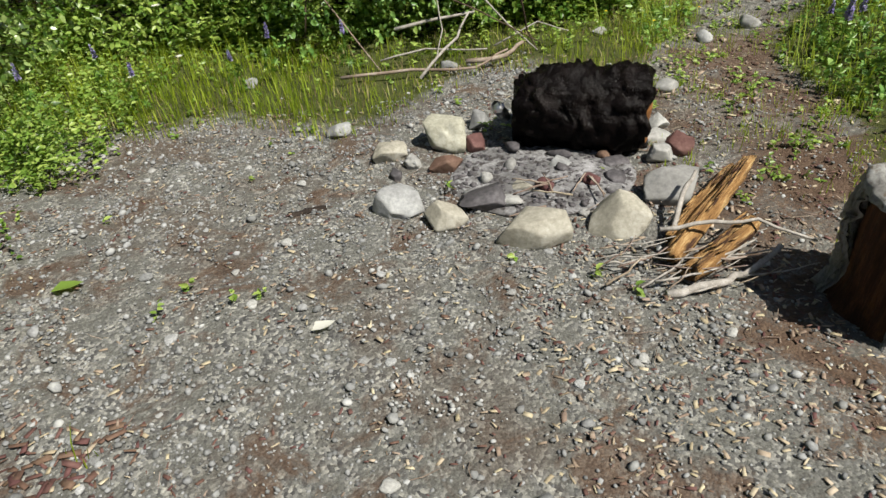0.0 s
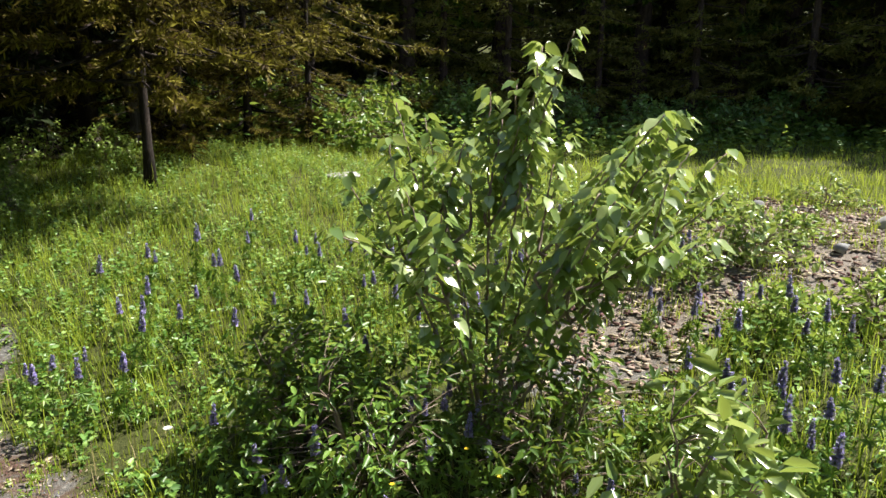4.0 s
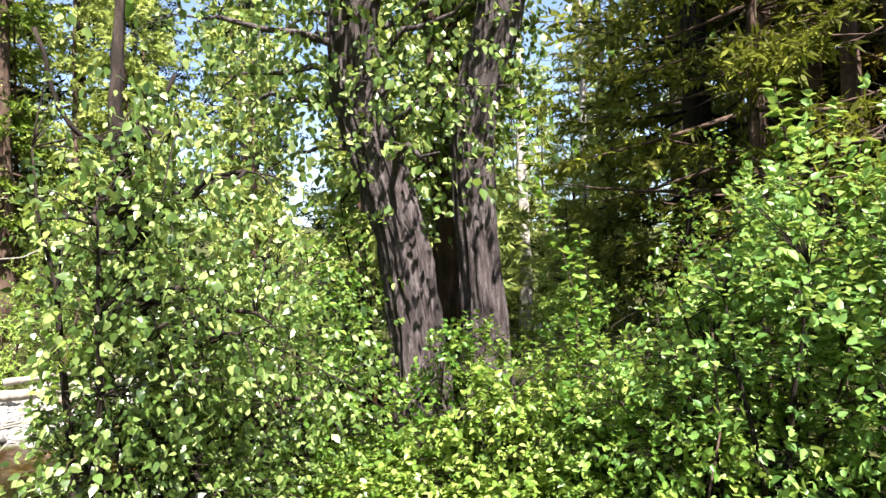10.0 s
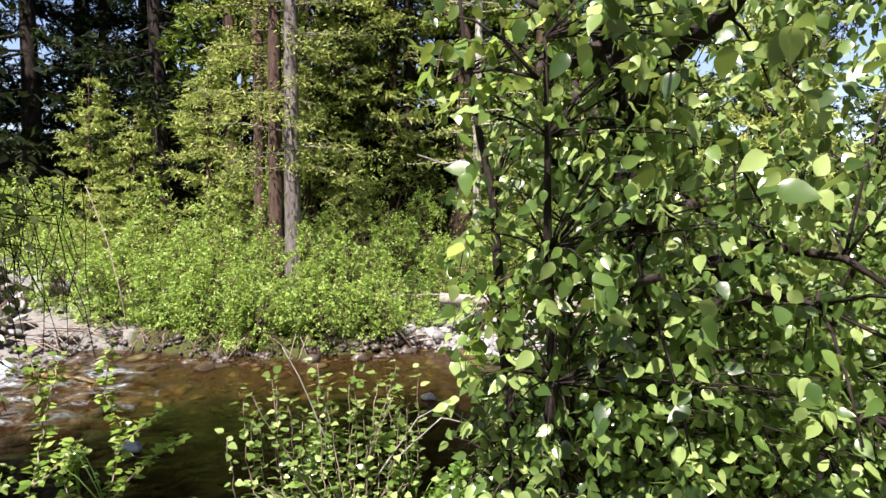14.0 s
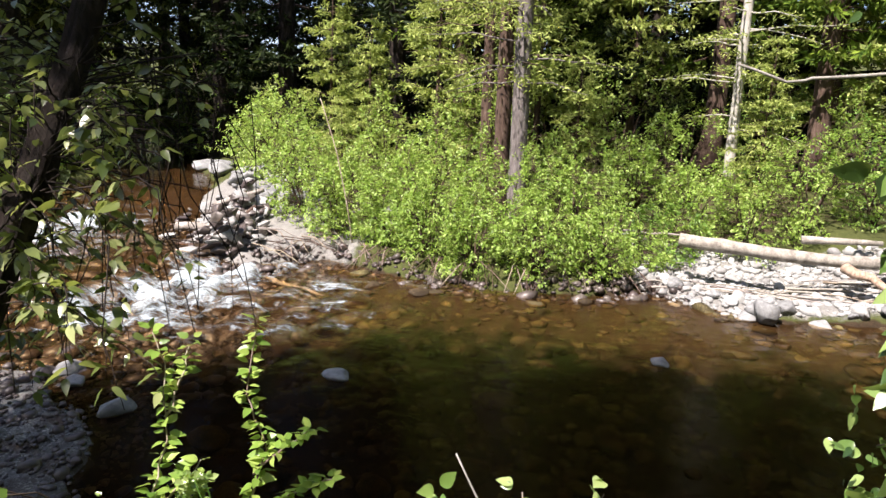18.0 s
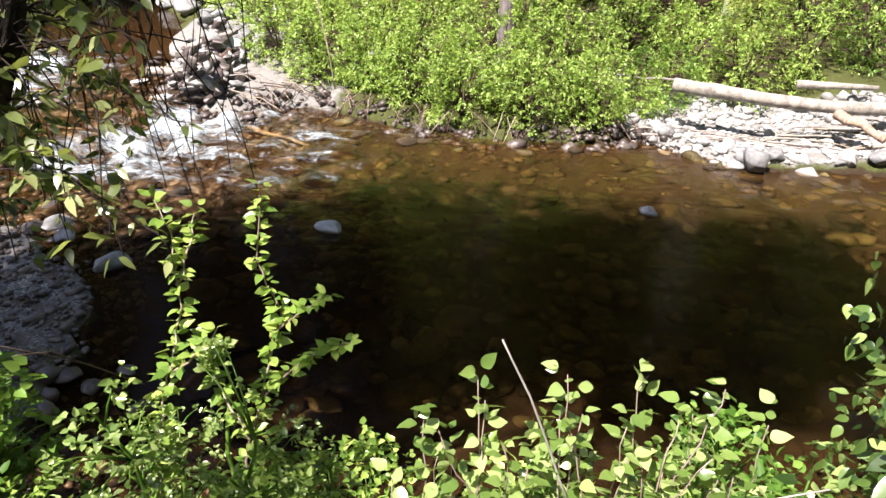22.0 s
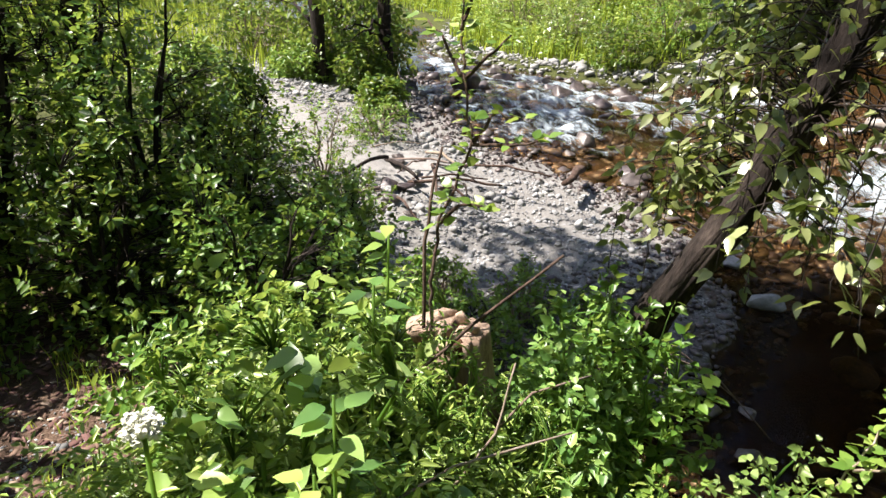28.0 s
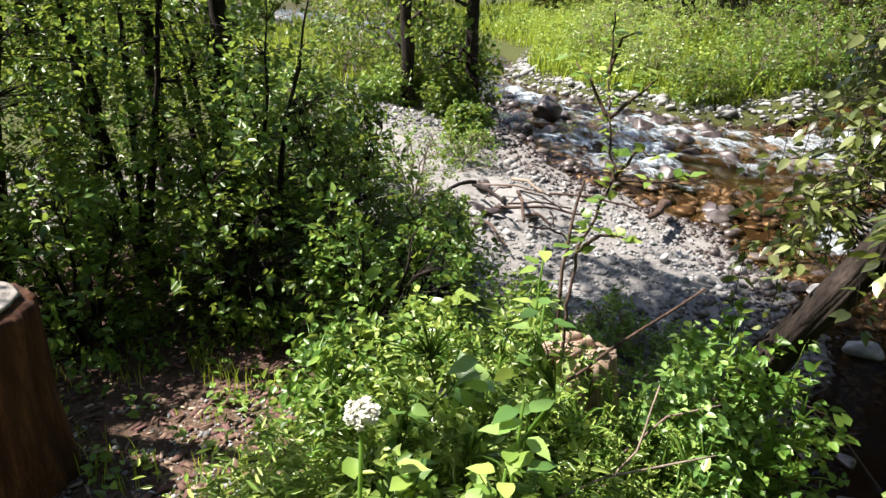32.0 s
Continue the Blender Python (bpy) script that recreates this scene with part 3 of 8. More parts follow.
def open_zone(x, y):
    """The trampled gravelly clearing round the fire."""
    edge = 3.75 + 0.25 * np.sin(x * 1.7) + 0.2 * np.sin(x * 4.1)
    west = -2.3 + 0.3 * np.sin(y * 1.9)
    east = 1.55 + 0.25 * np.clip(y - 1.5, 0, 2) + 0.15 * np.sin(y * 3)
    return step(edge + 0.35, edge - 0.45, y) * step(west - 0.5, west + 0.5, x) * step(east + 0.35, east - 0.25, x) * step(-5, -3.5, y)


gx, gy = axis(-13.2, 8.4, 0.11, 150), axis(-9.5, 9.0, 0.11, 150)
GX, GY = np.meshgrid(gx, gy, indexing="ij")
GZ = land(GX, GY)
i, j = np.meshgrid(np.arange(len(gx) - 1), np.arange(len(gy) - 1), indexing="ij")
nY = len(gy)
quads = np.stack([i * nY + j, (i + 1) * nY + j, (i + 1) * nY + j + 1, i * nY + j + 1], -1).reshape(-1, 4)
ground_mesh = grid_mesh("ground", np.stack([GX, GY, GZ], -1).reshape(-1, 3), quads, [ground_material()], True)
D = off_shore(GX, GY)
clear, trod, stony = open_zone(GX, GY), path_zone(GX, GY), gravel_zone(GX, GY)
under = step(0.08, -0.05, D)
zones = {"bed": under,
         "gravel": np.clip(stony * step(-0.2, -1.1, GY) + stony * (GX < -9), 0, 1) * (1 - under),
         "sand": sand_zone(GX, GY) * (1 - under),
         "turf": np.clip(1 - clear - 0.9 * trod - stony, 0, 1),
         "litter": np.clip(trod * (0.3 + 0.44 * step(3.4, 4.6, GX)), 0, 1),
         "soil": np.clip(0.22 * trod * step(4.2, 3.2, GX) + 0.4 * step(1.0, 1.7, GX) * step(1.9, 2.6, GY) * step(4.6, 3.8, GY) * step(2.9, 2.2, GX) + step(-0.6, -1.6, GX) * step(1.3, 0.4, GY) * step(-3.2, -2.6, GX) * step(-2.5, -1.5, GY) + clear * step(0.2, 1.2, GX) * step(3.0, 2.2, GY) * 0.5, 0, 1)}
for key, w in zones.items():
    ground_mesh.attributes.new(key, "FLOAT", "POINT").data.foreach_set("value", w.astype(np.float32).ravel())
ground = tagged(new("ground", ground_mesh), "gravelly dirt clearing with grass, forest floor and creek bed", "ground", kind="structure")


# ---------------------------------------------------------------- water
def water_material():
    """Clear brown water, with foam in streaks along the current where the riffles break."""
    m, nt, b = fresh("creek_water")
    c = nt.nodes.new("ShaderNodeTexCoord").outputs["Object"]
    foam = nt.nodes.new("ShaderNodeAttribute")
    foam.attribute_name = "foam"
    streak = nt.nodes.new("ShaderNodeMapping")
    streak.inputs["Scale"].default_value, streak.inputs["Rotation"].default_value = (2.5, 1.45, 3), (0, 0, radians(-9))
    nt.links.new(c, streak.inputs[0])
    n1, n2, n3 = noise_node(nt, 1.3, 7, 0.72, streak.outputs[0], 0.7), noise_node(nt, 16, 4, 0.6, c, 0.5), noise_node(nt, 2.0, 4, 0.6, c, 0.8)
    lace = noise_node(nt, 6.5, 5, 0.75, streak.outputs[0], 0.9)
    mixed = math_node(nt, "ADD", math_node(nt, "MULTIPLY", n1.outputs[0], 0.62), math_node(nt, "MULTIPLY", lace.outputs[0], 0.38))
    f = math_node(nt, "ADD", foam.outputs["Fac"], math_node(nt, "MULTIPLY", math_node(nt, "SUBTRACT", mixed, 0.5), 4.2))
    f = ramp_node(nt, f, [(0.4, (0, 0, 0)), (0.72, (0.34, 0.34, 0.34)), (1.0, (0.85, 0.85, 0.85))]).outputs[0]
    f = math_node(nt, "MULTIPLY", f, math_node(nt, "MULTIPLY", foam.outputs["Fac"], 5.0, True), True)
    b.inputs["Base Color"].default_value = (0.41, 0.23, 0.08, 1)
    b.inputs["Transmission Weight"].default_value, b.inputs["IOR"].default_value, b.inputs["Roughness"].default_value = 1.0, 1.18, 0.03
    bp = nt.nodes.new("ShaderNodeBump")
    bp.inputs["Distance"].default_value = 0.04
    nt.links.new(math_node(nt, "ADD", math_node(nt, "MULTIPLY", foam.outputs["Fac"], 0.9), 0.3), bp.inputs["Strength"])
    n4 = noise_node(nt, 2.2, 3, 0.55, streak.outputs[0], 0.6)
    nt.links.new(math_node(nt, "ADD", math_node(nt, "ADD", math_node(nt, "MULTIPLY", n3.outputs[0], 0.8), math_node(nt, "MULTIPLY", n4.outputs[0], 0.75)), math_node(nt, "MULTIPLY", n2.outputs[0], 0.22)), bp.inputs["Height"])
    nt.links.new(bp.outputs[0], b.inputs["Normal"])
    w = nt.nodes.new("ShaderNodeBsdfPrincipled")
    w.inputs["Base Color"].default_value, w.inputs["Roughness"].default_value = (0.45, 0.53, 0.57, 1), 0.5
    nt.links.new(bp.outputs[0], w.inputs["Normal"])
    mx = nt.nodes.new("ShaderNodeMixShader")
    nt.links.new(f, mx.inputs[0])
    nt.links.new(b.outputs[0], mx.inputs[1])
    nt.links.new(w.outputs[0], mx.inputs[2])
    nt.links.new(mx.outputs[0], nt.nodes["Material Output"].inputs[0])
    return m


wx, wy = axis(-14, -3.6, 0.07, 45), axis(-9, 5.5, 0.07, 50)
WX, WY = np.meshgrid(wx, wy, indexing="ij")
WD = off_shore(WX, WY)
rapids = step(-2.3, -4.2, WY) * step(-0.15, -1.0, WD) * step(-14.5, -12.5, WX)
falls = step(1.25, 0.25, np.abs(WY + 1.15 + 0.13 * (WX + 10) - 0.25)) * step(-7.3, -8.6, WX) * step(-11.9, -11.0, WX) * step(0.05, -0.25, WD)
runout = 0.4 * step(2.2, 0.6, np.hypot((WX + 9.2) / 1.2, (WY - 0.0) / 1.1)) * step(0, -0.3, WD)
crest = wave(WX * 0.45, WY, 0.75, 21)
rough_water = np.clip(np.maximum(rapids * (0.7 + 0.3 * wave(WX, WY * 0.6, 2.2, 24)), np.maximum(0.95 * falls, runout)), 0, 1)
WZ = water_level(WX, WY) + (0.004 + 0.07 * rough_water) * crest + 0.03 * rough_water * wave(WX, WY, 0.28, 22) + 0.003 * wave(WX, WY, 0.2, 23)
foam_on = np.clip(rough_water * (0.78 + 0.3 * crest), 0, 1)
keep = WD < 0.35
i, j = np.meshgrid(np.arange(len(wx) - 1), np.arange(len(wy) - 1), indexing="ij")
ok = (keep[:-1, :-1] & keep[1:, :-1] & keep[1:, 1:] & keep[:-1, 1:]).ravel()
nY = len(wy)
quads = np.stack([i * nY + j, (i + 1) * nY + j, (i + 1) * nY + j + 1, i * nY + j + 1], -1).reshape(-1, 4)[ok]
used, back = np.unique(quads, return_inverse=True)
water_mesh = grid_mesh("creek", np.stack([WX, WY, WZ], -1).reshape(-1, 3)[used], back.reshape(-1, 4), [water_material()], True)
water_mesh.attributes.new("foam", "FLOAT", "POINT").data.foreach_set("value", foam_on.ravel()[used].astype(np.float32))
creek = tagged(new("creek", water_mesh), "clear amber creek with white riffles over stones", "water", kind="structure")
creek.visible_shadow = False

# ---------------------------------------------------------------- plants
def shrub(name, label, x, y, spread, height, twigs, leaf, mat, seed, per=7, wide=0.6, low=0.12, lean=(0, 0), bark=None, group="", category="shrub", cut=None, stems=7, gap=0.0, z=None, shell=0.45, fine=False, facing=(0, 0, 1.0), loose=0.65, hang=0.25):
    """A leafy bush: stems that fork from one foot, and twigs set with single leaves. cut drops the twigs where it is true."""
    rng = np.random.default_rng(seed)
    z = level_at(x, y) if z is None else z
    top = base(name, x, y, z - 0.02, label, category, group)
    a, s = rng.uniform(0, 2 * np.pi, twigs), rng.uniform(0, 1, twigs) ** shell
    zz = rng.uniform(low, 1, twigs)
    dome = np.sqrt(np.clip(1 - ((zz - 0.42) / 0.62) ** 2, 0.02, 1))
    lumpy = 1 + 0.28 * np.sin(3 * a + seed) * np.sin(5 * zz + seed) + 0.16 * np.sin(7 * a + 2 * seed)
    rr = spread * dome * s * lumpy
    end = np.stack([rr * np.cos(a) + lean[0] * zz, rr * np.sin(a) + lean[1] * zz, height * zz * (0.9 + 0.18 * np.sin(2 * a + seed))], -1)
    if gap:
        end = end[np.sin(end[:, 0] * 5.1 / spread + seed) + np.sin(end[:, 1] * 4.3 / spread) + np.sin(end[:, 2] * 6.7 / height + seed) < 1.4 - gap]
    if cut is not None:
        w = end + [x, y, z]
        end = end[~cut(w[:, 0], w[:, 1], w[:, 2])]
    wood = Pile()
    feet = []
    for k in range(stems):
        b = 2 * np.pi * (k + rng.uniform(-0.3, 0.3)) / stems
        tip = np.array([spread * 0.5 * np.cos(b) + lean[0] * 0.8, spread * 0.5 * np.sin(b) + lean[1] * 0.8, height * rng.uniform(0.6, 0.92)])
        line = bent((0.03 * np.cos(b), 0.03 * np.sin(b), 0), tip, 7, 0.08 * height, rng, 0.012)
        wood.add(*tube(line, np.linspace(0.006 + 0.008 * height, 0.003, 7), 5))
        feet.append(line)
    feet = np.concatenate(feet)
    step_ = max(1, len(end) // 260)
    for e in end[::step_]:
        d = feet[np.argmin(((feet - e) ** 2).sum(1) + 0.6 * np.clip(feet[:, 2] - e[2] + 0.05, 0, None))]
        wood.add(*tube(bent(d, e, 4, 0.02, rng), [0.0035, 0.0028, 0.002, 0.0012], 3))
    tagged(part("branchwork", wood.mesh("branchwork", bark or TWIG), top), kind="stuff")
    n = len(end)
    out = unit(end - [lean[0] * 0.4, lean[1] * 0.4, height * 0.3]) + 0.5 * rng.standard_normal((n, 3)) + [0, 0, 0.25]
    out = unit(out)
    tw = leaf * per * 0.32
    k = np.tile(np.arange(per), n)
    e, o = np.repeat(end, per, 0), np.repeat(out, per, 0)
    at = e + o * (tw * (k / per - 0.5))[:, None] + rng.standard_normal((n * per, 3)) * leaf * 0.18
    sidew = unit(np.cross(o, rng.standard_normal((n * per, 3))))
    way = unit(o * 0.6 + sidew * 0.9 + np.array([0, 0, -hang]))
    face = unit(np.array(facing) + loose * rng.standard_normal((n * per, 3)))
    L = leaf * rng.uniform(0.55, 1.25, n * per)
    tagged(part("foliage", (fine_leaf_pile if fine else leaf_pile)(Pile(), at, way, face, L, L * wide).mesh("foliage", mat, smooth=fine), top), kind="stuff")
    return top


def conifer_mesh(seed, height, radius, mat, bark, bare=0.12, whorls=26, sprays=11, thick=None, droop=0.22, needle=0.05, dead=0.0, per=14, fat=1.0):
    """Trunk and crown meshes of one conifer with its foot at the origin."""
    rng = np.random.default_rng(seed)
    thick = thick or height * 0.016
    n = 14
    s = np.linspace(0, 1, n)
    line = np.stack([0.012 * height * np.sin(s * 3 + seed) * s, 0.012 * height * np.cos(s * 2 + seed) * s, s * height], -1)
    trunk = Pile().add(*tube(line, thick * (1 - 0.93 * s) + thick * 0.5 * np.exp(-s * 40), 10, rng, 0.04))
    limbs = Pile()
    at, way = [], []
    for k in range(whorls):
        f = bare + (1 - bare) * ((k + rng.uniform(0, 0.7)) / whorls)
        z = f * height
        foot = np.array([np.interp(f, s, line[:, 0]), np.interp(f, s, line[:, 1]), z])
        reach = radius * min(1.0, 1.12 * (1 - f) ** 0.75 + 0.05) * (0.55 + 0.45 * min(1, (f - bare) * 6 + 0.4))
        for _ in range(rng.integers(3, 6)):
            a, r = rng.uniform(0, 2 * np.pi), reach * rng.uniform(0.5, 1.15)
            d = np.array([np.cos(a), np.sin(a), 0])
            tip = foot + d * r + [0, 0, r * (rng.uniform(-0.25, 0.3) - droop + 0.35 * f)]
            b = bent(foot, tip, 5, -0.06 * r * droop * 4, rng)
            limbs.add(*tube(b, np.linspace(0.006 + 0.012 * r, 0.003, 5), 4))
            if rng.uniform() < dead:
                continue
            m = max(3, int(sprays * r / radius + 2))
            u = rng.uniform(0.18, 1.0, m)
            q = np.stack([np.interp(u, np.linspace(0, 1, 5), b[:, c]) for c in range(3)], -1)
            sd = np.cross(d, [0, 0, 1.0])
            sg = rng.choice([-1, 1], m)[:, None]
            w = unit(d * 0.7 + sd * sg * rng.uniform(0.2, 1.1, (m, 1)) + [0, 0, -0.15] + 0.2 * rng.standard_normal((m, 3)))
            at.append(q), way.append(w)
    at, way = np.concatenate(at), np.concatenate(way)
    size = needle * height ** 0.5 * 1.25
    reach_out = needle * height ** 0.5 * 2.9
    n = len(at)
    k = np.tile(np.linspace(0, 1, per), n)[:, None]
    a2, w2 = np.repeat(at, per, 0), np.repeat(way, per, 0)
    foot = a2 + w2 * k * reach_out
    dirs = unit(w2 * 0.75 + rng.standard_normal((n * per, 3)) * 0.55 + [0, 0, -0.12])
    L = (size * rng.uniform(0.5, 1.2, n * per))[:, None]
    side = unit(np.cross(dirs, rng.standard_normal((n * per, 3)) + [0, 0, 1.2])) * L * 0.11 * fat
    v = np.stack([foot, foot + dirs * L * 0.4 + side, foot + dirs * L, foot + dirs * L * 0.4 - side], 1)
    crown = Pile().add(v.reshape(-1, 3), np.arange(n * per)[:, None] * 4 + [0, 1, 2, 3])
    return trunk.mesh("trunk", bark, smooth=True), limbs.mesh("limbs", bark), crown.mesh("crown", mat)


def conifer(name, label, x, y, meshes, turn=0.0, size=1.0, group="forest conifers", z=None, lean=(0.0, 0.0)):
    z = level_at(x, y) if z is None else z
    top = base(name, x, y, z - 0.08, label, "tree", group)
    top.matrix_basis = pose(x, y, z - 0.08, lean[0], lean[1], turn) @ Matrix.Diagonal((size, size, size, 1))
    for key, me in zip(("trunk", "branchwork", "crown"), meshes):
        ob = part(key, me, top)
        if key != "trunk":
            tagged(ob, kind="stuff")
    return top


def bole(line, radii, seed, sides=28, ridges=9, depth=0.16, per_m=14):
    """A big furrowed trunk along a line of points: bark ridges that run up and braid."""
    rng = np.random.default_rng(seed)
    line, radii = np.asarray(line, float), np.asarray(radii, float)
    run = np.r_[0, np.cumsum(np.linalg.norm(np.diff(line, axis=0), axis=1))]
    m = max(8, int(run[-1] * per_m))
    s = np.linspace(0, run[-1], m)
    p = np.stack([np.interp(s, run, line[:, c]) for c in range(3)], -1)
    for c in range(3):
        p[1:-1, c] = (p[:-2, c] + 2 * p[1:-1, c] + p[2:, c]) / 4
    r = np.interp(s, run, radii)
    v, q, t = tube(p, r, sides)
    ang = np.arange(sides) * 2 * np.pi / sides
    o1, o2 = rng.uniform(0, 6, 2)
    knots = max(4, int(run[-1] * 0.85 / radii.max()))
    raw = rng.standard_normal((knots, sides))
    grain = np.stack([np.interp(s + 0.07 * run[-1] / knots * rng.standard_normal(), np.linspace(0, run[-1], knots), raw[:, j]) for j in range(sides)], 1)
    rel = 1 + depth * (0.5 * np.sin(ridges * ang[None] + 0.8 * np.sin(s[:, None] * 5 + o1)) + 0.5 * np.sin((ridges + 4) * ang[None] - 0.7 * np.sin(s[:, None] * 7 + o2)) + 0.6 * grain)
    body = v[:-2].reshape(m, sides, 3)
    body = p[:, None] + (body - p[:, None]) * rel[..., None]
    return Pile().add(np.concatenate([body.reshape(-1, 3), v[-2:]]), q, t)


def leaf_tree(name, label, line, radii, bark, mat, seed, limbs=10, twigs=500, leaf=0.07, reach=1.6, low=0.45, group="", per=6, cut=None, sides=26, clump=0.3, wide=0.72, fine=False, ridge=0.16, ridges=9, facing=(0, 0, 0.5)):
    """A broad-leaved tree: furrowed trunk, limbs, and twigs of leaves round the ends of the limbs."""
    rng = np.random.default_rng(seed)
    line = np.asarray(line, float)
    foot = line[0].copy()
    line = line - foot
    top = base(name, *foot, label, "tree", group)
    part("trunk", bole(line, radii, seed, sides, ridges, ridge, per_m=18 if ridges < 12 else 26).mesh("trunk", bark, smooth=False), top)
    wood, ends = Pile(), []
    hi = line[-1][2]
    for k in range(limbs):
        f = rng.uniform(low, 1.0)
        i = f * (len(line) - 1)
        p = line[int(i)] + (line[min(int(i) + 1, len(line) - 1)] - line[int(i)]) * (i % 1)
        a, r = rng.uniform(0, 2 * np.pi), reach * rng.uniform(0.5, 1.1)
        tip = p + [r * np.cos(a), r * np.sin(a), r * rng.uniform(-0.2, 0.6)]
        if cut is not None and cut(*np.array([tip + foot, (tip + p) / 2 + foot]).T).any():
            continue
        b = bent(p, tip, 7, 0.12 * r, rng, 0.04 * r)
        wood.add(*tube(b, np.linspace(0.02 + 0.014 * r, 0.006, 7), 6))
        ends.append(b[2:])
    ends = np.concatenate(ends)
    tagged(part("branchwork", wood.mesh("branchwork", bark), top), kind="stuff")
    c = ends[rng.integers(0, len(ends), twigs)] + rng.standard_normal((twigs, 3)) * clump * reach * [1, 1, 0.8]
    if cut is not None:
        w = c + foot
        c = c[~cut(w[:, 0], w[:, 1], w[:, 2])]
    n = len(c)
    hang = unit(rng.standard_normal((n, 3)) + [0, 0, -0.5])
    k = np.tile(np.arange(per), n)
    e, o = np.repeat(c, per, 0), np.repeat(hang, per, 0)
    at = e + o * (leaf * 0.55 * k)[:, None] + rng.standard_normal((n * per, 3)) * leaf * 0.3
    way = unit(o * 0.4 + rng.standard_normal((n * per, 3)) * 0.6 + [0, 0, -0.6])
    face = unit(rng.standard_normal((n * per, 3)) + np.array(facing))
    L = leaf * rng.uniform(0.6, 1.2, n * per)
    tagged(part("crown", (fine_leaf_pile if fine else leaf_pile)(Pile(), at, way, face, L, L * wide).mesh("crown", mat, smooth=fine), top), kind="stuff")
    tw = Pile()
    for e in c[:: max(1, n // 150)]:
        d = ends[np.argmin(((ends - e) ** 2).sum(1))]
        tw.add(*tube(bent(d, e, 4, 0.03, rng), [0.005, 0.004, 0.003, 0.002], 3))
    tagged(part("twigwork", tw.mesh("twigwork", bark), top), kind="stuff")
    return top


def thicket(name, label, region, count, leaf, mat, seed, tall=(0.3, 1.0), category="undergrowth", per=6, wide=0.6):
    """Undergrowth nobody could count: leafy sprigs over an area. region gives x, y from uniform numbers."""
    rng = np.random.default_rng(seed)
    x, y, keep = region(rng, count)
    x, y = x[keep], y[keep]
    n = len(x)
    z = land(x, y)
    h = rng.uniform(*tall, n) * (0.6 + 0.4 * np.abs(wave(x, y, 1.4, seed)))
    pile = Pile()
    a = rng.uniform(0, 2 * np.pi, n)
    lean = np.stack([np.cos(a), np.sin(a), 0 * a], -1) * (h * rng.uniform(0.1, 0.5, n))[:, None]
    k = np.tile((np.arange(per) + 0.6) / per, n)
    f = np.repeat(np.stack([x, y, z], -1), per, 0)
    hh, ll = np.repeat(h, per), np.repeat(lean, per, 0)
    at = f + np.array([0, 0, 1.0]) * (hh * k)[:, None] + ll * (k**1.5)[:, None]
    b = rng.uniform(0, 2 * np.pi, n * per)
    way = np.stack([np.cos(b), np.sin(b), rng.uniform(-0.2, 0.6, n * per)], -1)
    L = leaf * rng.uniform(0.6, 1.3, n * per)
    leaf_pile(pile, at, way, unit(np.array([0, 0, 1.0]) + 0.5 * rng.standard_normal((n * per, 3))), L, L * wide)
    return tagged(new(name, pile.mesh(name, mat)), label, category, kind="stuff")


def meadow(name, label, region, count, height, width, mat, seed, lean=0.45):
    rng = np.random.default_rng(seed)
    x, y, keep = region(rng, count)
    x, y = x[keep], y[keep]
    at = np.stack([x, y, land(x, y) - 0.005], -1)
    h = rng.uniform(*height, len(x)) * (0.55 + 0.45 * np.abs(wave(x, y, 0.9, seed + 1)))
    pile = blade_pile(Pile(), at, h, rng.uniform(0.1, lean, len(x)), width, rng)
    return tagged(new(name, pile.mesh(name, mat)), label, "grass", kind="stuff")


def box_region(x0, x1, y0, y1, test=None):
    def pick(rng, n):
        x, y = rng.uniform(x0, x1, n), rng.uniform(y0, y1, n)
        return x, y, (np.ones(n, bool) if test is None else test(x, y, rng.uniform(0, 1, n)))
    return pick


WAY = np.array([(0.0, 0.0), (0.5, -0.3), (0.35, 0.3), (0.1, 1.2), (-0.5, 1.85), (-1.2, 2.3), (-1.8, 2.55), (-2.4, 2.65), (-2.2, 2.3)])


def trail(x, y, z, clear=0.45):
    """True within arm's reach of the line that a walker takes here, at chest height and above."""
    p = np.stack([np.asarray(x, float), np.asarray(y, float)], -1)
    best = np.full(len(p), 9.0)
    for a, b in zip(WAY[:-1], WAY[1:]):
        d = b - a
        s = np.clip(((p - a) @ d) / (d @ d), 0, 1)
        best = np.minimum(best, np.linalg.norm(p - a - s[:, None] * d, axis=1))
    return best < clear


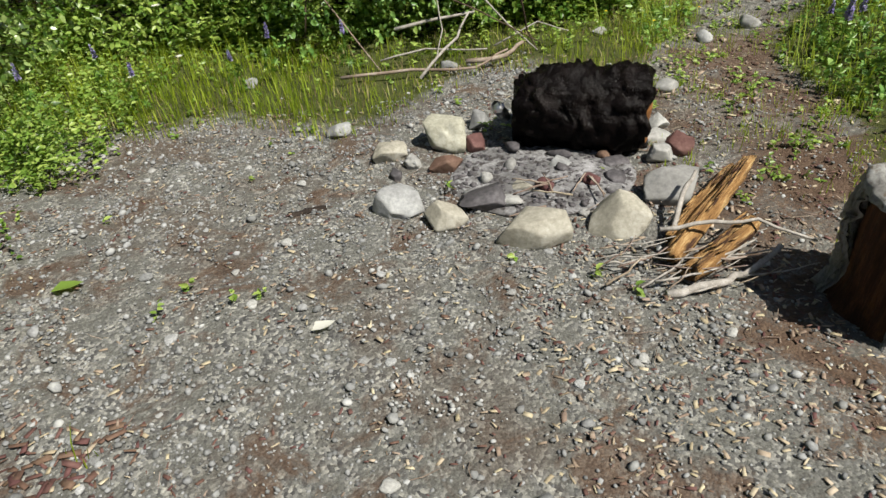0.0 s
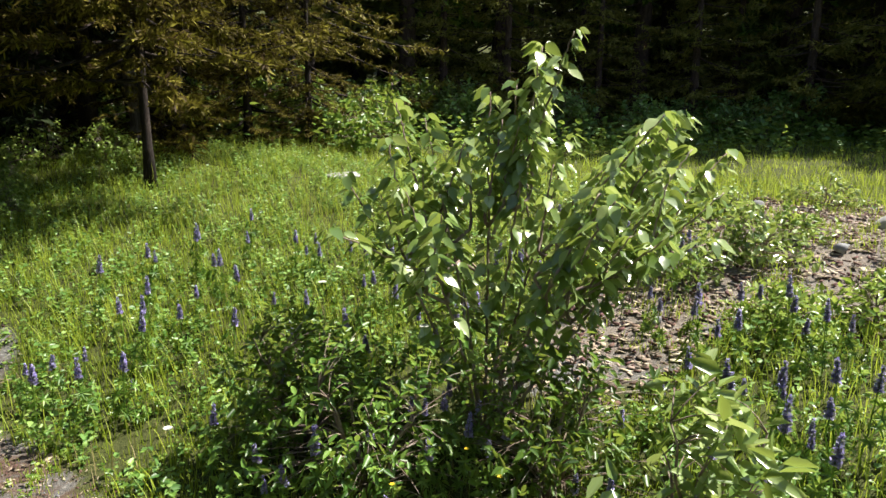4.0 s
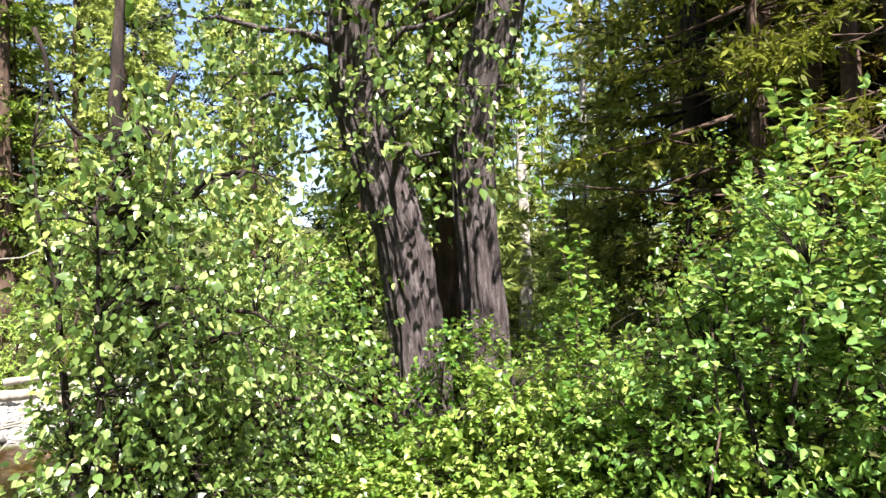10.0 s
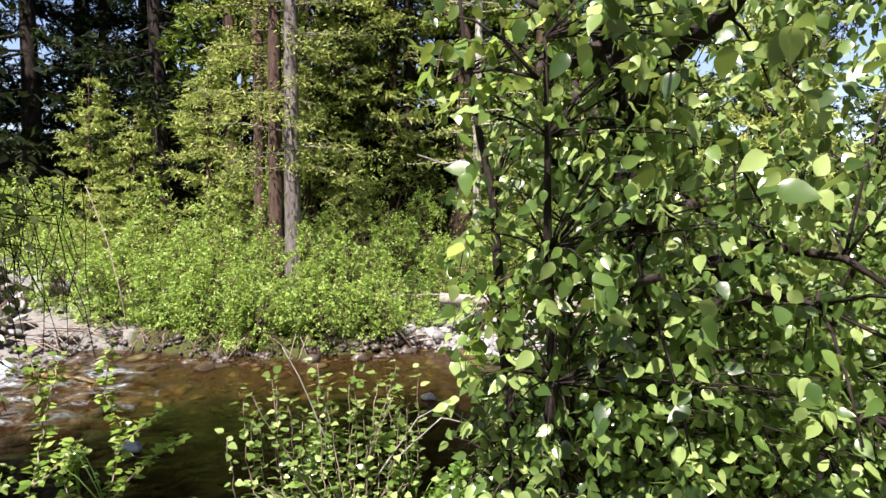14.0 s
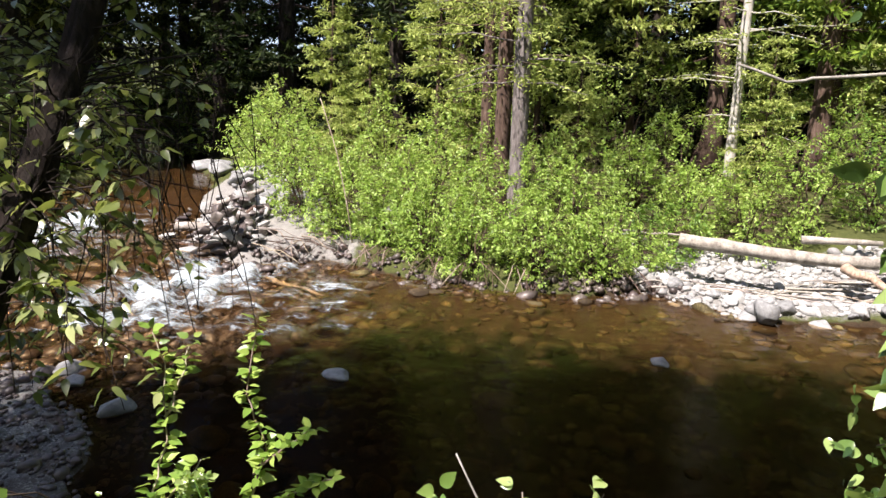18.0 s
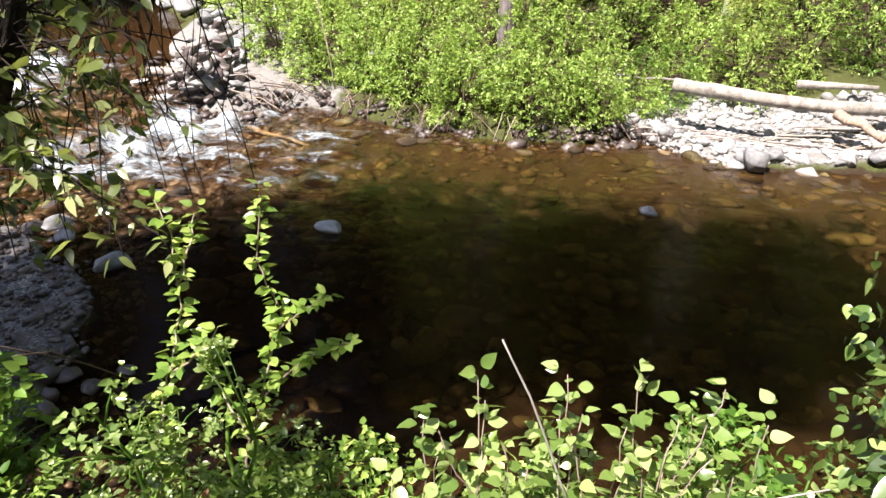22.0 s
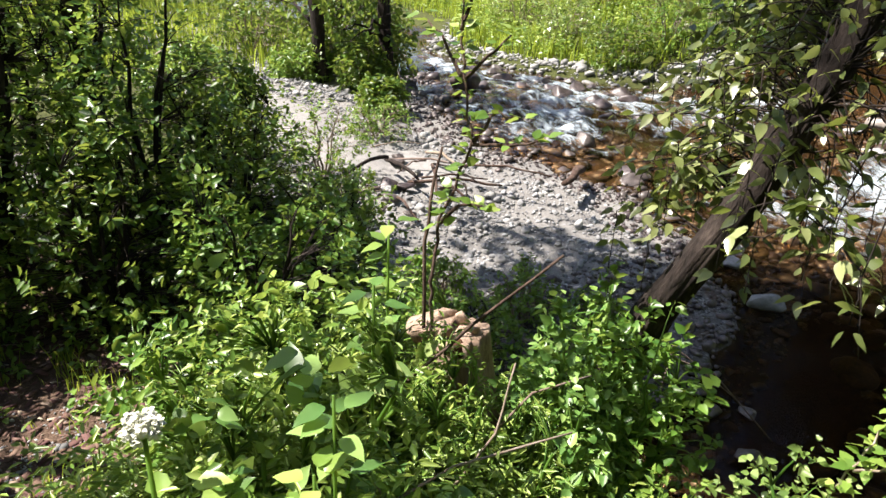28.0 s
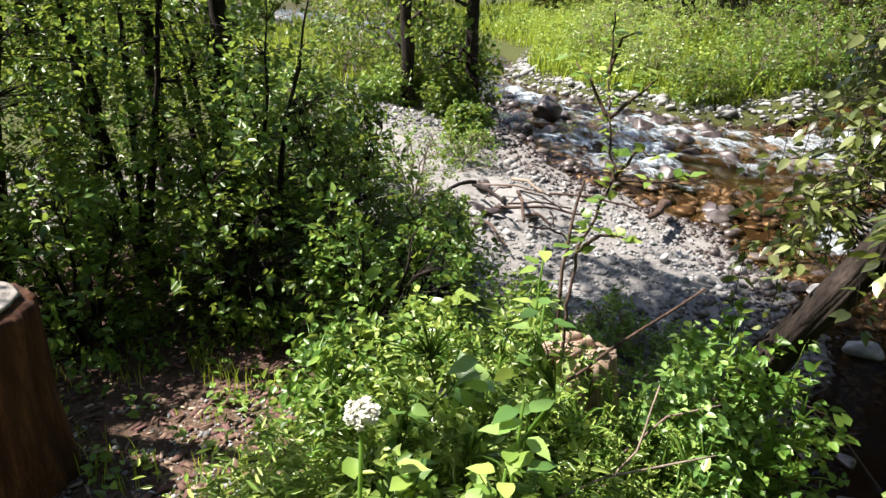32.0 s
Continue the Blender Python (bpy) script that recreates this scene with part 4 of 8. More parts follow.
def sprig(name, label, lines, leaf, mat, seed, every=0.045, thick=0.0045, wide=0.65, bark=None, group="", category="twig", skip=0.15, droop=-0.1, pair=2):
    """Stems along given lines, set with single leaves on short stalks."""
    rng = np.random.default_rng(seed)
    foot = np.asarray(lines[0][0], float)
    top = base(name, *foot, label, category, group)
    at, way = [], []
    for line in lines:
        p = np.asarray(line, float) - foot
        run = np.r_[0, np.cumsum(np.linalg.norm(np.diff(p, axis=0), axis=1))]
        s = np.arange(0, run[-1], 0.03)
        q = np.stack([np.interp(s, run, p[:, c]) for c in range(3)], -1) + rng.standard_normal((len(s), 3)) * 0.003
        part("stem", Pile().add(*tube(q, np.linspace(thick, thick * 0.35, len(q)), 5)).mesh("stem", bark or TWIG), top)
        n = max(3, int((1 - skip) * run[-1] / every))
        u = np.linspace(skip * run[-1], run[-1], n)
        for k in range(n):
            a0 = np.array([np.interp(u[k], run, p[:, c]) for c in range(3)])
            for _ in range(pair):
                a = rng.uniform(0, 6.28)
                w = unit(np.array([math.cos(a), math.sin(a), rng.uniform(-0.1, 0.8)]))
                at.append(a0 + w * leaf * 0.25), way.append(w + [0, 0, droop])
    at, way = np.array(at), np.array(way)
    L = leaf * rng.uniform(0.6, 1.2, len(at))
    face = unit(np.array([0, 0, 1.0]) + 0.45 * rng.standard_normal((len(at), 3)))
    tagged(part("foliage", fine_leaf_pile(Pile(), at, way, face, L, L * wide).mesh("foliage", mat, smooth=True), top), kind="stuff")
    return top


def lupine_meshes(seed, high):
    rng = np.random.default_rng(seed)
    stem = Pile().add(*tube(bent((0, 0, 0), (0.03, 0.01, high), 6, 0.0, rng, 0.004), [0.004, 0.004, 0.0035, 0.003, 0.003, 0.002], 5))
    n = 90
    z = rng.uniform(high * 0.78, high * 1.02, n)
    a = rng.uniform(0, 6.28, n)
    out = np.stack([np.cos(a), np.sin(a), rng.uniform(0.1, 0.9, n)], -1)
    at = np.stack([0.03 * z / high, 0.01 * z / high, z], -1)
    L = 0.023 * (1.15 - 0.7 * (z - high * 0.78) / (high * 0.24))
    bloom = leaf_pile(Pile(), at, out, rng.standard_normal((n, 3)), L, L * 0.8, 0.5, 0.3)
    leaves = Pile()
    for k in range(9):
        b, zz = rng.uniform(0, 6.28), rng.uniform(0.1, 0.62) * high
        d = np.array([math.cos(b), math.sin(b), 0.5])
        c = np.array([0.015, 0.005, zz]) + d * 0.05
        stem.add(*tube([(0.015, 0.005, zz), c], [0.0016, 0.0012], 3))
        f = np.linspace(0, 6.28, 8)[:-1]
        u, w = unit(np.cross(d, [0, 0, 1.0])), None
        w = np.cross(unit(d), u)
        fan = np.cos(f)[:, None] * u + np.sin(f)[:, None] * w * 0.9 + unit(d) * 0.25
        leaf_pile(leaves, np.repeat(c[None], 7, 0), fan, np.repeat(unit(d)[None], 7, 0), 0.045, 0.013, 0.3, 0.1)
    return stem.mesh("stalk", LEAF_SHRUB), bloom.mesh("flower_spike", LUPINE), leaves.mesh("leaf_fan", LEAF_SHRUB)


LUPINES = [lupine_meshes(s, h) for s, h in ((1, 0.42), (2, 0.5), (3, 0.36), (4, 0.46))]


def lupine(x, y, k, size=1.0):
    top = base("lupine", x, y, level_at(x, y) - 0.01, "violet-blue lupine in flower among meadow weeds", "flower", "lupines")
    top.matrix_basis = pose(x, y, level_at(x, y) - 0.01, 0, 0, k * 67) @ Matrix.Diagonal((size, size, size, 1))
    for key, me in zip(("stalk", "flower_spike", "leaf_fan"), LUPINES[k % 4]):
        ob = part(key, me, top)
        if key != "stalk":
            tagged(ob, kind="stuff")

# ---------------------------------------------------------------- the fire place
def stone(name, label, x, y, w, d, h, mat, seed, turn=0.0, group="", level=3, sink=0.22, category="rock", tilt=0.0, lumps=0.34, facets=5, smooth=True, top=None):
    v, f = stone_shape(level, np.random.default_rng(seed), lumps, facets)
    if top is not None:
        v[:, 2] = np.where(v[:, 2] > top, top + 0.06 * (v[:, 2] - top), v[:, 2])
    ob = part(name, grid_mesh(name, v * [w / 2, d / 2, h / 2], f, [mat], smooth))
    ob.matrix_basis = pose(x, y, level_at(x, y) + h * (0.5 - sink), tilt, tilt * 0.6, turn)
    return tagged(ob, label, category, group)


RING = [  # x, y, width, depth, height, material, colour
    (0.37, 2.11, 0.32, 0.23, 0.20, ROCK_TAN, "rounded tan"), (0.73, 2.15, 0.28, 0.24, 0.22, ROCK_TAN, "broad tan"),
    (-0.17, 2.40, 0.25, 0.20, 0.17, ROCK_PALE, "pale greyish"), (0.02, 2.26, 0.18, 0.15, 0.14, ROCK_TAN, "small pinkish tan"),
    (0.20, 2.40, 0.25, 0.17, 0.13, ROCK_DARK, "sooty purple"), (0.06, 3.00, 0.27, 0.22, 0.21, ROCK_TAN, "rounded pale tan"),
    (-0.21, 2.88, 0.22, 0.16, 0.10, ROCK_TAN, "flat brown-edged"), (0.05, 2.73, 0.17, 0.13, 0.10, ROCK_RED, "dark red"),
    (0.20, 2.93, 0.12, 0.12, 0.13, ROCK_RED, "dark red"), (0.25, 3.17, 0.14, 0.14, 0.13, ROCK_PALE, "pale grey"),
    (0.39, 2.48, 0.13, 0.11, 0.10, ROCK_TAN, "small tan"), (0.58, 2.65, 0.17, 0.13, 0.12, ROCK_PALE, "whitish broken"),
    (0.83, 2.66, 0.16, 0.13, 0.09, ROCK_DARK, "sooty grey"), (0.79, 2.51, 0.14, 0.12, 0.09, ROCK_DARK, "sooty grey"),
    (1.00, 2.36, 0.29, 0.24, 0.18, ROCK_GREY, "angular grey"), (1.05, 2.66, 0.14, 0.13, 0.11, ROCK_GREY, "small grey"),
    (1.15, 2.72, 0.15, 0.14, 0.13, ROCK_RED, "reddish"), (1.15, 3.00, 0.15, 0.13, 0.11, ROCK_GREY, "small grey"),
    (1.10, 2.87, 0.17, 0.12, 0.08, ROCK_GREY, "flat grey"), (-0.11, 2.79, 0.09, 0.09, 0.08, ROCK_GREY, "small grey"),
    (-0.19, 2.68, 0.08, 0.08, 0.08, ROCK_DARK, "small sooty"),
]
for k, (x, y, w, d, h, m, tone) in enumerate(RING):
    stone("ring_stone", tone + " stone in the fire ring", x, y, w, d, h, m, 100 + k, 25 * math.sin(k * 2.3), "fire ring stones", level=4, lumps=0.45, facets=11, sink=0.3)
for k, (x, y, w, m, tone) in enumerate([(1.33, 3.42, 0.15, ROCK_GREY, "grey rock lying in short grass"), (-0.50, 3.20, 0.16, ROCK_PALE, "whitish rock at the grass edge"),
                                        (1.82, 4.15, 0.15, ROCK_PALE, "pale rock on the trodden path"), (2.2, 4.35, 0.17, ROCK_GREY, "flat grey rock on the trodden path"),
                                        (0.13, 4.0, 0.14, ROCK_PALE, "pale rock by the dead branches"), (1.2, 4.45, 0.12, ROCK_GREY, "grey rock on the trodden path"),
                                        (-1.15, 4.1, 0.12, ROCK_PALE, "pale rock in the grass")]):
    stone("loose_rock", tone, x, y, w, w * 0.8, w * 0.55, m, 140 + k, 40 * k)

# ash and char inside the ring
rng = np.random.default_rng(8)
v, f = ico(4)
v = v * [0.44, 0.36, 0.035]
v[:, 2] += 0.012 * np.array([noise.noise(Vector((p[0] * 14, p[1] * 14, 3))) for p in v])
ash = part("ash_bed", grid_mesh("ash_bed", v, f, [ASH], True))
ash.matrix_basis = pose(0.48, 2.62, 0.0)
tagged(ash, "bed of pale grey ash and charcoal bits", "ash")
for k in range(9):
    a, r = 2.4 * k, 0.12 + 0.03 * k
    stone("hearth_stone", "sooty stone lying in the ash" if k % 3 else "pale ash-covered stone in the hearth", 0.46 + r * math.cos(a), 2.6 + 0.8 * r * math.sin(a), 0.07 + 0.02 * (k % 4), 0.06 + 0.012 * (k % 3), 0.055, (ROCK_DARK, ROCK_GREY, ROCK_RED)[k % 3], 180 + k, 50 * k, "hearth stones", sink=-0.3, level=2, facets=9)
coal = Pile()
a, r = rng.uniform(0, 6.28, 420), np.sqrt(rng.uniform(0, 1, 420))
cx, cy = 0.48 + 0.42 * r * np.cos(a), 2.62 + 0.33 * r * np.sin(a)
scatter_stones(coal, cx, cy, np.full(420, 0.03) - 0.02 * r, rng.uniform(0.012, 0.045, 420), rng)
tagged(new("charcoal", coal.mesh("charcoal", ROCK_DARK)), "loose charcoal bits on the ash", "charcoal", kind="stuff")


def charred_log():
    top = base("charred_log", 0.73, 2.93, 0.18, "thick charred black log lying behind the fire ring", "log", turn=-15)
    rng = np.random.default_rng(4)
    n, sides = 46, 56
    s = np.linspace(-0.31, 0.31, n)
    ang = np.arange(sides) * 2 * np.pi / sides
    v = []
    for x in s:
        taper = 0.205 - 0.05 * step(-0.16, -0.32, x) - 0.015 * step(0.2, 0.32, x)
        for a in ang:
            q = Vector((x * 7, math.cos(a) * 2.2, math.sin(a) * 2.2))
            blocks = abs(noise.noise(q * 1.7 + Vector((3, 1, 7)))) + 0.5 * abs(noise.noise(q * 4.1))
            r = taper * (1 + 0.22 * noise.noise(q * 0.55) + 0.34 * blocks - 0.12)
            v.append((x + 0.05 * noise.noise(q), r * math.cos(a) * 1.02, r * math.sin(a)))
    v = np.array(v + [(s[0] - 0.02, 0, 0), (s[-1] - 0.03, 0, 0)])
    i, j = np.meshgrid(np.arange(n - 1), np.arange(sides), indexing="ij")
    k = (j + 1) % sides
    q = np.stack([i * sides + j, i * sides + k, (i + 1) * sides + k, (i + 1) * sides + j], -1).reshape(-1, 4)
    jj = np.arange(sides)
    t = np.concatenate([np.stack([(jj + 1) % sides, jj, np.full(sides, n * sides)], -1), np.stack([(n - 1) * sides + jj, (n - 1) * sides + (jj + 1) % sides, np.full(sides, n * sides + 1)], -1)])
    part("burnt_body", grid_mesh("burnt_body", v, [q, t], [CHAR], False), top)
    for k, (y, z, w, h) in enumerate(((-0.10, 0.05, 0.10, 0.2), (0.06, 0.10, 0.07, 0.10), (-0.04, -0.12, 0.09, 0.09))):
        sv, sf = stone_shape(3, np.random.default_rng(60 + k), 0.4, 3)
        part("scorched_patch", grid_mesh("scorched_patch", sv * [0.025, w / 2, h / 2] + [0.305, y, z], sf, [BURNT_EDGE], False), top, "orange-brown scorched wood")
    return top


charred_log()


def crushed_can():
    top = base("crushed_can", 0.35, 3.02, 0.155, "crushed silver drink can lying against the log", "can", turn=35)
    rng = np.random.default_rng(3)
    n, sides = 12, 24
    s, ang = np.linspace(-0.055, 0.055, n), np.arange(sides) * 2 * np.pi / sides
    v = []
    for k, x in enumerate(s):
        edge = 0.86 if k in (0, n - 1) else 1.0
        for a in ang:
            dent = 0.25 * noise.noise(Vector((x * 30, math.cos(a) * 2, math.sin(a) * 2))) + 0.10 * math.sin(x * 130)
            r = 0.036 * edge * (1 + (dent if 0 < k < n - 1 else 0))
            v.append((x, r * math.cos(a), r * math.sin(a) * 0.8))
    v = np.array(v)
    i, j = np.meshgrid(np.arange(n - 1), np.arange(sides), indexing="ij")
    k = (j + 1) % sides
    q = np.stack([i * sides + j, i * sides + k, (i + 1) * sides + k, (i + 1) * sides + j], -1).reshape(-1, 4)
    part("can_wall", grid_mesh("can_wall", v, q, [TIN], True), top).rotation_euler = (0.3, 0.9, 0)
    lid = tube([(0, 0, 0.040), (0, 0, 0.046)], [0.031, 0.029], 24)
    part("can_lid", Pile().add(*lid).mesh("can_lid", TIN), top).rotation_euler = (0.3, 0.9 - 1.57, 0)


crushed_can()


# ---------------------------------------------------------------- stump
def stump():
    top = base("tree_stump", 1.48, 1.50, 0.0, "weathered grey sawn tree stump with peeling bark", "stump")
    sides, n, high = 190, 56, 0.44
    ang = np.arange(sides) * 2 * np.pi / sides
    lobes = 1 + 0.07 * np.sin(3 * ang + 0.6) + 0.05 * np.sin(5 * ang + 2) + 0.03 * np.sin(9 * ang)
    z = np.linspace(-0.03, high, n)
    flare = 1 + 0.16 * np.exp(-np.clip(z, 0, 1) * 14)
    def shell(r0, deep, seed, hi):
        v = []
        for k in range(n):
            for j in range(sides):
                a = ang[j]
                c, s_ = math.cos(a), math.sin(a)
                warp = 0.35 * noise.noise(Vector((c * 3, s_ * 3, z[k] * 5 + seed)))
                crack = min(0.1 + 4.2 * abs(noise.noise(Vector((c * 8.5 + warp, s_ * 8.5, z[k] * 2.2 + seed)))), 0.45 + 4.5 * abs(noise.noise(Vector((c * 18, s_ * 18 + warp, z[k] * 4.5 + seed)))), 0.62 + 5 * abs(noise.noise(Vector((c * 5, s_ * 5 + warp, z[k] * 16 + seed)))))
                flake = noise.noise(Vector((c * 34, s_ * 34, z[k] * 48 + seed)))
                ridge = deep * (1.0 * min(1.0, crack) - 0.8 + 0.16 * flake + 0.5 * noise.noise(Vector((c * 2.5, s_ * 2.5, z[k] * 5))))
                rr = r0 * lobes[j] * flare[k] + ridge
                v.append((rr * math.cos(a), rr * math.sin(a), z[k] * hi))
        i, j = np.meshgrid(np.arange(n - 1), np.arange(sides), indexing="ij")
        k = (j + 1) % sides
        return np.array(v), np.stack([i * sides + j, i * sides + k, (i + 1) * sides + k, (i + 1) * sides + j], -1)
    v, q = shell(0.182, 0.014, 2.0, 1.0)
    part("heartwood", grid_mesh("heartwood", v, q.reshape(-1, 4), [STUMP_RED], False), top, "bare red-brown wood where bark fell off")
    v, q = shell(0.214, 0.052, 5.0, 0.985)
    keep = (ang < radians(142)) | (ang > radians(216))
    outer = q[:, keep].reshape(-1, 4)
    inner = v.copy()
    inner[:, :2] *= 0.93
    m = len(v)
    ends = [j for j in range(sides) if keep[j] and not keep[(j + 1) % sides]] + [j for j in range(sides) if keep[j] and not keep[j - 1]]
    rim = np.array([[i * sides + (j + (0 if not keep[j - 1] else 1)) % sides, (i + 1) * sides + (j + (0 if not keep[j - 1] else 1)) % sides] for j in ends for i in range(n - 1)])
    edge = np.concatenate([rim, rim[:, ::-1] + m], 1)
    jj = np.nonzero(keep)[0]
    lip = np.stack([(n - 1) * sides + jj, (n - 1) * sides + (jj + 1) % sides, m + (n - 1) * sides + (jj + 1) % sides, m + (n - 1) * sides + jj], -1)
    part("bark", grid_mesh("bark", np.concatenate([v, inner]), [outer, outer[:, ::-1] + m, edge, lip], [STUMP_BARK], False), top, "furrowed silver-grey bark")
    rings = 16
    v = [(0, 0, high + 0.008)]
    for k in range(1, rings + 1):
        for j in range(sides):
            a, f = ang[j], k / rings
            r = 0.214 * lobes[j] * f * (1 + 0.02 * math.sin(23 * a) * f)
            x, y = r * math.cos(a), r * math.sin(a)
            back = step(0.5, 0.95, f) * (0.045 * max(0, math.sin(a - 0.1)) ** 2 + 0.03 * max(0, math.cos(a - 0.2)) ** 6)
            v.append((x, y, high + 0.006 + 0.005 * noise.noise(Vector((x * 22, y * 22, 1))) + 0.004 * math.sin(f * 40) * 0.5 + back - 0.016 * step(0.86, 1, f)))
    v = np.array(v + [(p[0], p[1], high - 0.03) for p in v[-sides:]])
    q = [[1 + (k - 1) * sides + j, 1 + (k - 1) * sides + (j + 1) % sides, 1 + k * sides + (j + 1) % sides, 1 + k * sides + j] for k in range(1, rings + 1) for j in range(sides)]
    t = [[0, 1 + j, 1 + (j + 1) % sides] for j in range(sides)]
    part("cut_face", grid_mesh("cut_face", v, [np.array(q)[:, ::-1], t], [STUMP_TOP], False), top, "cracked pale cut face")


stump()
stone("flat_slab", "flat grey stone slab spotted with pale lichen", 1.86, 0.72, 0.9, 0.56, 0.2, ROCK_SLAB, 171, -8, level=5, sink=0.44, category="slab", lumps=0.35, facets=12, top=0.14, tilt=-2)


# ---------------------------------------------------------------- wood round the fire
def stick(name, label, points, thick, mat, seed, group="", category="stick", sides=7, taper=0.6, rough=0.06, wander=0.35):
    rng = np.random.default_rng(seed)
    p = np.asarray(points, float)
    s = np.linspace(0, len(p) - 1, 3 * (len(p) - 1) + 1)
    line = np.stack([np.interp(s, np.arange(len(p)), p[:, c]) for c in range(3)], -1)
    line[1:-1] += rng.standard_normal((len(line) - 2, 3)) * thick * wander
    foot = line[0].copy()
    ob = part(name, Pile().add(*tube(line - foot, np.linspace(thick, thick * taper, len(line)), sides, rng, rough)).mesh(name, mat))
    ob.location = foot
    return tagged(ob, label, category, group)


def split_log(label, a, b, w, h, seed):
    """A split of firewood: a torn wedge with sharp edges and loose splinters, its grain along its length."""
    rng = np.random.default_rng(seed)
    a, b = Vector(a), Vector(b)
    long = (b - a).length
    prof = np.array([(-0.5, -0.35), (-0.1, -0.5), (0.42, -0.42), (0.5, -0.1), (0.12, 0.5), (0.02, 0.3), (-0.18, 0.42), (-0.46, 0.02)]) * [w, h]
    n = 22
    m = len(prof)
    v = []
    drift = np.cumsum(rng.normal(0, 0.05, (n, m, 2)), 0) * [w, h] * 0.5
    for k, s in enumerate(np.linspace(0, 1, n)):
        g = 1 - 0.35 * abs(2 * s - 1) ** 5
        for j, (x, y) in enumerate(prof):
            ragged = rng.uniform(-0.05, 0.05) * long if k in (0, n - 1) else 0
            v.append((x * g + drift[k, j, 0], y * g + drift[k, j, 1], s * long + ragged))
    q = [[i * m + j, i * m + (j + 1) % m, (i + 1) * m + (j + 1) % m, (i + 1) * m + j] for i in range(n - 1) for j in range(m)]
    v += [(0, 0, 0.02), (0, 0, long - 0.02)]
    t = [[(j + 1) % m, j, n * m] for j in range(m)] + [[(n - 1) * m + j, (n - 1) * m + (j + 1) % m, n * m + 1] for j in range(m)]
    pile = Pile().add(v, q, t)
    turn = (b - a).to_track_quat("Z", "Y")
    top = base("split_log", *a, label, "firewood", "kindling pile")
    top.matrix_basis = Matrix.Translation(a) @ turn.to_matrix().to_4x4()
    part("split_wood", pile.mesh("split_wood", SPLIT), top)
    for _ in range(9):
        x, y, s, L = rng.uniform(-0.4, 0.4) * w, rng.uniform(0.25, 0.5) * h, rng.uniform(0, 0.7) * long, rng.uniform(0.1, 0.3) * long
        part("splinter", Pile().add(*tube([(x, y, s), (x + 0.004, y + 0.008, s + L / 2), (x + 0.006, y + 0.02, s + L)], [0.006, 0.005, 0.002], 4)).mesh("splinter", SPLIT), top)
    return top


split_log("long orange-brown split log with dark bark strips", (1.37, 2.46, 0.09), (0.82, 1.83, 0.06), 0.075, 0.07, 1)
split_log("short orange split log beside the ring", (1.19, 2.00, 0.08), (0.86, 1.76, 0.05), 0.085, 0.07, 2)
split_log("dark split log under the others", (1.30, 2.46, 0.05), (0.86, 1.98, 0.04), 0.06, 0.05, 3)
stick("stick", "long bent silver stick beside the fire ring", [(0.75, 1.67, 0.03), (0.93, 1.70, 0.03), (1.06, 1.74, 0.035), (1.20, 1.81, 0.09)], 0.017, GREYWOOD, 5, "kindling pile")
stick("stick", "thin pale stick across the split logs", [(0.80, 1.93, 0.12), (1.0, 1.93, 0.13), (1.16, 1.93, 0.12), (1.36, 1.86, 0.06)], 0.009, GREYWOOD, 6, "kindling pile")
stick("stick", "pale stick leaning on a grey ring stone", [(0.88, 2.0, 0.04), (0.97, 2.16, 0.12), (1.05, 2.26, 0.16)], 0.013, GREYWOOD, 7, "kindling pile")
rng = np.random.default_rng(31)
for k in range(34):
    x, y, a, L = rng.uniform(0.55, 1.05), rng.uniform(1.66, 1.95), rng.uniform(-0.5, 0.6), rng.uniform(0.1, 0.32)
    z = 0.012 + rng.uniform(0, 0.045)
    stick("twig", "thin dry kindling twig by the ring", [(x, y, z), (x + L * 0.5 * math.cos(a), y + L * 0.5 * math.sin(a), z + 0.01), (x + L * math.cos(a + 0.15), y + L * math.sin(a + 0.15), z + rng.uniform(-0.005, 0.03))], rng.uniform(0.0025, 0.006), GREYWOOD if k % 3 else TWIG, 200 + k, "kindling pile", sides=5)
for k in range(9):
    x, y, a = rng.uniform(0.35, 0.7), rng.uniform(2.24, 2.5), rng.uniform(0, 6.28)
    stick("twig", "half-burnt twig on the ash", [(x, y, 0.06), (x + 0.08 * math.cos(a), y + 0.08 * math.sin(a), 0.065), (x + 0.17 * math.cos(a), y + 0.17 * math.sin(a), 0.06)], 0.005, TWIG, 240 + k, "ash twigs", sides=5)
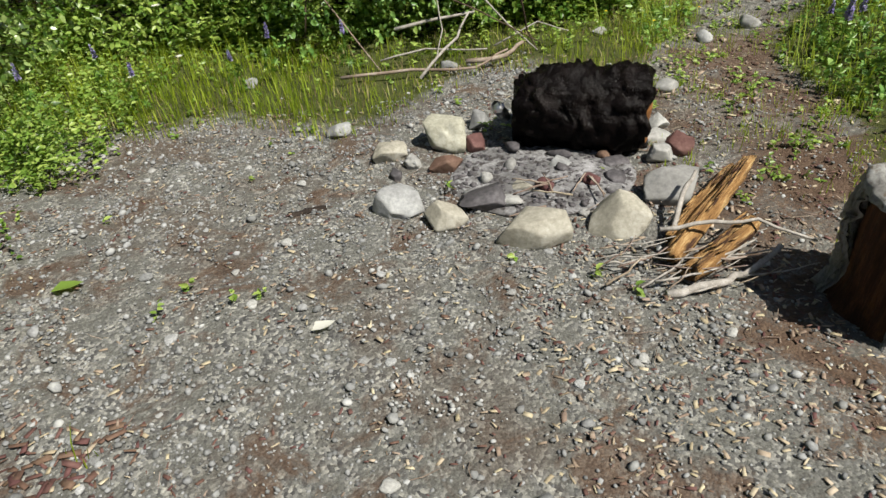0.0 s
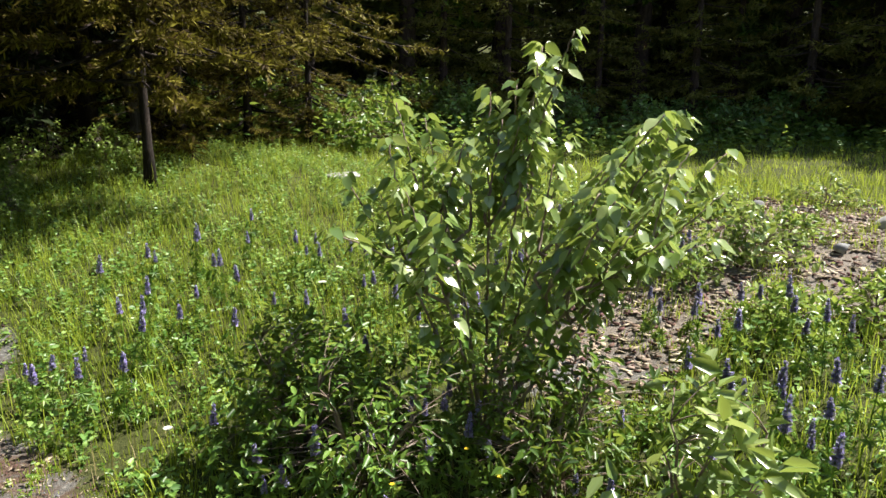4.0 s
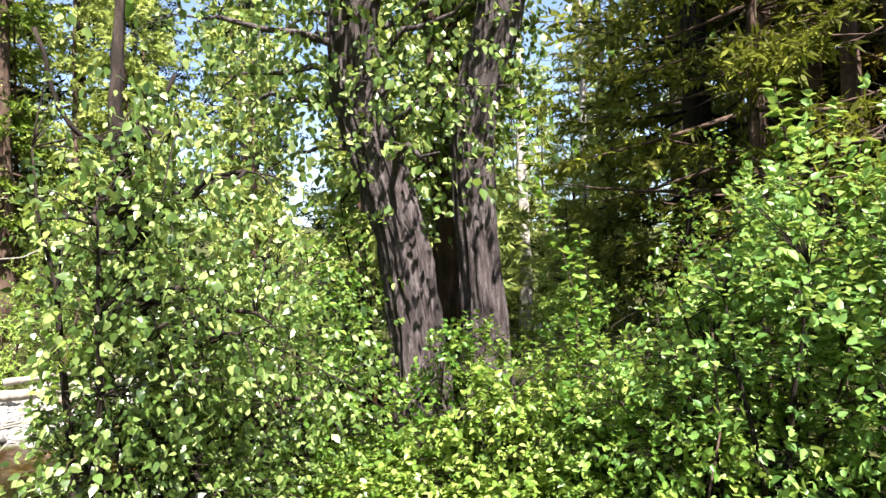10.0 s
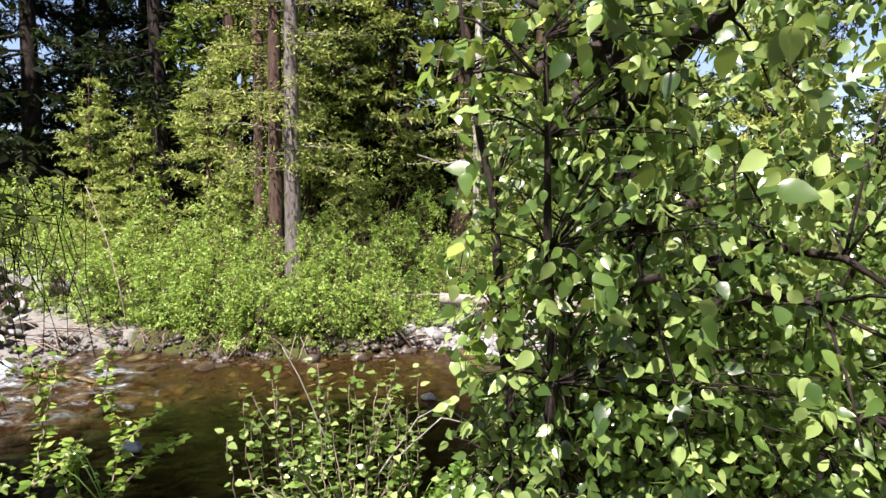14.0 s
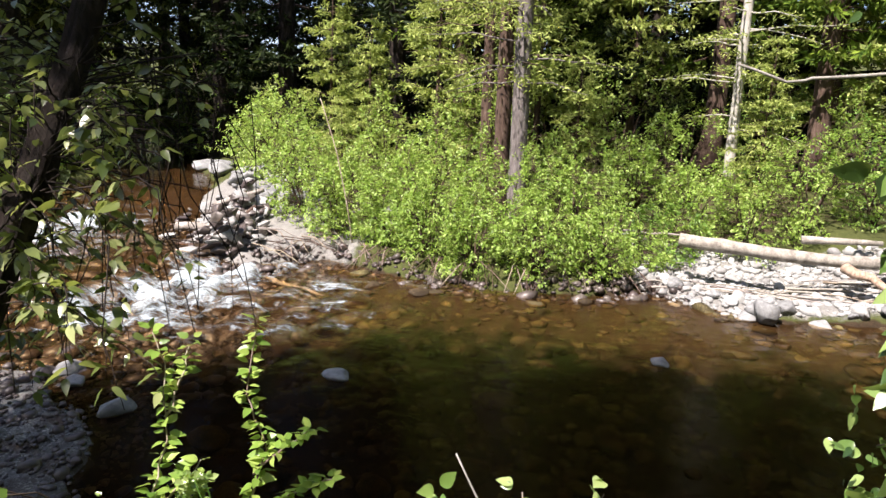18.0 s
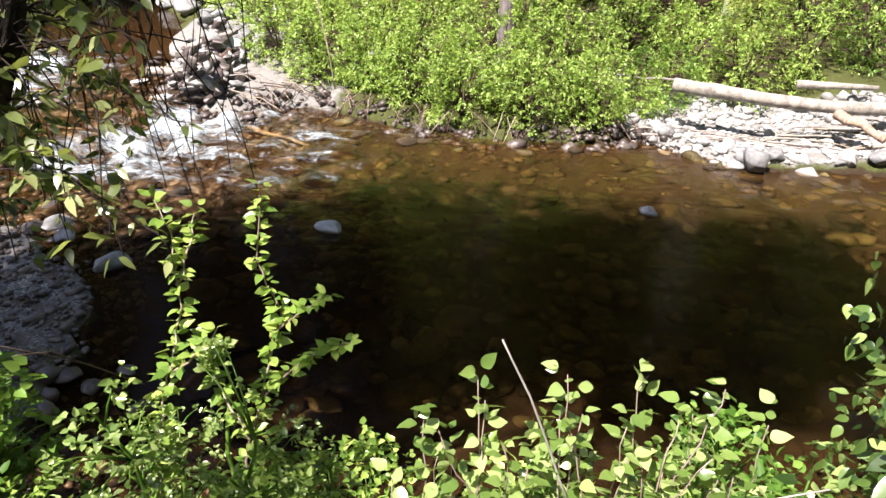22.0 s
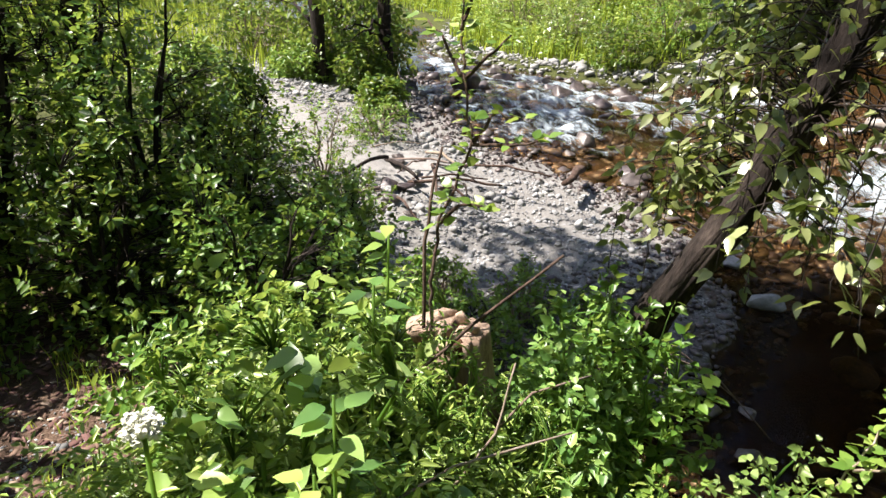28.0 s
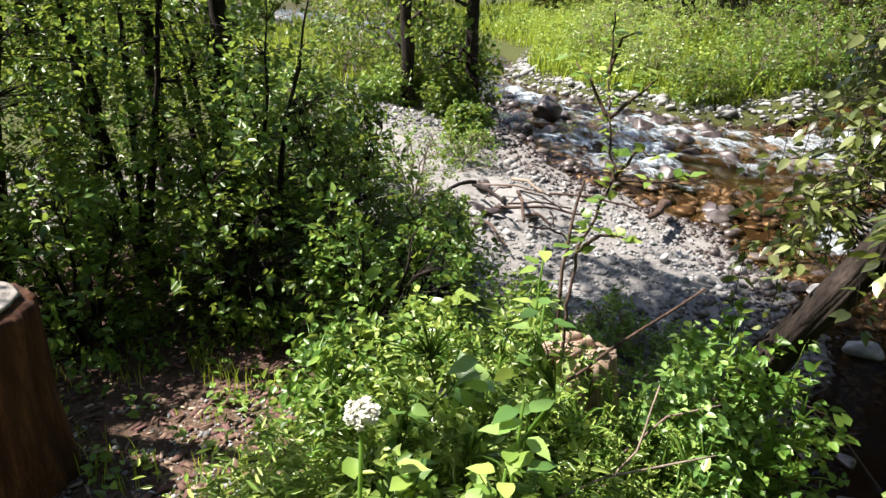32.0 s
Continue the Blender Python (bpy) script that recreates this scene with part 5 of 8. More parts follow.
for k, (pts, r) in enumerate([([(-0.55, 3.98, 0.05), (-0.1, 3.95, 0.07), (0.3, 3.9, 0.07), (0.52, 4.05, 0.12)], 0.016), ([(-0.05, 3.85, 0.05), (0.2, 4.15, 0.2), (0.3, 4.3, 0.3)], 0.014), ([(-0.2, 4.4, 0.2), (0.1, 4.42, 0.24), (0.35, 4.45, 0.26)], 0.018), ([(-0.7, 4.6, 0.45), (-0.45, 4.25, 0.2), (-0.3, 4.05, 0.05)], 0.008),
                              ([(0.35, 4.5, 0.4), (0.55, 4.25, 0.22), (0.72, 4.1, 0.08)], 0.009), ([(0.1, 4.6, 0.4), (0.12, 4.3, 0.2), (0.05, 4.0, 0.06)], 0.007), ([(0.25, 4.0, 0.08), (0.5, 3.98, 0.1), (0.62, 4.05, 0.16)], 0.024), ([(-0.3, 4.15, 0.08), (0.0, 4.2, 0.12), (0.4, 4.15, 0.1)], 0.01), ([(0.45, 4.2, 0.1), (0.75, 4.3, 0.2), (0.95, 4.25, 0.14)], 0.008)]):
    stick("dead_branch", "weathered grey dead branch piled at the grass edge", pts, r * 0.75, GREYWOOD if k % 3 else TWIG, 260 + k, "dead branch pile", "branch")
stick("curved_stick", "dark curved dead stem arching over the slab", [(1.72, 0.95, 0.10), (1.80, 0.88, 0.17), (1.90, 0.66, 0.2), (1.86, 0.46, 0.14), (1.80, 0.33, 0.06)], 0.007, BARK_BROWN, 290)
stick("stick", "short bark strip by the stump", [(1.72, 1.68, 0.05), (1.9, 1.72, 0.07), (2.08, 1.76, 0.08)], 0.014, TWIG, 291)
stick("stick", "thin straight stick on the gravel", [(-0.22, 1.02, 0.012), (0.0, 1.0, 0.016), (0.13, 0.99, 0.014)], 0.005, GREYWOOD, 292)
stick("stick", "dark bark strip on the gravel", [(-0.66, 2.42, 0.015), (-0.58, 2.43, 0.025), (-0.5, 2.46, 0.02)], 0.022, BARK_DARK, 293)


def lone_leaf(label, x, y, size, mat, turn, seed):
    p = leaf_pile(Pile(), [(0, 0, 0.012)], [(1, 0, 0.05)], [(0, 0.2, 1)], [size], [size * 0.75], 0.3, 0.0)
    ob = part("fallen_leaf", p.mesh("fallen_leaf", mat))
    ob.matrix_basis = pose(x, y, level_at(x, y) + 0.004, 0, 0, turn)
    tagged(ob, label, "leaf")


lone_leaf("single green fallen leaf on the gravel", -1.47, 1.93, 0.12, LEAF_BRIGHT, 20, 1)
lone_leaf("single white upturned leaf on the gravel", -0.46, 1.61, 0.085, WHITE, 25, 2)

# grit, chips, needles and litter
rng = np.random.default_rng(11)
n = 60000
x, y = rng.uniform(-2.9, 2.0, n), rng.uniform(-0.2, 4.2, n)
ok = (open_zone(x, y) > rng.uniform(0, 1, n)) & ((x < 0.9) | (rng.uniform(0, 1, n) < 0.35)) & (wave(x, y, 0.9, 33) > rng.uniform(-1.3, 0.5, n))
x, y = x[ok], y[ok]
size = np.clip(rng.lognormal(-4.65, 0.5, len(x)), 0.004, 0.045)
tagged(new("grit", scatter_stones(Pile(), x, y, land(x, y), size, rng, 10, 1).mesh("grit", ROCK_GRIT)), "small grey and pale pebbles strewn on the dirt", "gravel", kind="stuff")
pick = rng.choice(len(x), 110, replace=False)
n = 90
x, y = rng.uniform(-2.4, 1.4, n), rng.uniform(0.4, 3.6, n)
pebble_shapes = [stone_shape(2, np.random.default_rng(900 + k)) for k in range(6)]
pebble_meshes = [grid_mesh("pebble", v * 0.5, f, [ROCK_PALE if k % 2 else ROCK_GREY], True) for k, (v, f) in enumerate(pebble_shapes)]
for k in range(n):
    s = rng.uniform(0.022, 0.05)
    ob = part("pebble", pebble_meshes[k % 6])
    ob.matrix_basis = pose(x[k], y[k], level_at(x[k], y[k]) + s * 0.12, 0, 0, rng.uniform(0, 360)) @ Matrix.Diagonal((s * 1.2, s, s * 0.6, 1))
    tagged(ob, "pale pebble lying on the gravelly dirt", "pebble", "pebbles on the dirt")


def flakes(name, label, region, count, size, mat, seed, thin=0.12, category="litter"):
    rng = np.random.default_rng(seed)
    x, y, keep = region(rng, count)
    x, y = x[keep], y[keep]
    n = len(x)
    a, tilt = rng.uniform(0, 6.28, n), rng.uniform(-0.25, 0.25, n)
    L, W = rng.uniform(*size, n), rng.uniform(0.15, 0.5, n)
    W = L * W
    d = np.stack([np.cos(a), np.sin(a), tilt], -1)
    s = np.stack([-np.sin(a), np.cos(a), rng.uniform(-0.2, 0.2, n)], -1)
    c = np.stack([x, y, land(x, y) + 0.004 + L * np.abs(tilt) * 0.5], -1)
    h = np.array([0, 0, 1.0]) * (L * thin)[:, None]
    skew = rng.uniform(0.5, 1.0, (n, 1))
    low = [c - d * L[:, None] / 2 - s * W[:, None] / 2, c + d * L[:, None] / 2 - s * W[:, None] / 2 * skew, c + d * L[:, None] / 2 * skew + s * W[:, None] / 2, c - d * L[:, None] / 2 + s * W[:, None] / 2]
    v = np.stack(low + [p + h for p in low], 1)
    o = np.arange(n)[:, None] * 8
    q = np.concatenate([o + k for k in ([4, 5, 6, 7], [0, 1, 5, 4], [1, 2, 6, 5], [2, 3, 7, 6], [3, 0, 4, 7])])
    return tagged(new(name, Pile().add(v.reshape(-1, 3), q).mesh(name, mat)), label, category, kind="stuff")


flakes("wood_chips", "pale split wood chips scattered round the stump", box_region(0.2, 1.75, 0.3, 2.2, lambda x, y, r: (r < 0.75) & (np.hypot(x - 1.1, y - 1.2) < 1.0)), 1500, (0.005, 0.036), CHIP, 3, 0.02)
flakes("bark_bits", "brown bark flakes and dead leaf bits on the dirt", box_region(-2.6, 2.2, 0, 4.3, lambda x, y, r: (open_zone(x, y) > 0.2) & (r < 0.35 + 0.5 * (x > 0.3)) & (wave(x, y, 0.8, 61) > -0.5)), 12000, (0.004, 0.028), ROCK_RED, 4, 0.06)
flakes("pale_litter", "pale bark bits and dry needles on the dirt", box_region(-2.6, 2.2, 0, 4.3, lambda x, y, r: (open_zone(x, y) > 0.2) & (r < 0.5 + 0.4 * (x > 0.3))), 9500, (0.004, 0.03), CHIP, 14, 0.05)
flakes("path_litter", "pale dead needles and bark on the trodden path", box_region(1, 9.5, -2.6, 8, lambda x, y, r: path_zone(x, y) > 0.3), 5200, (0.012, 0.06), CHIP, 5, 0.08)
flakes("path_grit", "brown soil crumbs on the trodden path", box_region(1, 9.5, -2.6, 8, lambda x, y, r: path_zone(x, y) > 0.3), 2600, (0.01, 0.04), ROCK_RED, 15, 0.3)
rng = np.random.default_rng(71)
tw = Pile()
for k in range(420):
    x, y, a, L = rng.uniform(-2.4, 1.7), rng.uniform(0.2, 3.9), rng.uniform(0, 6.28), rng.uniform(0.03, 0.14)
    z = level_at(x, y) + 0.004 if k % 6 == 0 else 0.022
    tw.add(*tube([(x, y, z), (x + L / 2 * math.cos(a), y + L / 2 * math.sin(a), z + 0.006), (x + L * math.cos(a + 0.2), y + L * math.sin(a + 0.2), z)], [0.0018, 0.0016, 0.001], 3))
tagged(new("twig_litter", tw.mesh("twig_litter", TWIG)), "short dry twigs strewn on the dirt", "litter", kind="stuff")

# ---------------------------------------------------------------- meadow, saplings and path side
def weedy(x, y):
    return (open_zone(x, y) < 0.35) & (path_zone(x, y) < 0.45) & (off_shore(x, y) > 0.35) & (gravel_zone(x, y) < 0.3)


soil_patch = lambda x, y: (x > -2.35) & (x < -1.0) & (y < 1.15) & (y > -0.75)
near_slab = lambda x, y: np.hypot((x - 1.85) / 0.4, (y - 0.72) / 0.25) < 1
near_stump = lambda x, y: np.hypot(x - 1.48, y - 1.5) < 0.27
meadow("meadow_grass", "long sunlit green meadow grass", box_region(1.2, 10, -3, 9, lambda x, y, r: weedy(x, y) & ~near_slab(x, y) & ~near_stump(x, y) & (r < 0.35 + 0.65 * (x > 2.6)) & (r < 1.25 - 0.09 * x) & (np.hypot((x - 2.8) / 0.75, (y - 1.25) / 0.95) > 1 - 0.3 * r)), 90000, (0.06, 0.36), 0.0055, GRASS, 3, 0.8)
meadow("far_grass", "sunlit grass at the foot of the wood", box_region(8, 22, -9, 14, lambda x, y, r: r < 0.9), 60000, (0.05, 0.2), 0.009, GRASS, 4, 0.9)
meadow("verge_grass", "short sparse grass at the clearing's edge", box_region(-4, 2.2, 2.8, 5.6, lambda x, y, r: (open_zone(x, y) < 0.85) & (path_zone(x, y) < 0.6) & (r < 0.9)), 15000, (0.03, 0.14), 0.005, GRASS, 5)
meadow("verge_straw", "dry pale grass at the clearing edge", box_region(-4, 2.2, 2.6, 5.2, lambda x, y, r: (open_zone(x, y) < 0.9) & (path_zone(x, y) < 0.6) & (wave(x, y, 0.7, 35) > -0.3)), 7000, (0.03, 0.12), 0.005, STRAW, 36, 1.2)
meadow("stump_grass", "short green grass round stump and slab", box_region(1.2, 2.6, 0.0, 2.6, lambda x, y, r: ~near_slab(x, y) & ~near_stump(x, y) & (open_zone(x, y) < 0.85) & (r < 0.85)), 11000, (0.02, 0.09), 0.005, GRASS, 6)
meadow("straw", "dry straw-coloured grass", box_region(1.3, 8, -2.5, 7, lambda x, y, r: weedy(x, y) & ~near_slab(x, y) & (wave(x, y, 1.2, 77) > 0.2)), 9000, (0.06, 0.3), 0.005, STRAW, 7)
meadow("west_grass", "grass on the bank top", box_region(-4.3, -0.6, 2.4, 5.5, lambda x, y, r: (off_shore(x, y) > 0.25) & (open_zone(x, y) < 0.5)), 9000, (0.06, 0.26), 0.006, GRASS, 8)
low_weeds = lambda x, y, r: weedy(x, y) & ~near_slab(x, y) & ~near_stump(x, y) & (wave(x, y, 1.0, 41) > -0.9 + 0.9 * r) & ((x > 2.0) | (y > 3.9)) & (np.hypot(x - 2.75, y - 1.2) > 0.75)
thicket("meadow_weeds", "low bright leafy weeds between the grass", box_region(1.4, 8, -2.5, 8, low_weeds), 6500, 0.03, LEAF_SHRUB, 9, (0.06, 0.3), "weeds", 10)
thicket("meadow_herbs", "fresh green herbs between the grass", box_region(1.4, 8, -2.5, 8, low_weeds), 4200, 0.045, LEAF_BLUE, 10, (0.06, 0.34), "weeds", 8)
thicket("verge_weeds", "small leafy weeds at the clearing's edge", box_region(-3.5, 2.0, 3.3, 4.9, lambda x, y, r: (open_zone(x, y) < 0.5) & (path_zone(x, y) < 0.5) & (r < 0.6) & (y > 4.2)), 900, 0.035, LEAF_BRIGHT, 19, (0.04, 0.22), "weeds", 7)
thicket("clearing_sprouts", "few small green sprouts on bare dirt", box_region(-2.3, 3.4, 1.5, 6.5, lambda x, y, r: (wave(x, y, 0.7, 55) > 0.72) | ((y > 3.2) & (r < 0.4))), 900, 0.03, LEAF_BRIGHT, 29, (0.02, 0.08), "weeds", 6)
thicket("path_sprouts", "green tufts and seedlings on the trodden path", box_region(1.0, 4.6, 2.3, 8, lambda x, y, r: (wave(x, y, 0.55, 57) > 0.0 + 0.8 * r) & (np.maximum(path_zone(x, y), open_zone(x, y) * (x > 1.25)) > 0.2)), 5200, 0.026, LEAF_BRIGHT, 30, (0.02, 0.10), "weeds", 8)
meadow("path_grass", "short thin grass on the trodden path", box_region(1.0, 4.6, 2.2, 8, lambda x, y, r: (wave(x, y, 0.8, 58) > -0.4 + 0.9 * r)), 20000, (0.03, 0.1), 0.004, GRASS, 31)
meadow("slab_straw", "dry straw and dead stems round the slab", box_region(1.4, 3.0, -0.3, 1.6, lambda x, y, r: ~near_slab(x, y) & ~near_stump(x, y) & (r < 0.8)), 3200, (0.03, 0.15), 0.004, STRAW, 32, 1.6)
meadow("mound_grass", "thin green tufts on the bare soil mound", box_region(4.2, 9.4, -2.6, 2.2, lambda x, y, r: (path_zone(x, y) > 0.3) & (wave(x, y, 0.8, 59) > -0.25 + 0.7 * r)), 26000, (0.03, 0.16), 0.006, GRASS, 33, 0.9)
rng = np.random.default_rng(51)
spots = [(rng.uniform(2.1, 4.6), rng.uniform(-0.7, 4.2)) for _ in range(230)]
spots = [(x, y) for x, y in spots if path_zone(x, y) < 0.3 and math.hypot(x - 3.3, y - 0.9) > 0.25][:120]
for k, (x, y) in enumerate(spots):
    lupine(x, y, k, rng.uniform(0.75, 1.15))
for k, (x, y) in enumerate([(1.98, 0.86), (2.12, 0.62), (2.0, 1.05), (2.3, 0.3), (2.45, 0.05)]):
    lupine(x, y, k + 2, 0.62)
for k in range(26):
    lupine(4.75 + 0.5 * math.sin(k * 2.4) + 0.012 * k, 1.0 + 0.62 * math.sin(k * 1.7 + 1), k, 0.8 + 0.05 * (k % 4))
for k, (x, y) in enumerate([(2.44, -0.22), (2.1, 0.02), (2.9, -0.05), (2.3, 0.12), (2.6, 0.1), (2.2, -0.12), (2.75, -0.3)]):
    lupine(x, y, k + 1, 0.78)
for k in range(26):
    x, y, h = (rng.uniform(1.85, 2.25), rng.uniform(0.8, 1.5), 0.28) if k < 8 else (rng.uniform(-3, 4), rng.uniform(4.0, 4.6), 0.16) if k < 16 else (rng.uniform(2.2, 4.5), rng.uniform(0, 3.5), 0.42)
    z = level_at(x, y)
    top = base("buttercup", x, y, z, "small yellow buttercup on a thin stalk", "flower", "buttercups")
    part("stalk", Pile().add(*tube([(0, 0, 0), (0.01, 0.01, h * 0.6), (0.0, 0.02, h)], [0.0018, 0.0015, 0.001], 4)).mesh("stalk", LEAF_SHRUB), top)
    a = np.arange(5) * 1.2566
    part("flower", leaf_pile(Pile(), np.repeat([(0, 0.02, h)], 5, 0), np.stack([np.cos(a), np.sin(a), 0 * a + 0.4], -1), np.repeat([(0, 0, 1.0)], 5, 0), 0.013, 0.012).mesh("flower", YELLOW), top)
for k, (x, y, h) in enumerate([(2.27, 2.26, 0.3), (-1.68, 4.42, 0.12), (-1.9, 4.1, 0.1), (-1.5, 3.83, 0.6), (3.0, 1.9, 0.75), (2.9, 1.2, 0.72)]):
    top = base("oxeye_flower", x, y, level_at(x, y), "white meadow flower on a thin stalk", "flower", "white flowers")
    part("stalk", Pile().add(*tube([(0, 0, 0), (0.01, 0.0, h * 0.6), (0.0, 0.01, h)], [0.002, 0.0016, 0.0012], 4)).mesh("stalk", LEAF_SHRUB), top)
    a = np.arange(12) * 0.5236
    part("flower", leaf_pile(Pile(), np.repeat([(0, 0.01, h)], 12, 0), np.stack([np.cos(a), np.sin(a), 0 * a + 0.35], -1), np.repeat([(0, 0, 1.0)], 12, 0), 0.026, 0.014).mesh("flower", WHITE), top)

# the young willow and the bushes at its foot
rng = np.random.default_rng(14)
foot = np.array([3.15, 1.0, level_at(3.15, 1.0)])
tips = [(3.55, 0.95, 2.2), (4.1, 0.35, 1.88), (3.35, 1.5, 1.85), (3.75, 0.6, 1.7), (3.2, 0.5, 1.55), (3.6, 1.25, 2.0), (3.0, 1.75, 1.55), (3.9, 0.9, 1.75), (3.45, 0.4, 1.35), (3.9, 0.1, 1.5), (3.7, 1.6, 1.6), (2.95, 1.3, 1.4)]
lines = [[foot, foot * 0.55 + np.array(t) * 0.45 + [0, 0, 0.12], t] for t in tips]
for t in list(tips):
    for _ in range(3):
        m = foot * 0.45 + np.array(t) * 0.55 + [0, 0, 0.1]
        lines.append([m, m + rng.uniform(-0.12, 0.12, 3), np.array(t) + rng.uniform(-0.3, 0.3, 3) * [1, 1, 0.7]])
sprig("willow_sapling", "young willow with large shiny light green leaves", lines, 0.10, LEAF_WILLOW, 15, 0.042, 0.010, 0.5, skip=0.35, category="sapling", droop=-0.8, pair=3)
shrub("low_willow", "low dark leafy shrub under the willow sapling", 2.65, 1.35, 0.5, 0.8, 250, 0.055, LEAF_SHRUB, 16, per=7, wide=0.42)
shrub("low_willow", "low dark leafy shrub under the willow sapling", 3.0, 0.6, 0.48, 0.75, 230, 0.055, LEAF_SHADE, 17, per=7, wide=0.42)
shrub("low_willow", "low dark leafy shrub beside the slab", 2.75, 1.85, 0.45, 0.7, 240, 0.06, LEAF_SHADE, 18, per=7, wide=0.42)
shrub("broadleaf_plant", "bright broad-leaved plant in the grass", 2.66, -0.1, 0.34, 0.84, 70, 0.10, LEAF_WILLOW, 19, per=5, wide=0.42, low=0.45, stems=6, category="plant")
shrub("mound_bush", "small green bush with red-brown roots on bare soil", 5.8, 0.1, 0.4, 0.42, 130, 0.06, LEAF_WILLOW, 20, category="bush")
shrub("mound_bush", "small grassy bush on bare soil", 5.0, -0.75, 0.4, 0.36, 110, 0.05, LEAF_BRIGHT, 21, category="bush")
shrub("mound_bush", "small green bush on bare soil", 7.6, -1.7, 0.5, 0.4, 120, 0.05, LEAF_BRIGHT, 22, category="bush")
stone("meadow_rock", "pale flat rock half sunk in meadow grass", 7.1, 5.1, 0.6, 0.4, 0.12, ROCK_GREY, 23)
stone("meadow_rock", "pale rock on the bare soil mound", 7.1, -0.9, 0.4, 0.34, 0.2, ROCK_GREY, 24, sink=0.45)
flakes("mound_litter", "pale dead stalks, bark and needles on the bare bank", box_region(3.6, 9.4, -2.6, 2.0, lambda x, y, r: path_zone(x, y) > 0.2), 9000, (0.015, 0.09), CHIP, 25, 0.05)
flakes("mound_crumbs", "brown bark and clods on the bare bank", box_region(3.6, 9.4, -2.6, 2.0, lambda x, y, r: path_zone(x, y) > 0.2), 6000, (0.015, 0.06), ROCK_RED, 26, 0.2)
for k, (x, y, r, h) in enumerate([(5.3, 0.45, 0.3, 0.3), (6.4, -0.2, 0.28, 0.3), (6.0, -1.2, 0.4, 0.35), (4.7, -0.2, 0.3, 0.3), (7.9, -0.4, 0.4, 0.3), (6.9, 0.5, 0.3, 0.25)]):
    shrub("mound_bush", "low green tuft growing on the bare bank", x, y, r, h, 90, 0.05, LEAF_BRIGHT if k % 2 else LEAF_WILLOW, 1060 + k, category="bush", group="tufts on the bare bank", gap=0.3)
for k, (x, y, w) in enumerate([(6.2, -0.5, 0.14), (6.6, -1.3, 0.12), (5.6, -1.0, 0.1), (4.6, 0.5, 0.1), (7.4, 0.2, 0.16)]):
    stone("meadow_stone", "small pale stone on bare soil", x, y, w, w * 0.8, w * 0.6, ROCK_PALE, 30 + k, 50 * k, "stones on the bare soil")

# ---------------------------------------------------------------- thicket north of the fire
grey_stretch = lambda x, y: np.hypot(x - 2.0, y - 4.4) < 0.2
for k, (x, y, r, h, m, n, lf) in enumerate([
    (-0.55, 5.0, 0.75, 1.75, LEAF_BLUE, 620, 0.055), (0.05, 5.15, 0.8, 2.1, LEAF_BLUE, 760, 0.055), (0.65, 5.05, 0.75, 2.15, LEAF_SHRUB, 760, 0.055), (1.15, 5.35, 0.7, 1.9, LEAF_BLUE, 600, 0.055),
    (-1.05, 5.25, 0.7, 1.4, LEAF_SHRUB, 620, 0.05), (-1.75, 5.3, 0.6, 0.85, LEAF_BRIGHT, 460, 0.05), (-2.3, 5.35, 0.6, 1.05, LEAF_SHRUB, 420, 0.055), (0.3, 5.05, 0.55, 1.1, LEAF_BRIGHT, 430, 0.055),
    (-0.7, 5.1, 0.55, 0.95, LEAF_BRIGHT, 400, 0.055), (0.95, 5.1, 0.5, 1.2, LEAF_BRIGHT, 400, 0.055), (-1.4, 5.25, 0.5, 0.85, LEAF_BRIGHT, 340, 0.06), (-2.1, 5.1, 0.5, 0.8, LEAF_BRIGHT, 300, 0.06),
    (1.75, 5.9, 0.7, 1.7, LEAF_SHRUB, 420, 0.06), (0.4, 6.1, 0.9, 2.4, LEAF_SHADE, 560, 0.055), (-0.65, 6.2, 0.85, 2.0, LEAF_SHADE, 620, 0.05), (1.5, 6.9, 0.8, 2.2, LEAF_SHADE, 380, 0.06), (-1.5, 6.3, 0.7, 1.1, LEAF_SHADE, 420, 0.055),
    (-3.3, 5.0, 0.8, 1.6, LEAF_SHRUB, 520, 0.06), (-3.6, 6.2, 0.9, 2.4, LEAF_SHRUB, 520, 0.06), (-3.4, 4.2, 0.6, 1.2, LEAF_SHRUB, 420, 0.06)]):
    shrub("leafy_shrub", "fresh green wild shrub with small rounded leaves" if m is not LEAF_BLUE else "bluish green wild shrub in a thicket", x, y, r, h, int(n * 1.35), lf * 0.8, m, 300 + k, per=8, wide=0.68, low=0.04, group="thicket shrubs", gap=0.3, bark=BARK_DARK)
rng = np.random.default_rng(19)
for k in range(15):
    x, y = rng.uniform(-1.6, 1.3), rng.uniform(4.7, 5.4)
    z = level_at(x, y)
    h = rng.uniform(1.5, 2.35)
    lines = [[(x, y, z), (x + rng.uniform(-0.1, 0.1), y - 0.05, z + h * 0.55), (x + rng.uniform(-0.25, 0.25), y - rng.uniform(0, 0.3), z + h)]]
    sprig("shrub_shoot", "long upright leafy shoot above the thicket", lines, 0.06, LEAF_BLUE if k % 3 == 0 else LEAF_SHRUB, 330 + k, 0.03, 0.0045, 0.7, bark=BARK_BROWN, skip=0.4, group="thicket shoots", category="shoot", pair=3)
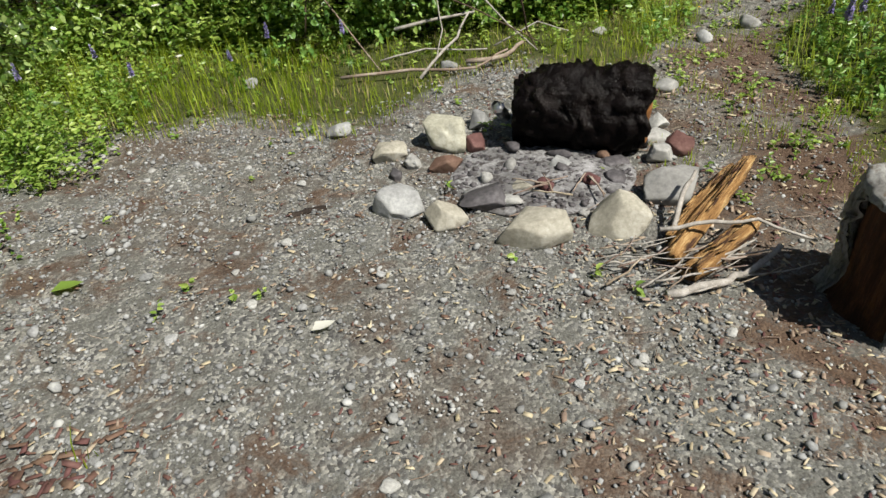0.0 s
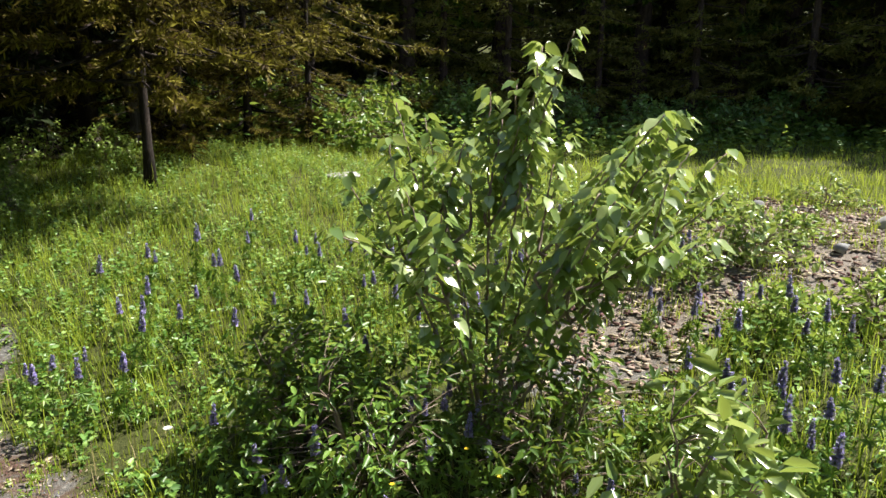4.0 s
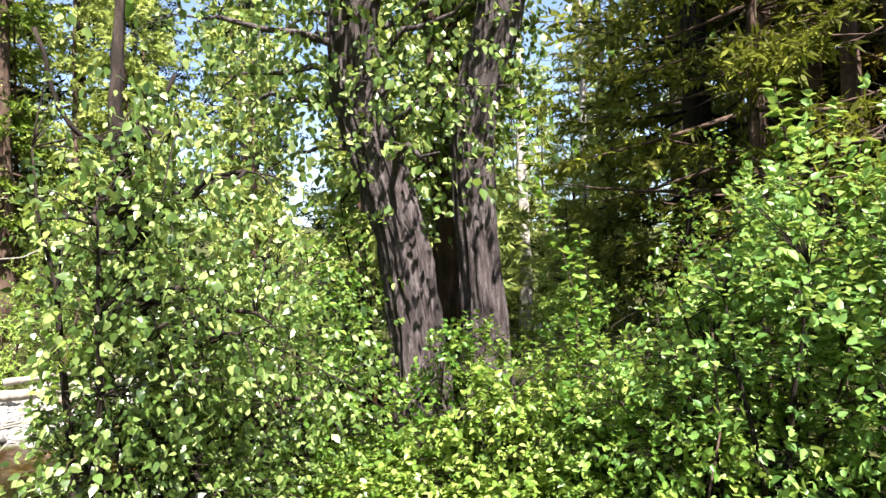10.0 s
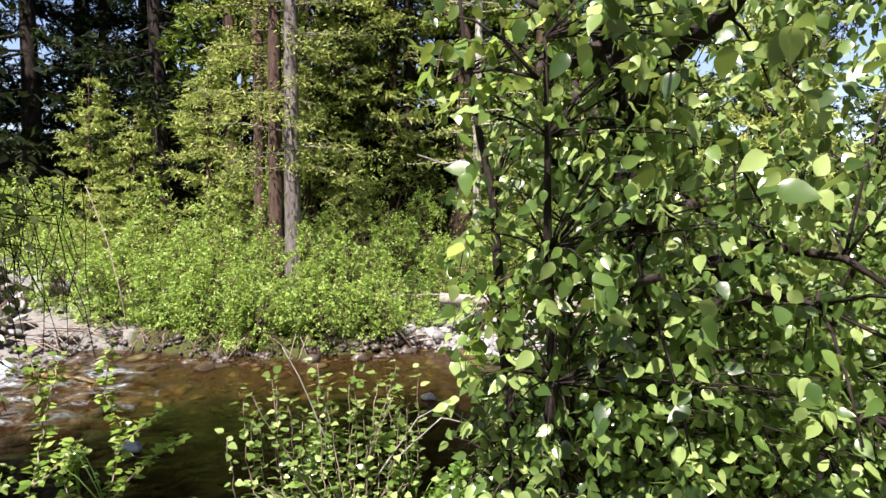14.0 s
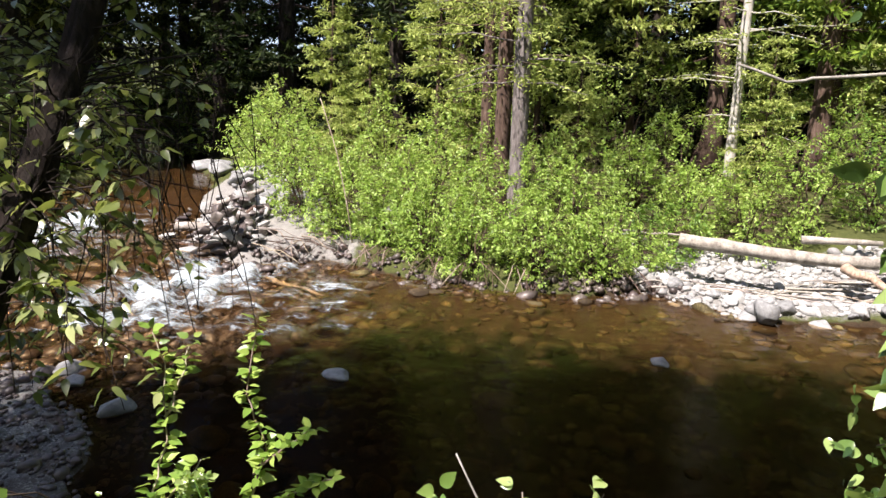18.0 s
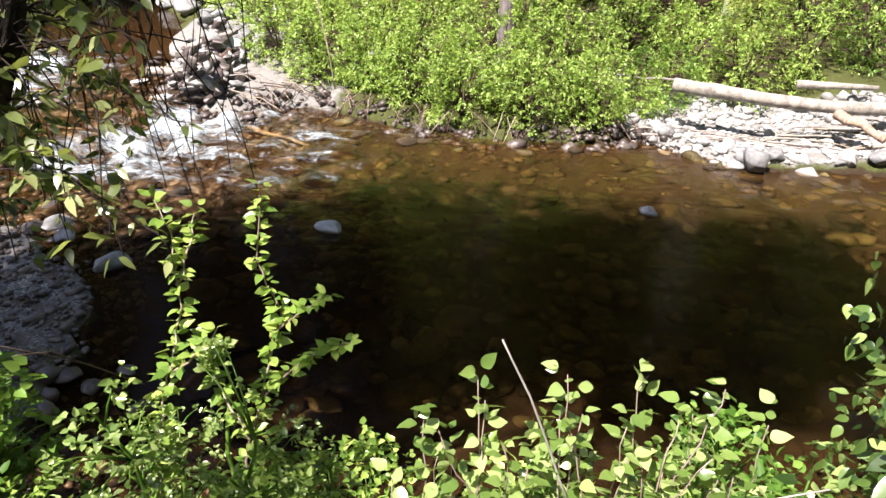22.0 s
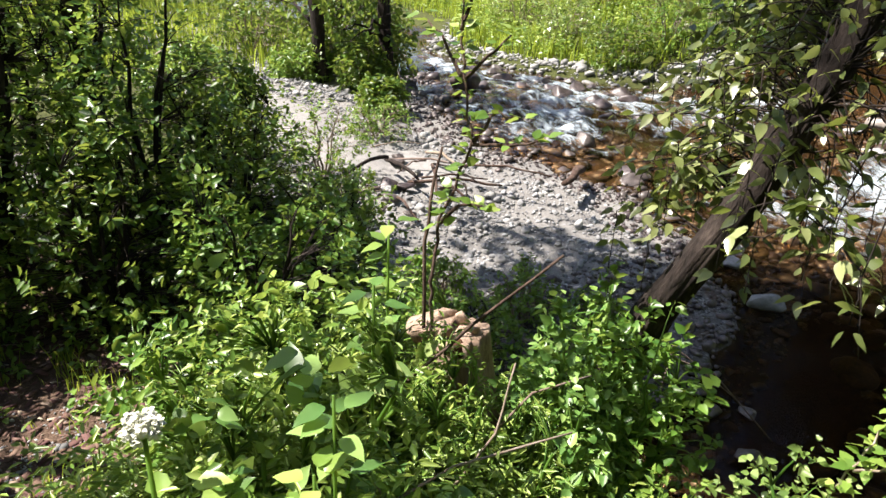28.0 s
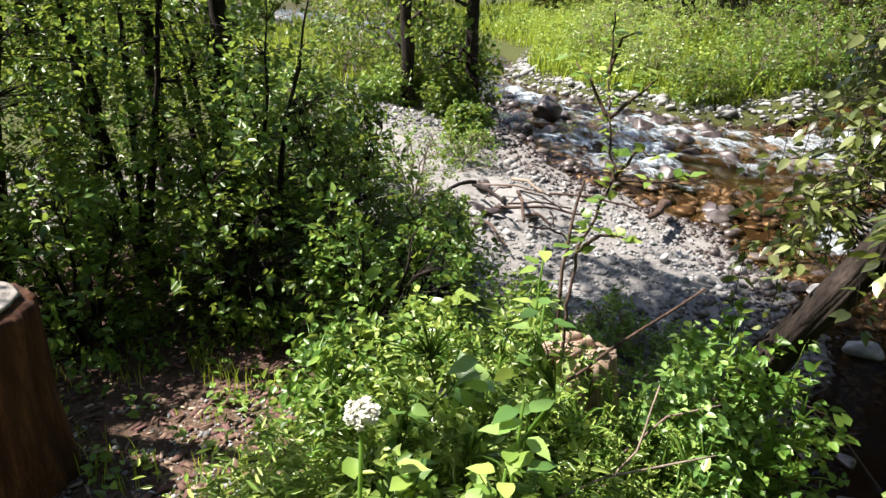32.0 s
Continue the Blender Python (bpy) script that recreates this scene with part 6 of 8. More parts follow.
for k, pts in enumerate([[(-0.15, 4.0, 0.62), (0.35, 4.15, 0.35), (0.75, 4.2, 0.1)], [(0.6, 4.05, 0.45), (0.66, 4.15, 0.2), (0.75, 4.2, 0.02)], [(-0.8, 4.4, 0.2), (-0.7, 4.6, 0.8), (-0.75, 4.8, 1.3)]]):
    stick("dead_branch", "bare grey branch sticking out of the thicket", pts, 0.006, BARK_BROWN, 350 + k, category="branch")
thicket("thicket_floor", "low leafy plants at the foot of the thicket", box_region(-3.6, 1.6, 4.75, 5.3, lambda x, y, r: (path_zone(x, y) < 0.4) & (open_zone(x, y) < 0.2)), 2600, 0.05, LEAF_BRIGHT, 355, (0.12, 0.5), per=9)
for k, (x, y) in enumerate([(-1.75, 3.75), (-2.3, 3.6), (-1.2, 4.0), (-2.0, 4.0), (-2.6, 3.0), (-1.0, 4.1), (-2.5, 2.2), (-0.5, 4.1)]):
    lupine(x, y, k, 0.8)

# fresh herbs where the path enters the wood
for k, (x, y, r, h) in enumerate([(4.3, 8.0, 0.4, 0.5), (3.9, 7.2, 0.35, 0.45), (5.3, 8.9, 0.5, 0.6), (4.7, 8.7, 0.4, 0.5), (3.5, 7.6, 0.4, 0.6), (5.9, 8.3, 0.4, 0.5)]):
    shrub("path_herb", "fresh green herb clump at the wood's edge", x, y, r, h, 170, 0.05, LEAF_BRIGHT, 1930 + k, per=7, group="herbs by the path", category="herb", stems=5, low=0.03)

# big cottonwoods
leaf_tree("cottonwood", "big old cottonwood with deeply furrowed grey bark", [(-2.62, 6.35, 0.1), (-2.64, 6.3, 1.2), (-2.66, 6.22, 2.0), (-2.66, 6.2, 2.5), (-2.54, 6.19, 3.0), (-2.36, 6.18, 3.5), (-2.2, 6.15, 4.4), (-2.2, 6.1, 7.5), (-2.1, 6.2, 11)],
          [0.21, 0.165, 0.155, 0.155, 0.16, 0.155, 0.15, 0.12, 0.05], BARK_COTTON, LEAF_POPLAR, 361, ridge=0.15, ridges=17, limbs=14, twigs=620, leaf=0.075, reach=1.9, low=0.62, sides=72)
leaf_tree("cottonwood", "leaning old cottonwood with furrowed bark and side shoots", [(-2.95, 5.9, 0.1), (-2.98, 5.85, 1.15), (-3.07, 5.78, 1.8), (-3.25, 5.72, 2.4), (-3.38, 5.68, 2.95), (-3.36, 5.62, 3.3), (-3.3, 5.6, 4.2), (-3.3, 5.5, 8), (-3.2, 5.5, 11)],
          [0.23, 0.19, 0.18, 0.19, 0.19, 0.18, 0.16, 0.12, 0.05], BARK_COTTON, LEAF_POPLAR, 362, ridge=0.15, ridges=17, limbs=30, twigs=1300, leaf=0.065, reach=1.2, low=0.28, sides=72, cut=lambda x, y, z: trail(x, y, z, 0.8))
leaf_tree("cottonwood", "dark cottonwood overgrown with leafy shoots", [(-3.2, 6.9, 0.2), (-3.16, 6.7, 2.1), (-3.15, 6.64, 3.0), (-3.16, 6.6, 4.0), (-3.1, 6.7, 9)], [0.17, 0.15, 0.14, 0.14, 0.06], BARK_BROWN, LEAF_SHADE, 363, limbs=18, twigs=700, leaf=0.07, reach=0.8, low=0.25, sides=30)

# poplar bush by the creek path
bush_cut = lambda x, y, z: trail(x, y, z, 0.17) | (y < 2.68 - 0.577 * (x + 2.33)) & (x < -2.1) | (z > 2.0 + 0.18 * np.sin(6 * x + 5 * y)) & (np.sin(21 * x + 3) * np.sin(17 * y) < 0.62)
leaf_tree("young_poplar", "bushy young poplar with large glossy leaves beside the bank", [(-3.0, 3.75, 0.0), (-2.95, 3.6, 1.0), (-2.92, 3.42, 1.9), (-2.9, 3.38, 2.2), (-2.97, 3.45, 2.7), (-3.05, 3.6, 3.6)], [0.05, 0.04, 0.035, 0.03, 0.02, 0.01], BARK_DARK, LEAF_POPLAR, 371, limbs=60, twigs=2000, leaf=0.037, reach=0.82, low=0.06, per=5, facing=(0.35, -0.3, 0.6), cut=bush_cut, sides=18, clump=0.26, wide=0.62, fine=True)
shrub("young_poplar", "bushy young poplar with large glossy leaves", -3.15, 4.25, 0.8, 2.1, 1000, 0.038, LEAF_POPLAR, 372, gap=0.5, per=6, wide=0.56, cut=bush_cut, category="tree", facing=(0.3, -0.3, 0.7), loose=1.5, fine=True, bark=BARK_DARK, hang=1.1)
shrub("young_poplar", "low bushy poplar shoots with glossy leaves", -2.85, 3.42, 0.55, 1.4, 800, 0.037, LEAF_POPLAR, 373, gap=0.6, per=6, wide=0.56, cut=bush_cut, category="tree", low=0.02, facing=(0.3, -0.3, 0.7), loose=1.5, fine=True, bark=BARK_DARK, hang=1.1)
shrub("young_poplar", "leafy poplar shoots with large glossy leaves", -2.74, 3.2, 0.5, 2.2, 520, 0.038, LEAF_POPLAR, 376, per=4, wide=0.56, cut=bush_cut, category="tree", low=0.05, facing=(0.3, -0.2, 0.7), loose=1.5, fine=True, shell=0.35, gap=0.4, stems=3, bark=BARK_DARK, hang=1.1)
rng = np.random.default_rng(377)
for k in range(22):
    x, y, z = rng.uniform(-2.72, -2.42), 0.0, rng.uniform(0.75, 1.95)
    y = 2.74 - 0.577 * (x + 2.33) + rng.uniform(0.0, 0.22)
    lines = [[(-2.86, 3.3, z - 0.1), (x * 0.5 - 1.43, (y + 3.3) / 2, z + 0.06), (x, y, z), (x + 0.02, y - 0.02, z - 0.08)]]
    sprig("poplar_shoot", "outer poplar shoot with large glossy leaves", lines, 0.042, LEAF_POPLAR if k % 3 else LEAF_BRIGHT, 1100 + k, 0.026, 0.003, 0.64, bark=BARK_BROWN, group="poplar shoots", category="shoot", skip=0.3, droop=-0.9, pair=1)
lines = [[(-2.95, 3.35, 1.0), (-2.95, 3.2, 1.08), (-2.93, 3.06, 1.14), (-2.90, 2.98, 1.15)], [(-2.95, 3.35, 1.1), (-3.0, 3.15, 1.35), (-3.0, 3.0, 1.42)], [(-2.95, 3.35, 1.0), (-2.98, 3.12, 1.22), (-2.95, 3.01, 1.26)], [(-2.95, 3.3, 0.9), (-2.93, 3.08, 1.02), (-2.9, 2.98, 1.06)], [(-2.95, 3.3, 1.3), (-3.05, 3.1, 1.5), (-3.04, 3.0, 1.52)]]
sprig("poplar_twig", "hanging poplar twig with large bright leaves", [[(a, b + 0.1, c) for a, b, c in l] for l in lines], 0.062, LEAF_BRIGHT, 374, 0.06, 0.003, 0.72, skip=0.6, droop=-0.5, pair=1)
stick("bare_branch", "thin bare grey branch reaching over the creek", [(-3.2, 3.5, 1.75), (-3.57, 3.34, 1.6), (-3.56, 3.2, 1.585), (-3.55, 3.15, 1.58), (-3.55, 3.06, 1.61)], 0.004, GREYWOOD, 375, category="branch")
for k, pts in enumerate([[(-2.9, 3.45, 2.05), (-2.95, 3.25, 2.09), (-2.98, 3.19, 2.2), (-3.0, 3.1, 2.5)], [(-2.9, 3.4, 2.05), (-2.86, 3.5, 2.14), (-2.8, 3.6, 2.4)], [(-2.9, 3.4, 2.0), (-2.92, 3.3, 1.92), (-2.97, 3.21, 1.98)]]):
    stick("poplar_limb", "dark crooked limb of the young poplar", pts, 0.014, BARK_DARK, 380 + k, category="branch")

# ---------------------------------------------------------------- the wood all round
# Conifers with the shade already in their needle colour.
SHADED_CONIFER = [conifer_mesh(s, 16, 2.4, NEEDLE_SHADE, BARK_DARK, 0.04, 32, 12, fat=1.2, needle=0.045) for s in (21, 22)]
FIR = [conifer_mesh(s, 16, 2.5, NEEDLE_DARK, BARK_DARK, 0.04, 30, 11, fat=1.5) for s in (1, 2, 3)]
PINE = [conifer_mesh(s, 15, 1.8, NEEDLE, BARK_BROWN, 0.18, 24, 10, dead=0.15, fat=1.4) for s in (4, 5)]
LIGHT = [conifer_mesh(s, 14, 1.7, NEEDLE_LIGHT, BARK_BROWN, 0.14, 24, 9, thick=0.12, fat=1.5) for s in (9, 10)]
YOUNG = [conifer_mesh(s, 5, 1.25, NEEDLE_LIGHT, BARK_BROWN, 0.03, 24, 13, fat=1.3) for s in (7, 8)]
RUSTY = conifer_mesh(11, 12, 3.3, NEEDLE_RUST, BARK_DARK, 0.03, 34, 26, thick=0.2, droop=0.3, fat=1.0, dead=0.1, per=20, needle=0.032)
RUSTY_LOW = conifer_mesh(14, 8.0, 2.2, NEEDLE_RUST, BARK_DARK, 0.17, 30, 34, thick=0.06, droop=0.22, fat=1.1, dead=0.12, per=26, needle=0.032)
BOUGHY = conifer_mesh(12, 10, 1.9, NEEDLE_OLIVE, BARK_BROWN, 0.12, 26, 20, thick=0.06, droop=0.1, fat=1.0, dead=0.25, per=18, needle=0.032)
EDGE = [conifer_mesh(s, 9, 1.9, NEEDLE_EDGE, BARK_BROWN, 0.05, 30, 16, fat=1.2, needle=0.04, dead=0.1, per=14) for s in (31, 32)]
HIGH = conifer_mesh(41, 18, 2.9, NEEDLE_SHADE, BARK_DARK, 0.33, 34, 14, thick=0.11, fat=2.2, needle=0.05)
BARE = conifer_mesh(13, 12, 1.1, NEEDLE_RUST, BARK_BROWN, 0.06, 30, 6, thick=0.11, droop=0.35, dead=0.86)
rng = np.random.default_rng(77)
conifer("rusty_pine", "spreading pine with rusty olive needles and dead twigs", 7.2, 9.2, RUSTY, 40, 1.0, "")
conifer("rusty_pine", "pine with rusty olive boughs down to the meadow", 5.4, 6.7, RUSTY_LOW, 200, 1.0, "")
conifer("rusty_pine", "spreading pine with rusty olive needles and dead twigs", 9.8, 8.6, RUSTY, 160, 0.9, "")
conifer("slim_pine", "slim pine with yellow-green boughs and bare twigs", -0.75, 7.6, BOUGHY, 10, 0.95, "slim pines")
conifer("slim_pine", "slim pine with yellow-green boughs and bare twigs", -0.8, 9.9, BOUGHY, 130, 1.0, "slim pines")
for k, (x, y) in enumerate([(0.0, 9.6), (-0.3, 10.4), (0.4, 9.2), (0.75, 10.5), (2.4, 10.5), (3.2, 9.8), (-0.9, 11.5), (1.6, 12)]):
    conifer("bare_pine", "brown pine trunk bristling with dead twigs", x, y, BARE, 50 * k, rng.uniform(0.85, 1.15), "bare pines")
# The grey trunk takes darker cottonwood bark, standing in for part shade.
for k, (x, y, r, m, label) in enumerate([(1.68, 6.75, 0.13, BARK_COTTON, "straight grey trunk rising from the thicket"), (5.6, 9.6, 0.2, BARK_DARK, "trunk beside the path, bark darkened for deep shade"), (1.15, 10.5, 0.09, BARK_PALE, "pale slender trunk in the wood"),
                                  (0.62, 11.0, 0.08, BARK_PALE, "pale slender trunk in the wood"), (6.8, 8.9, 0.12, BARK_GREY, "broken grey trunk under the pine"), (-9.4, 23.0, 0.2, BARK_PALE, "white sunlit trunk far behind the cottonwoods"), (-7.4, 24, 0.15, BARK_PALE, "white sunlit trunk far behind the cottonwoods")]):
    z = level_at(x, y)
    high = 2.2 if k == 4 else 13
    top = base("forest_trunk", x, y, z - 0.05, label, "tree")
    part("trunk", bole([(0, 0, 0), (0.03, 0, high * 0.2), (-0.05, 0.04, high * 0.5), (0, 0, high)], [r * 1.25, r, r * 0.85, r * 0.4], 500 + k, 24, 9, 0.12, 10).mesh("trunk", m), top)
    wood = Pile()
    for _ in range(10 if k != 4 else 4):
        zz, a = rng.uniform(0.2, 1) * high, rng.uniform(0, 6.28)
        wood.add(*tube(bent((0, 0, zz), (0.8 * math.cos(a), 0.8 * math.sin(a), zz + rng.uniform(-0.3, 0.2)), 5, 0.05, rng, 0.03), [0.02, 0.015, 0.012, 0.008, 0.004], 4))
    tagged(part("branchwork", wood.mesh("branchwork", m), top), kind="stuff")
# Added firs: their crowns sit above view and shade the wood behind.
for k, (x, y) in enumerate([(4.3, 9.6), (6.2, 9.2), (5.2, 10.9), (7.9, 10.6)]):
    conifer("crown_shade_fir", "bare-trunked fir with an unseen high crown added for shade", x, y, HIGH, 63 * k, 0.92 + 0.05 * (k % 3), "high firs")
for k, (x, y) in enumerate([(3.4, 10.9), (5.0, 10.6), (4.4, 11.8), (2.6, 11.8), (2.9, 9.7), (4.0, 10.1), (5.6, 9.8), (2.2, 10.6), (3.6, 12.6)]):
    conifer("shaded_conifer", "conifer behind the path, needles darkened for deep shade", x, y, SHADED_CONIFER[k % 2], 80 * k, 0.9)
east = [(18.4, 4.2, 1), (19.8, 0.8, 1), (24.9, -0.7, 1), (24, 1.7, 1), (16.5, 7.4, 1), (21, 3.4, 0), (22.5, 6.5, 0), (20.2, 8.2, 0), (17, 10.5, 0), (13.5, 11.5, 0), (11, 13, 0), (15, 14, 0), (8.5, 13.5, 0), (5.5, 13, 0), (3.5, 14, 0), (0.5, 15, 0), (-1.0, 15.2, 0),
        (19.5, -3.2, 0), (22, -5.5, 0), (17.5, -6.5, 0), (25, -3.5, 0), (26, 4.5, 0), (27, 1.5, 0), (25, 9, 0), (21, 12, 0), (18, 15, 0), (12, 17, 0), (7, 17, 0), (28, -8, 0), (23, -10, 0), (3.9, 12.2, 0), (6.6, 11.4, 0), (9.3, 11.5, 0), (30, 7, 0), (31, 0, 0), (14.5, 9.0, 1), (16.2, 12.2, 0), (19.0, 6.0, 0), (20.5, -1.0, 1), (22.8, 0.3, 0), (28.5, -2, 0), (13, 14.5, 0), (2, 12.8, 0)]
for k, (x, y, kind) in enumerate(east):
    if kind:
        conifer("pine_tree", "slim olive-green pine at the wood's edge", x, y, PINE[k % 2], rng.uniform(0, 360), rng.uniform(0.85, 1.1))
    else:
        # The band behind the path takes the shade-darkened needles.
        conifer("fir_tree", "tall dark fir in the dense wood", x, y, SHADED_CONIFER[k % 2] if 1.5 < x < 9.5 else EDGE[k % 2] if x > 15 and -7 < y < 9 and x < 21.2 else FIR[k % 3], rng.uniform(0, 360), rng.uniform(0.85, 1.2))
for k, (x, y) in enumerate([(16.2, 4.6), (17.4, 2.6), (18.3, 0.2), (17.6, -2.0), (16.8, -4.4), (15.2, 6.6), (19.6, 2.0), (20.5, -3.4), (18.8, -5.6), (14.6, 8.0)]):
    conifer("edge_pine", "olive-brown young pine at the wood edge", x, y, EDGE[k % 2], 47 * k, 0.7 + 0.12 * (k % 4), "edge pines")
for k, (x, y, s) in enumerate([(6.9, 8.0, 0.4), (8.2, 8.0, 0.4), (9.0, 7.4, 0.34)]):
    conifer("rusty_pine", "low rusty pine boughs with dead twigs", x, y, RUSTY, 77 * k, s, "low rusty pines")
north = [(-2.0, 13.2, 0), (-5, 19, 1), (-8.5, 17, 1), (-11, 20, 1), (-4, 23, 0), (-8, 28, 0), (-13, 26, 0), (-2, 19, 0), (2, 21, 0), (-6.5, 12.0, 1)]
for k, (x, y, kind) in enumerate(north):
    if kind:
        conifer("larch", "light green feathery larch in the sun", x, y, LIGHT[k % 2], rng.uniform(0, 360), rng.uniform(0.8, 1.15), "sunlit larches")
    else:
        conifer("fir_tree", "tall dark fir in the dense wood", x, y, FIR[k % 3], rng.uniform(0, 360), rng.uniform(0.85, 1.2))
extra = [(26 + 6 * math.sin(k * 1.9), -12 + k * 1.35) for k in range(22)] + [(-25 - 4 * math.sin(k * 2.3), -14 + k * 1.7) for k in range(14)] + [(-2 + k * 2.3, 27 + 4 * math.sin(k * 1.7)) for k in range(10)]
for k, (x, y) in enumerate(extra):
    conifer("fir_tree", "tall dark fir deep in the wood", x, y, FIR[k % 3] if x > -5 else SHADED_CONIFER[k % 2], rng.uniform(0, 360), rng.uniform(0.85, 1.25))
west = [(-20, 0, 0), (-22, 3, 0), (-21.5, -3.5, 0), (-24, 7, 0), (-19.5, 9.5, 0), (-25, -1, 0), (-28, 3, 0), (-23, 12, 0), (-22, 6, 0), (-26, 10, 0), (-29, -4, 0), (-19, 6.6, 0), (-24.5, -6, 0), (-27, -10, 0), (-23, -13.5, 0), (-31, -1, 0), (-18.6, 12.4, 0), (-30, 7, 0),
        (-19.5, -10.5, 0), (-22.5, -16, 0), (-17.5, -13.5, 0), (-26, -18, 0), (-20, 4.7, 1), (-17.5, 7.6, 1), (-20, 11, 1), (-18.2, 3.2, 1), (-16, 9.2, 1), (-15.2, 11.5, 1), (-18.5, 1.8, 1)]
for k, (x, y, kind) in enumerate(west):
    if kind:
        conifer("pine_tree", "slim pine across the creek", x, y, PINE[k % 2] if k % 3 else LIGHT[k % 2], rng.uniform(0, 360), rng.uniform(0.8, 1.05))
    else:
        conifer("shaded_conifer", "tall conifer across the creek, needles darkened for shade", x, y, SHADED_CONIFER[k % 2], rng.uniform(0, 360), rng.uniform(0.9, 1.2))
for k, (x, y, s) in enumerate([(-15.6, 10.6, 0.75), (-17.2, 12.6, 0.95), (-13.6, 14.2, 0.8), (-12.2, 17.0, 0.9), (-16.4, 16.0, 1.05), (-19.4, 15.0, 1.1), (-10.6, 15.2, 0.6), (-17.0, 9.9, 0.7), (-18.8, 6.0, 0.8), (-17.4, 3.6, 0.75), (-19.2, 2.2, 0.95), (-19.6, 8.4, 1.0), (-11.8, 21.0, 1.0), (-14.6, 21.0, 1.1), (-9.4, 19.4, 0.7), (-21.0, 11.6, 1.1), (-20.6, 5.6, 1.1)]):
    conifer("larch", "light green feathery larch in the sun", x, y, LIGHT[k % 2], 71 * k, s, "sunlit larches")
for k, (x, y) in enumerate([(-20, 20), (-24, 24), (-17, 24), (-28, 28), (-22, 30), (-14, 30), (-26, 19), (-30, 23), (-19, 27)]):
    conifer("shaded_conifer", "tall conifer far down the creek, needles darkened for shade", x, y, SHADED_CONIFER[k % 2], 40 * k, 1.1)
south = [(-20.6, -8.8, 0), (-23.4, -7.4, 0), (-18.2, -9.4, 0), (-20, -24, 0), (-14, -28, 0), (-25, -27, 0), (-8, -30, 0), (-18, -34, 0), (-3, -26, 0), (-30, -20, 0), (-1, -20, 0), (4, -16, 0), (9, -15, 0), (15, -13, 0), (1, -28, 0)]
for k, (x, y, kind) in enumerate(south):
    conifer("fir_tree", "tall dark fir beyond the upstream meadow", x, y, FIR[k % 3], rng.uniform(0, 360), rng.uniform(0.9, 1.25))
for x, y, s in ((-16.8, 1.4, 0.95), (-18, -1.3, 0.85), (-17.6, -0.3, 0.75), (-15.2, -0.4, 0.4), (-14.4, 7.5, 0.6), (-16.2, 4.4, 0.6)):
    conifer("young_conifer", "young light green conifer on the creek island", x, y, YOUNG[int(s * 20) % 2], s * 300, s, "young conifers")

# the sunlit glade behind the cottonwoods
for k, (x, y) in enumerate([(-14.5, 34), (-11, 36), (-18, 37), (-21, 34), (-8.5, 33), (-16, 41), (-25, 38), (-12, 42), (-6, 36), (-9.8, 29.7), (-14.3, 37.2), (-12, 39.1)]):
    conifer("larch", "light green feathery larch far behind the glade", x, y, LIGHT[k % 2], 53 * k, 0.9 + 0.1 * (k % 3), "sunlit larches")
for k, (x, y, r, h) in enumerate([(-4.3, 13.6, 0.9, 1.7), (-5.6, 15.8, 1.1, 1.6), (-3.7, 12.2, 0.6, 1.2), (-7.0, 14.5, 1.0, 1.3)]):
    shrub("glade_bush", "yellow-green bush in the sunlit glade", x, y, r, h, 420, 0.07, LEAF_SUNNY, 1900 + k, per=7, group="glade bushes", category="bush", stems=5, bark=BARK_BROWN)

for k, (x, y, s) in enumerate([(-5.9, 17.6, 0.95), (-8.7, 19.6, 1.1), (-7.3, 25.5, 1.3), (-10.6, 24.0, 1.2), (-6.6, 21.5, 1.2)]):
    conifer("young_conifer", "young light green conifer in the sunlit glade", x, y, YOUNG[k % 2], 61 * k, s, "young conifers")

# undergrowth at the foot of the wood
for k in range(30):
    x, y = [(9.3 + 0.9 * math.sin(k * 1.7), 6.4 + k * 0.22), (12.5 + k * 0.2, 8.5 - 0.3 * k + math.sin(k)), (4.6 + 0.3 * k, 8.6 + 0.8 * math.sin(k * 2.1))][k % 3]
    if math.hypot(x - 4.6, y - 7.8) < 0.8 or (5.2 < x < 9.4 and 6.8 < y < 9.2):
        continue
    shrub("edge_bush", "leafy bush at the foot of the wood", x, y, 0.8, 0.9 + 0.4 * math.sin(k * 3.3) ** 2, 150, 0.11, (LEAF_SHRUB, LEAF_BLUE, LEAF_SHADE)[k % 3], 600 + k, per=6, group="wood edge bushes", category="bush", stems=4)
thicket("wood_floor", "leafy undergrowth along the wood's edge", box_region(5, 24, -8, 15, lambda x, y, r: (x + 0.8 * y > 13.5) & (r < 0.8)), 5200, 0.13, LEAF_SHRUB, 640, (0.2, 0.9), per=6)

# ---------------------------------------------------------------- creek: stones, log jam, gravel bars
rng = np.random.default_rng(201)
def stones_where(name, label, n, xr, yr, test, size, mat, seed, level=1, squash=(0.45, 0.8), sink=0.3, category="gravel"):
    rng = np.random.default_rng(seed)
    x, y = rng.uniform(*xr, n), rng.uniform(*yr, n)
    ok = test(x, y, off_shore(x, y))
    x, y = x[ok], y[ok]
    s = np.clip(rng.lognormal(math.log(size[0]), size[1], len(x)), size[0] * 0.4, size[2])
    return tagged(new(name, scatter_stones(Pile(), x, y, land(x, y), s, rng, 10, level, squash, sink).mesh(name, mat)), label, category, kind="stuff")


near_bar = lambda x, y: (gravel_zone(x, y) > 0.5) & (x > -9.2)
far_bar = lambda x, y: (gravel_zone(x, y) > 0.4) & (x < -9)
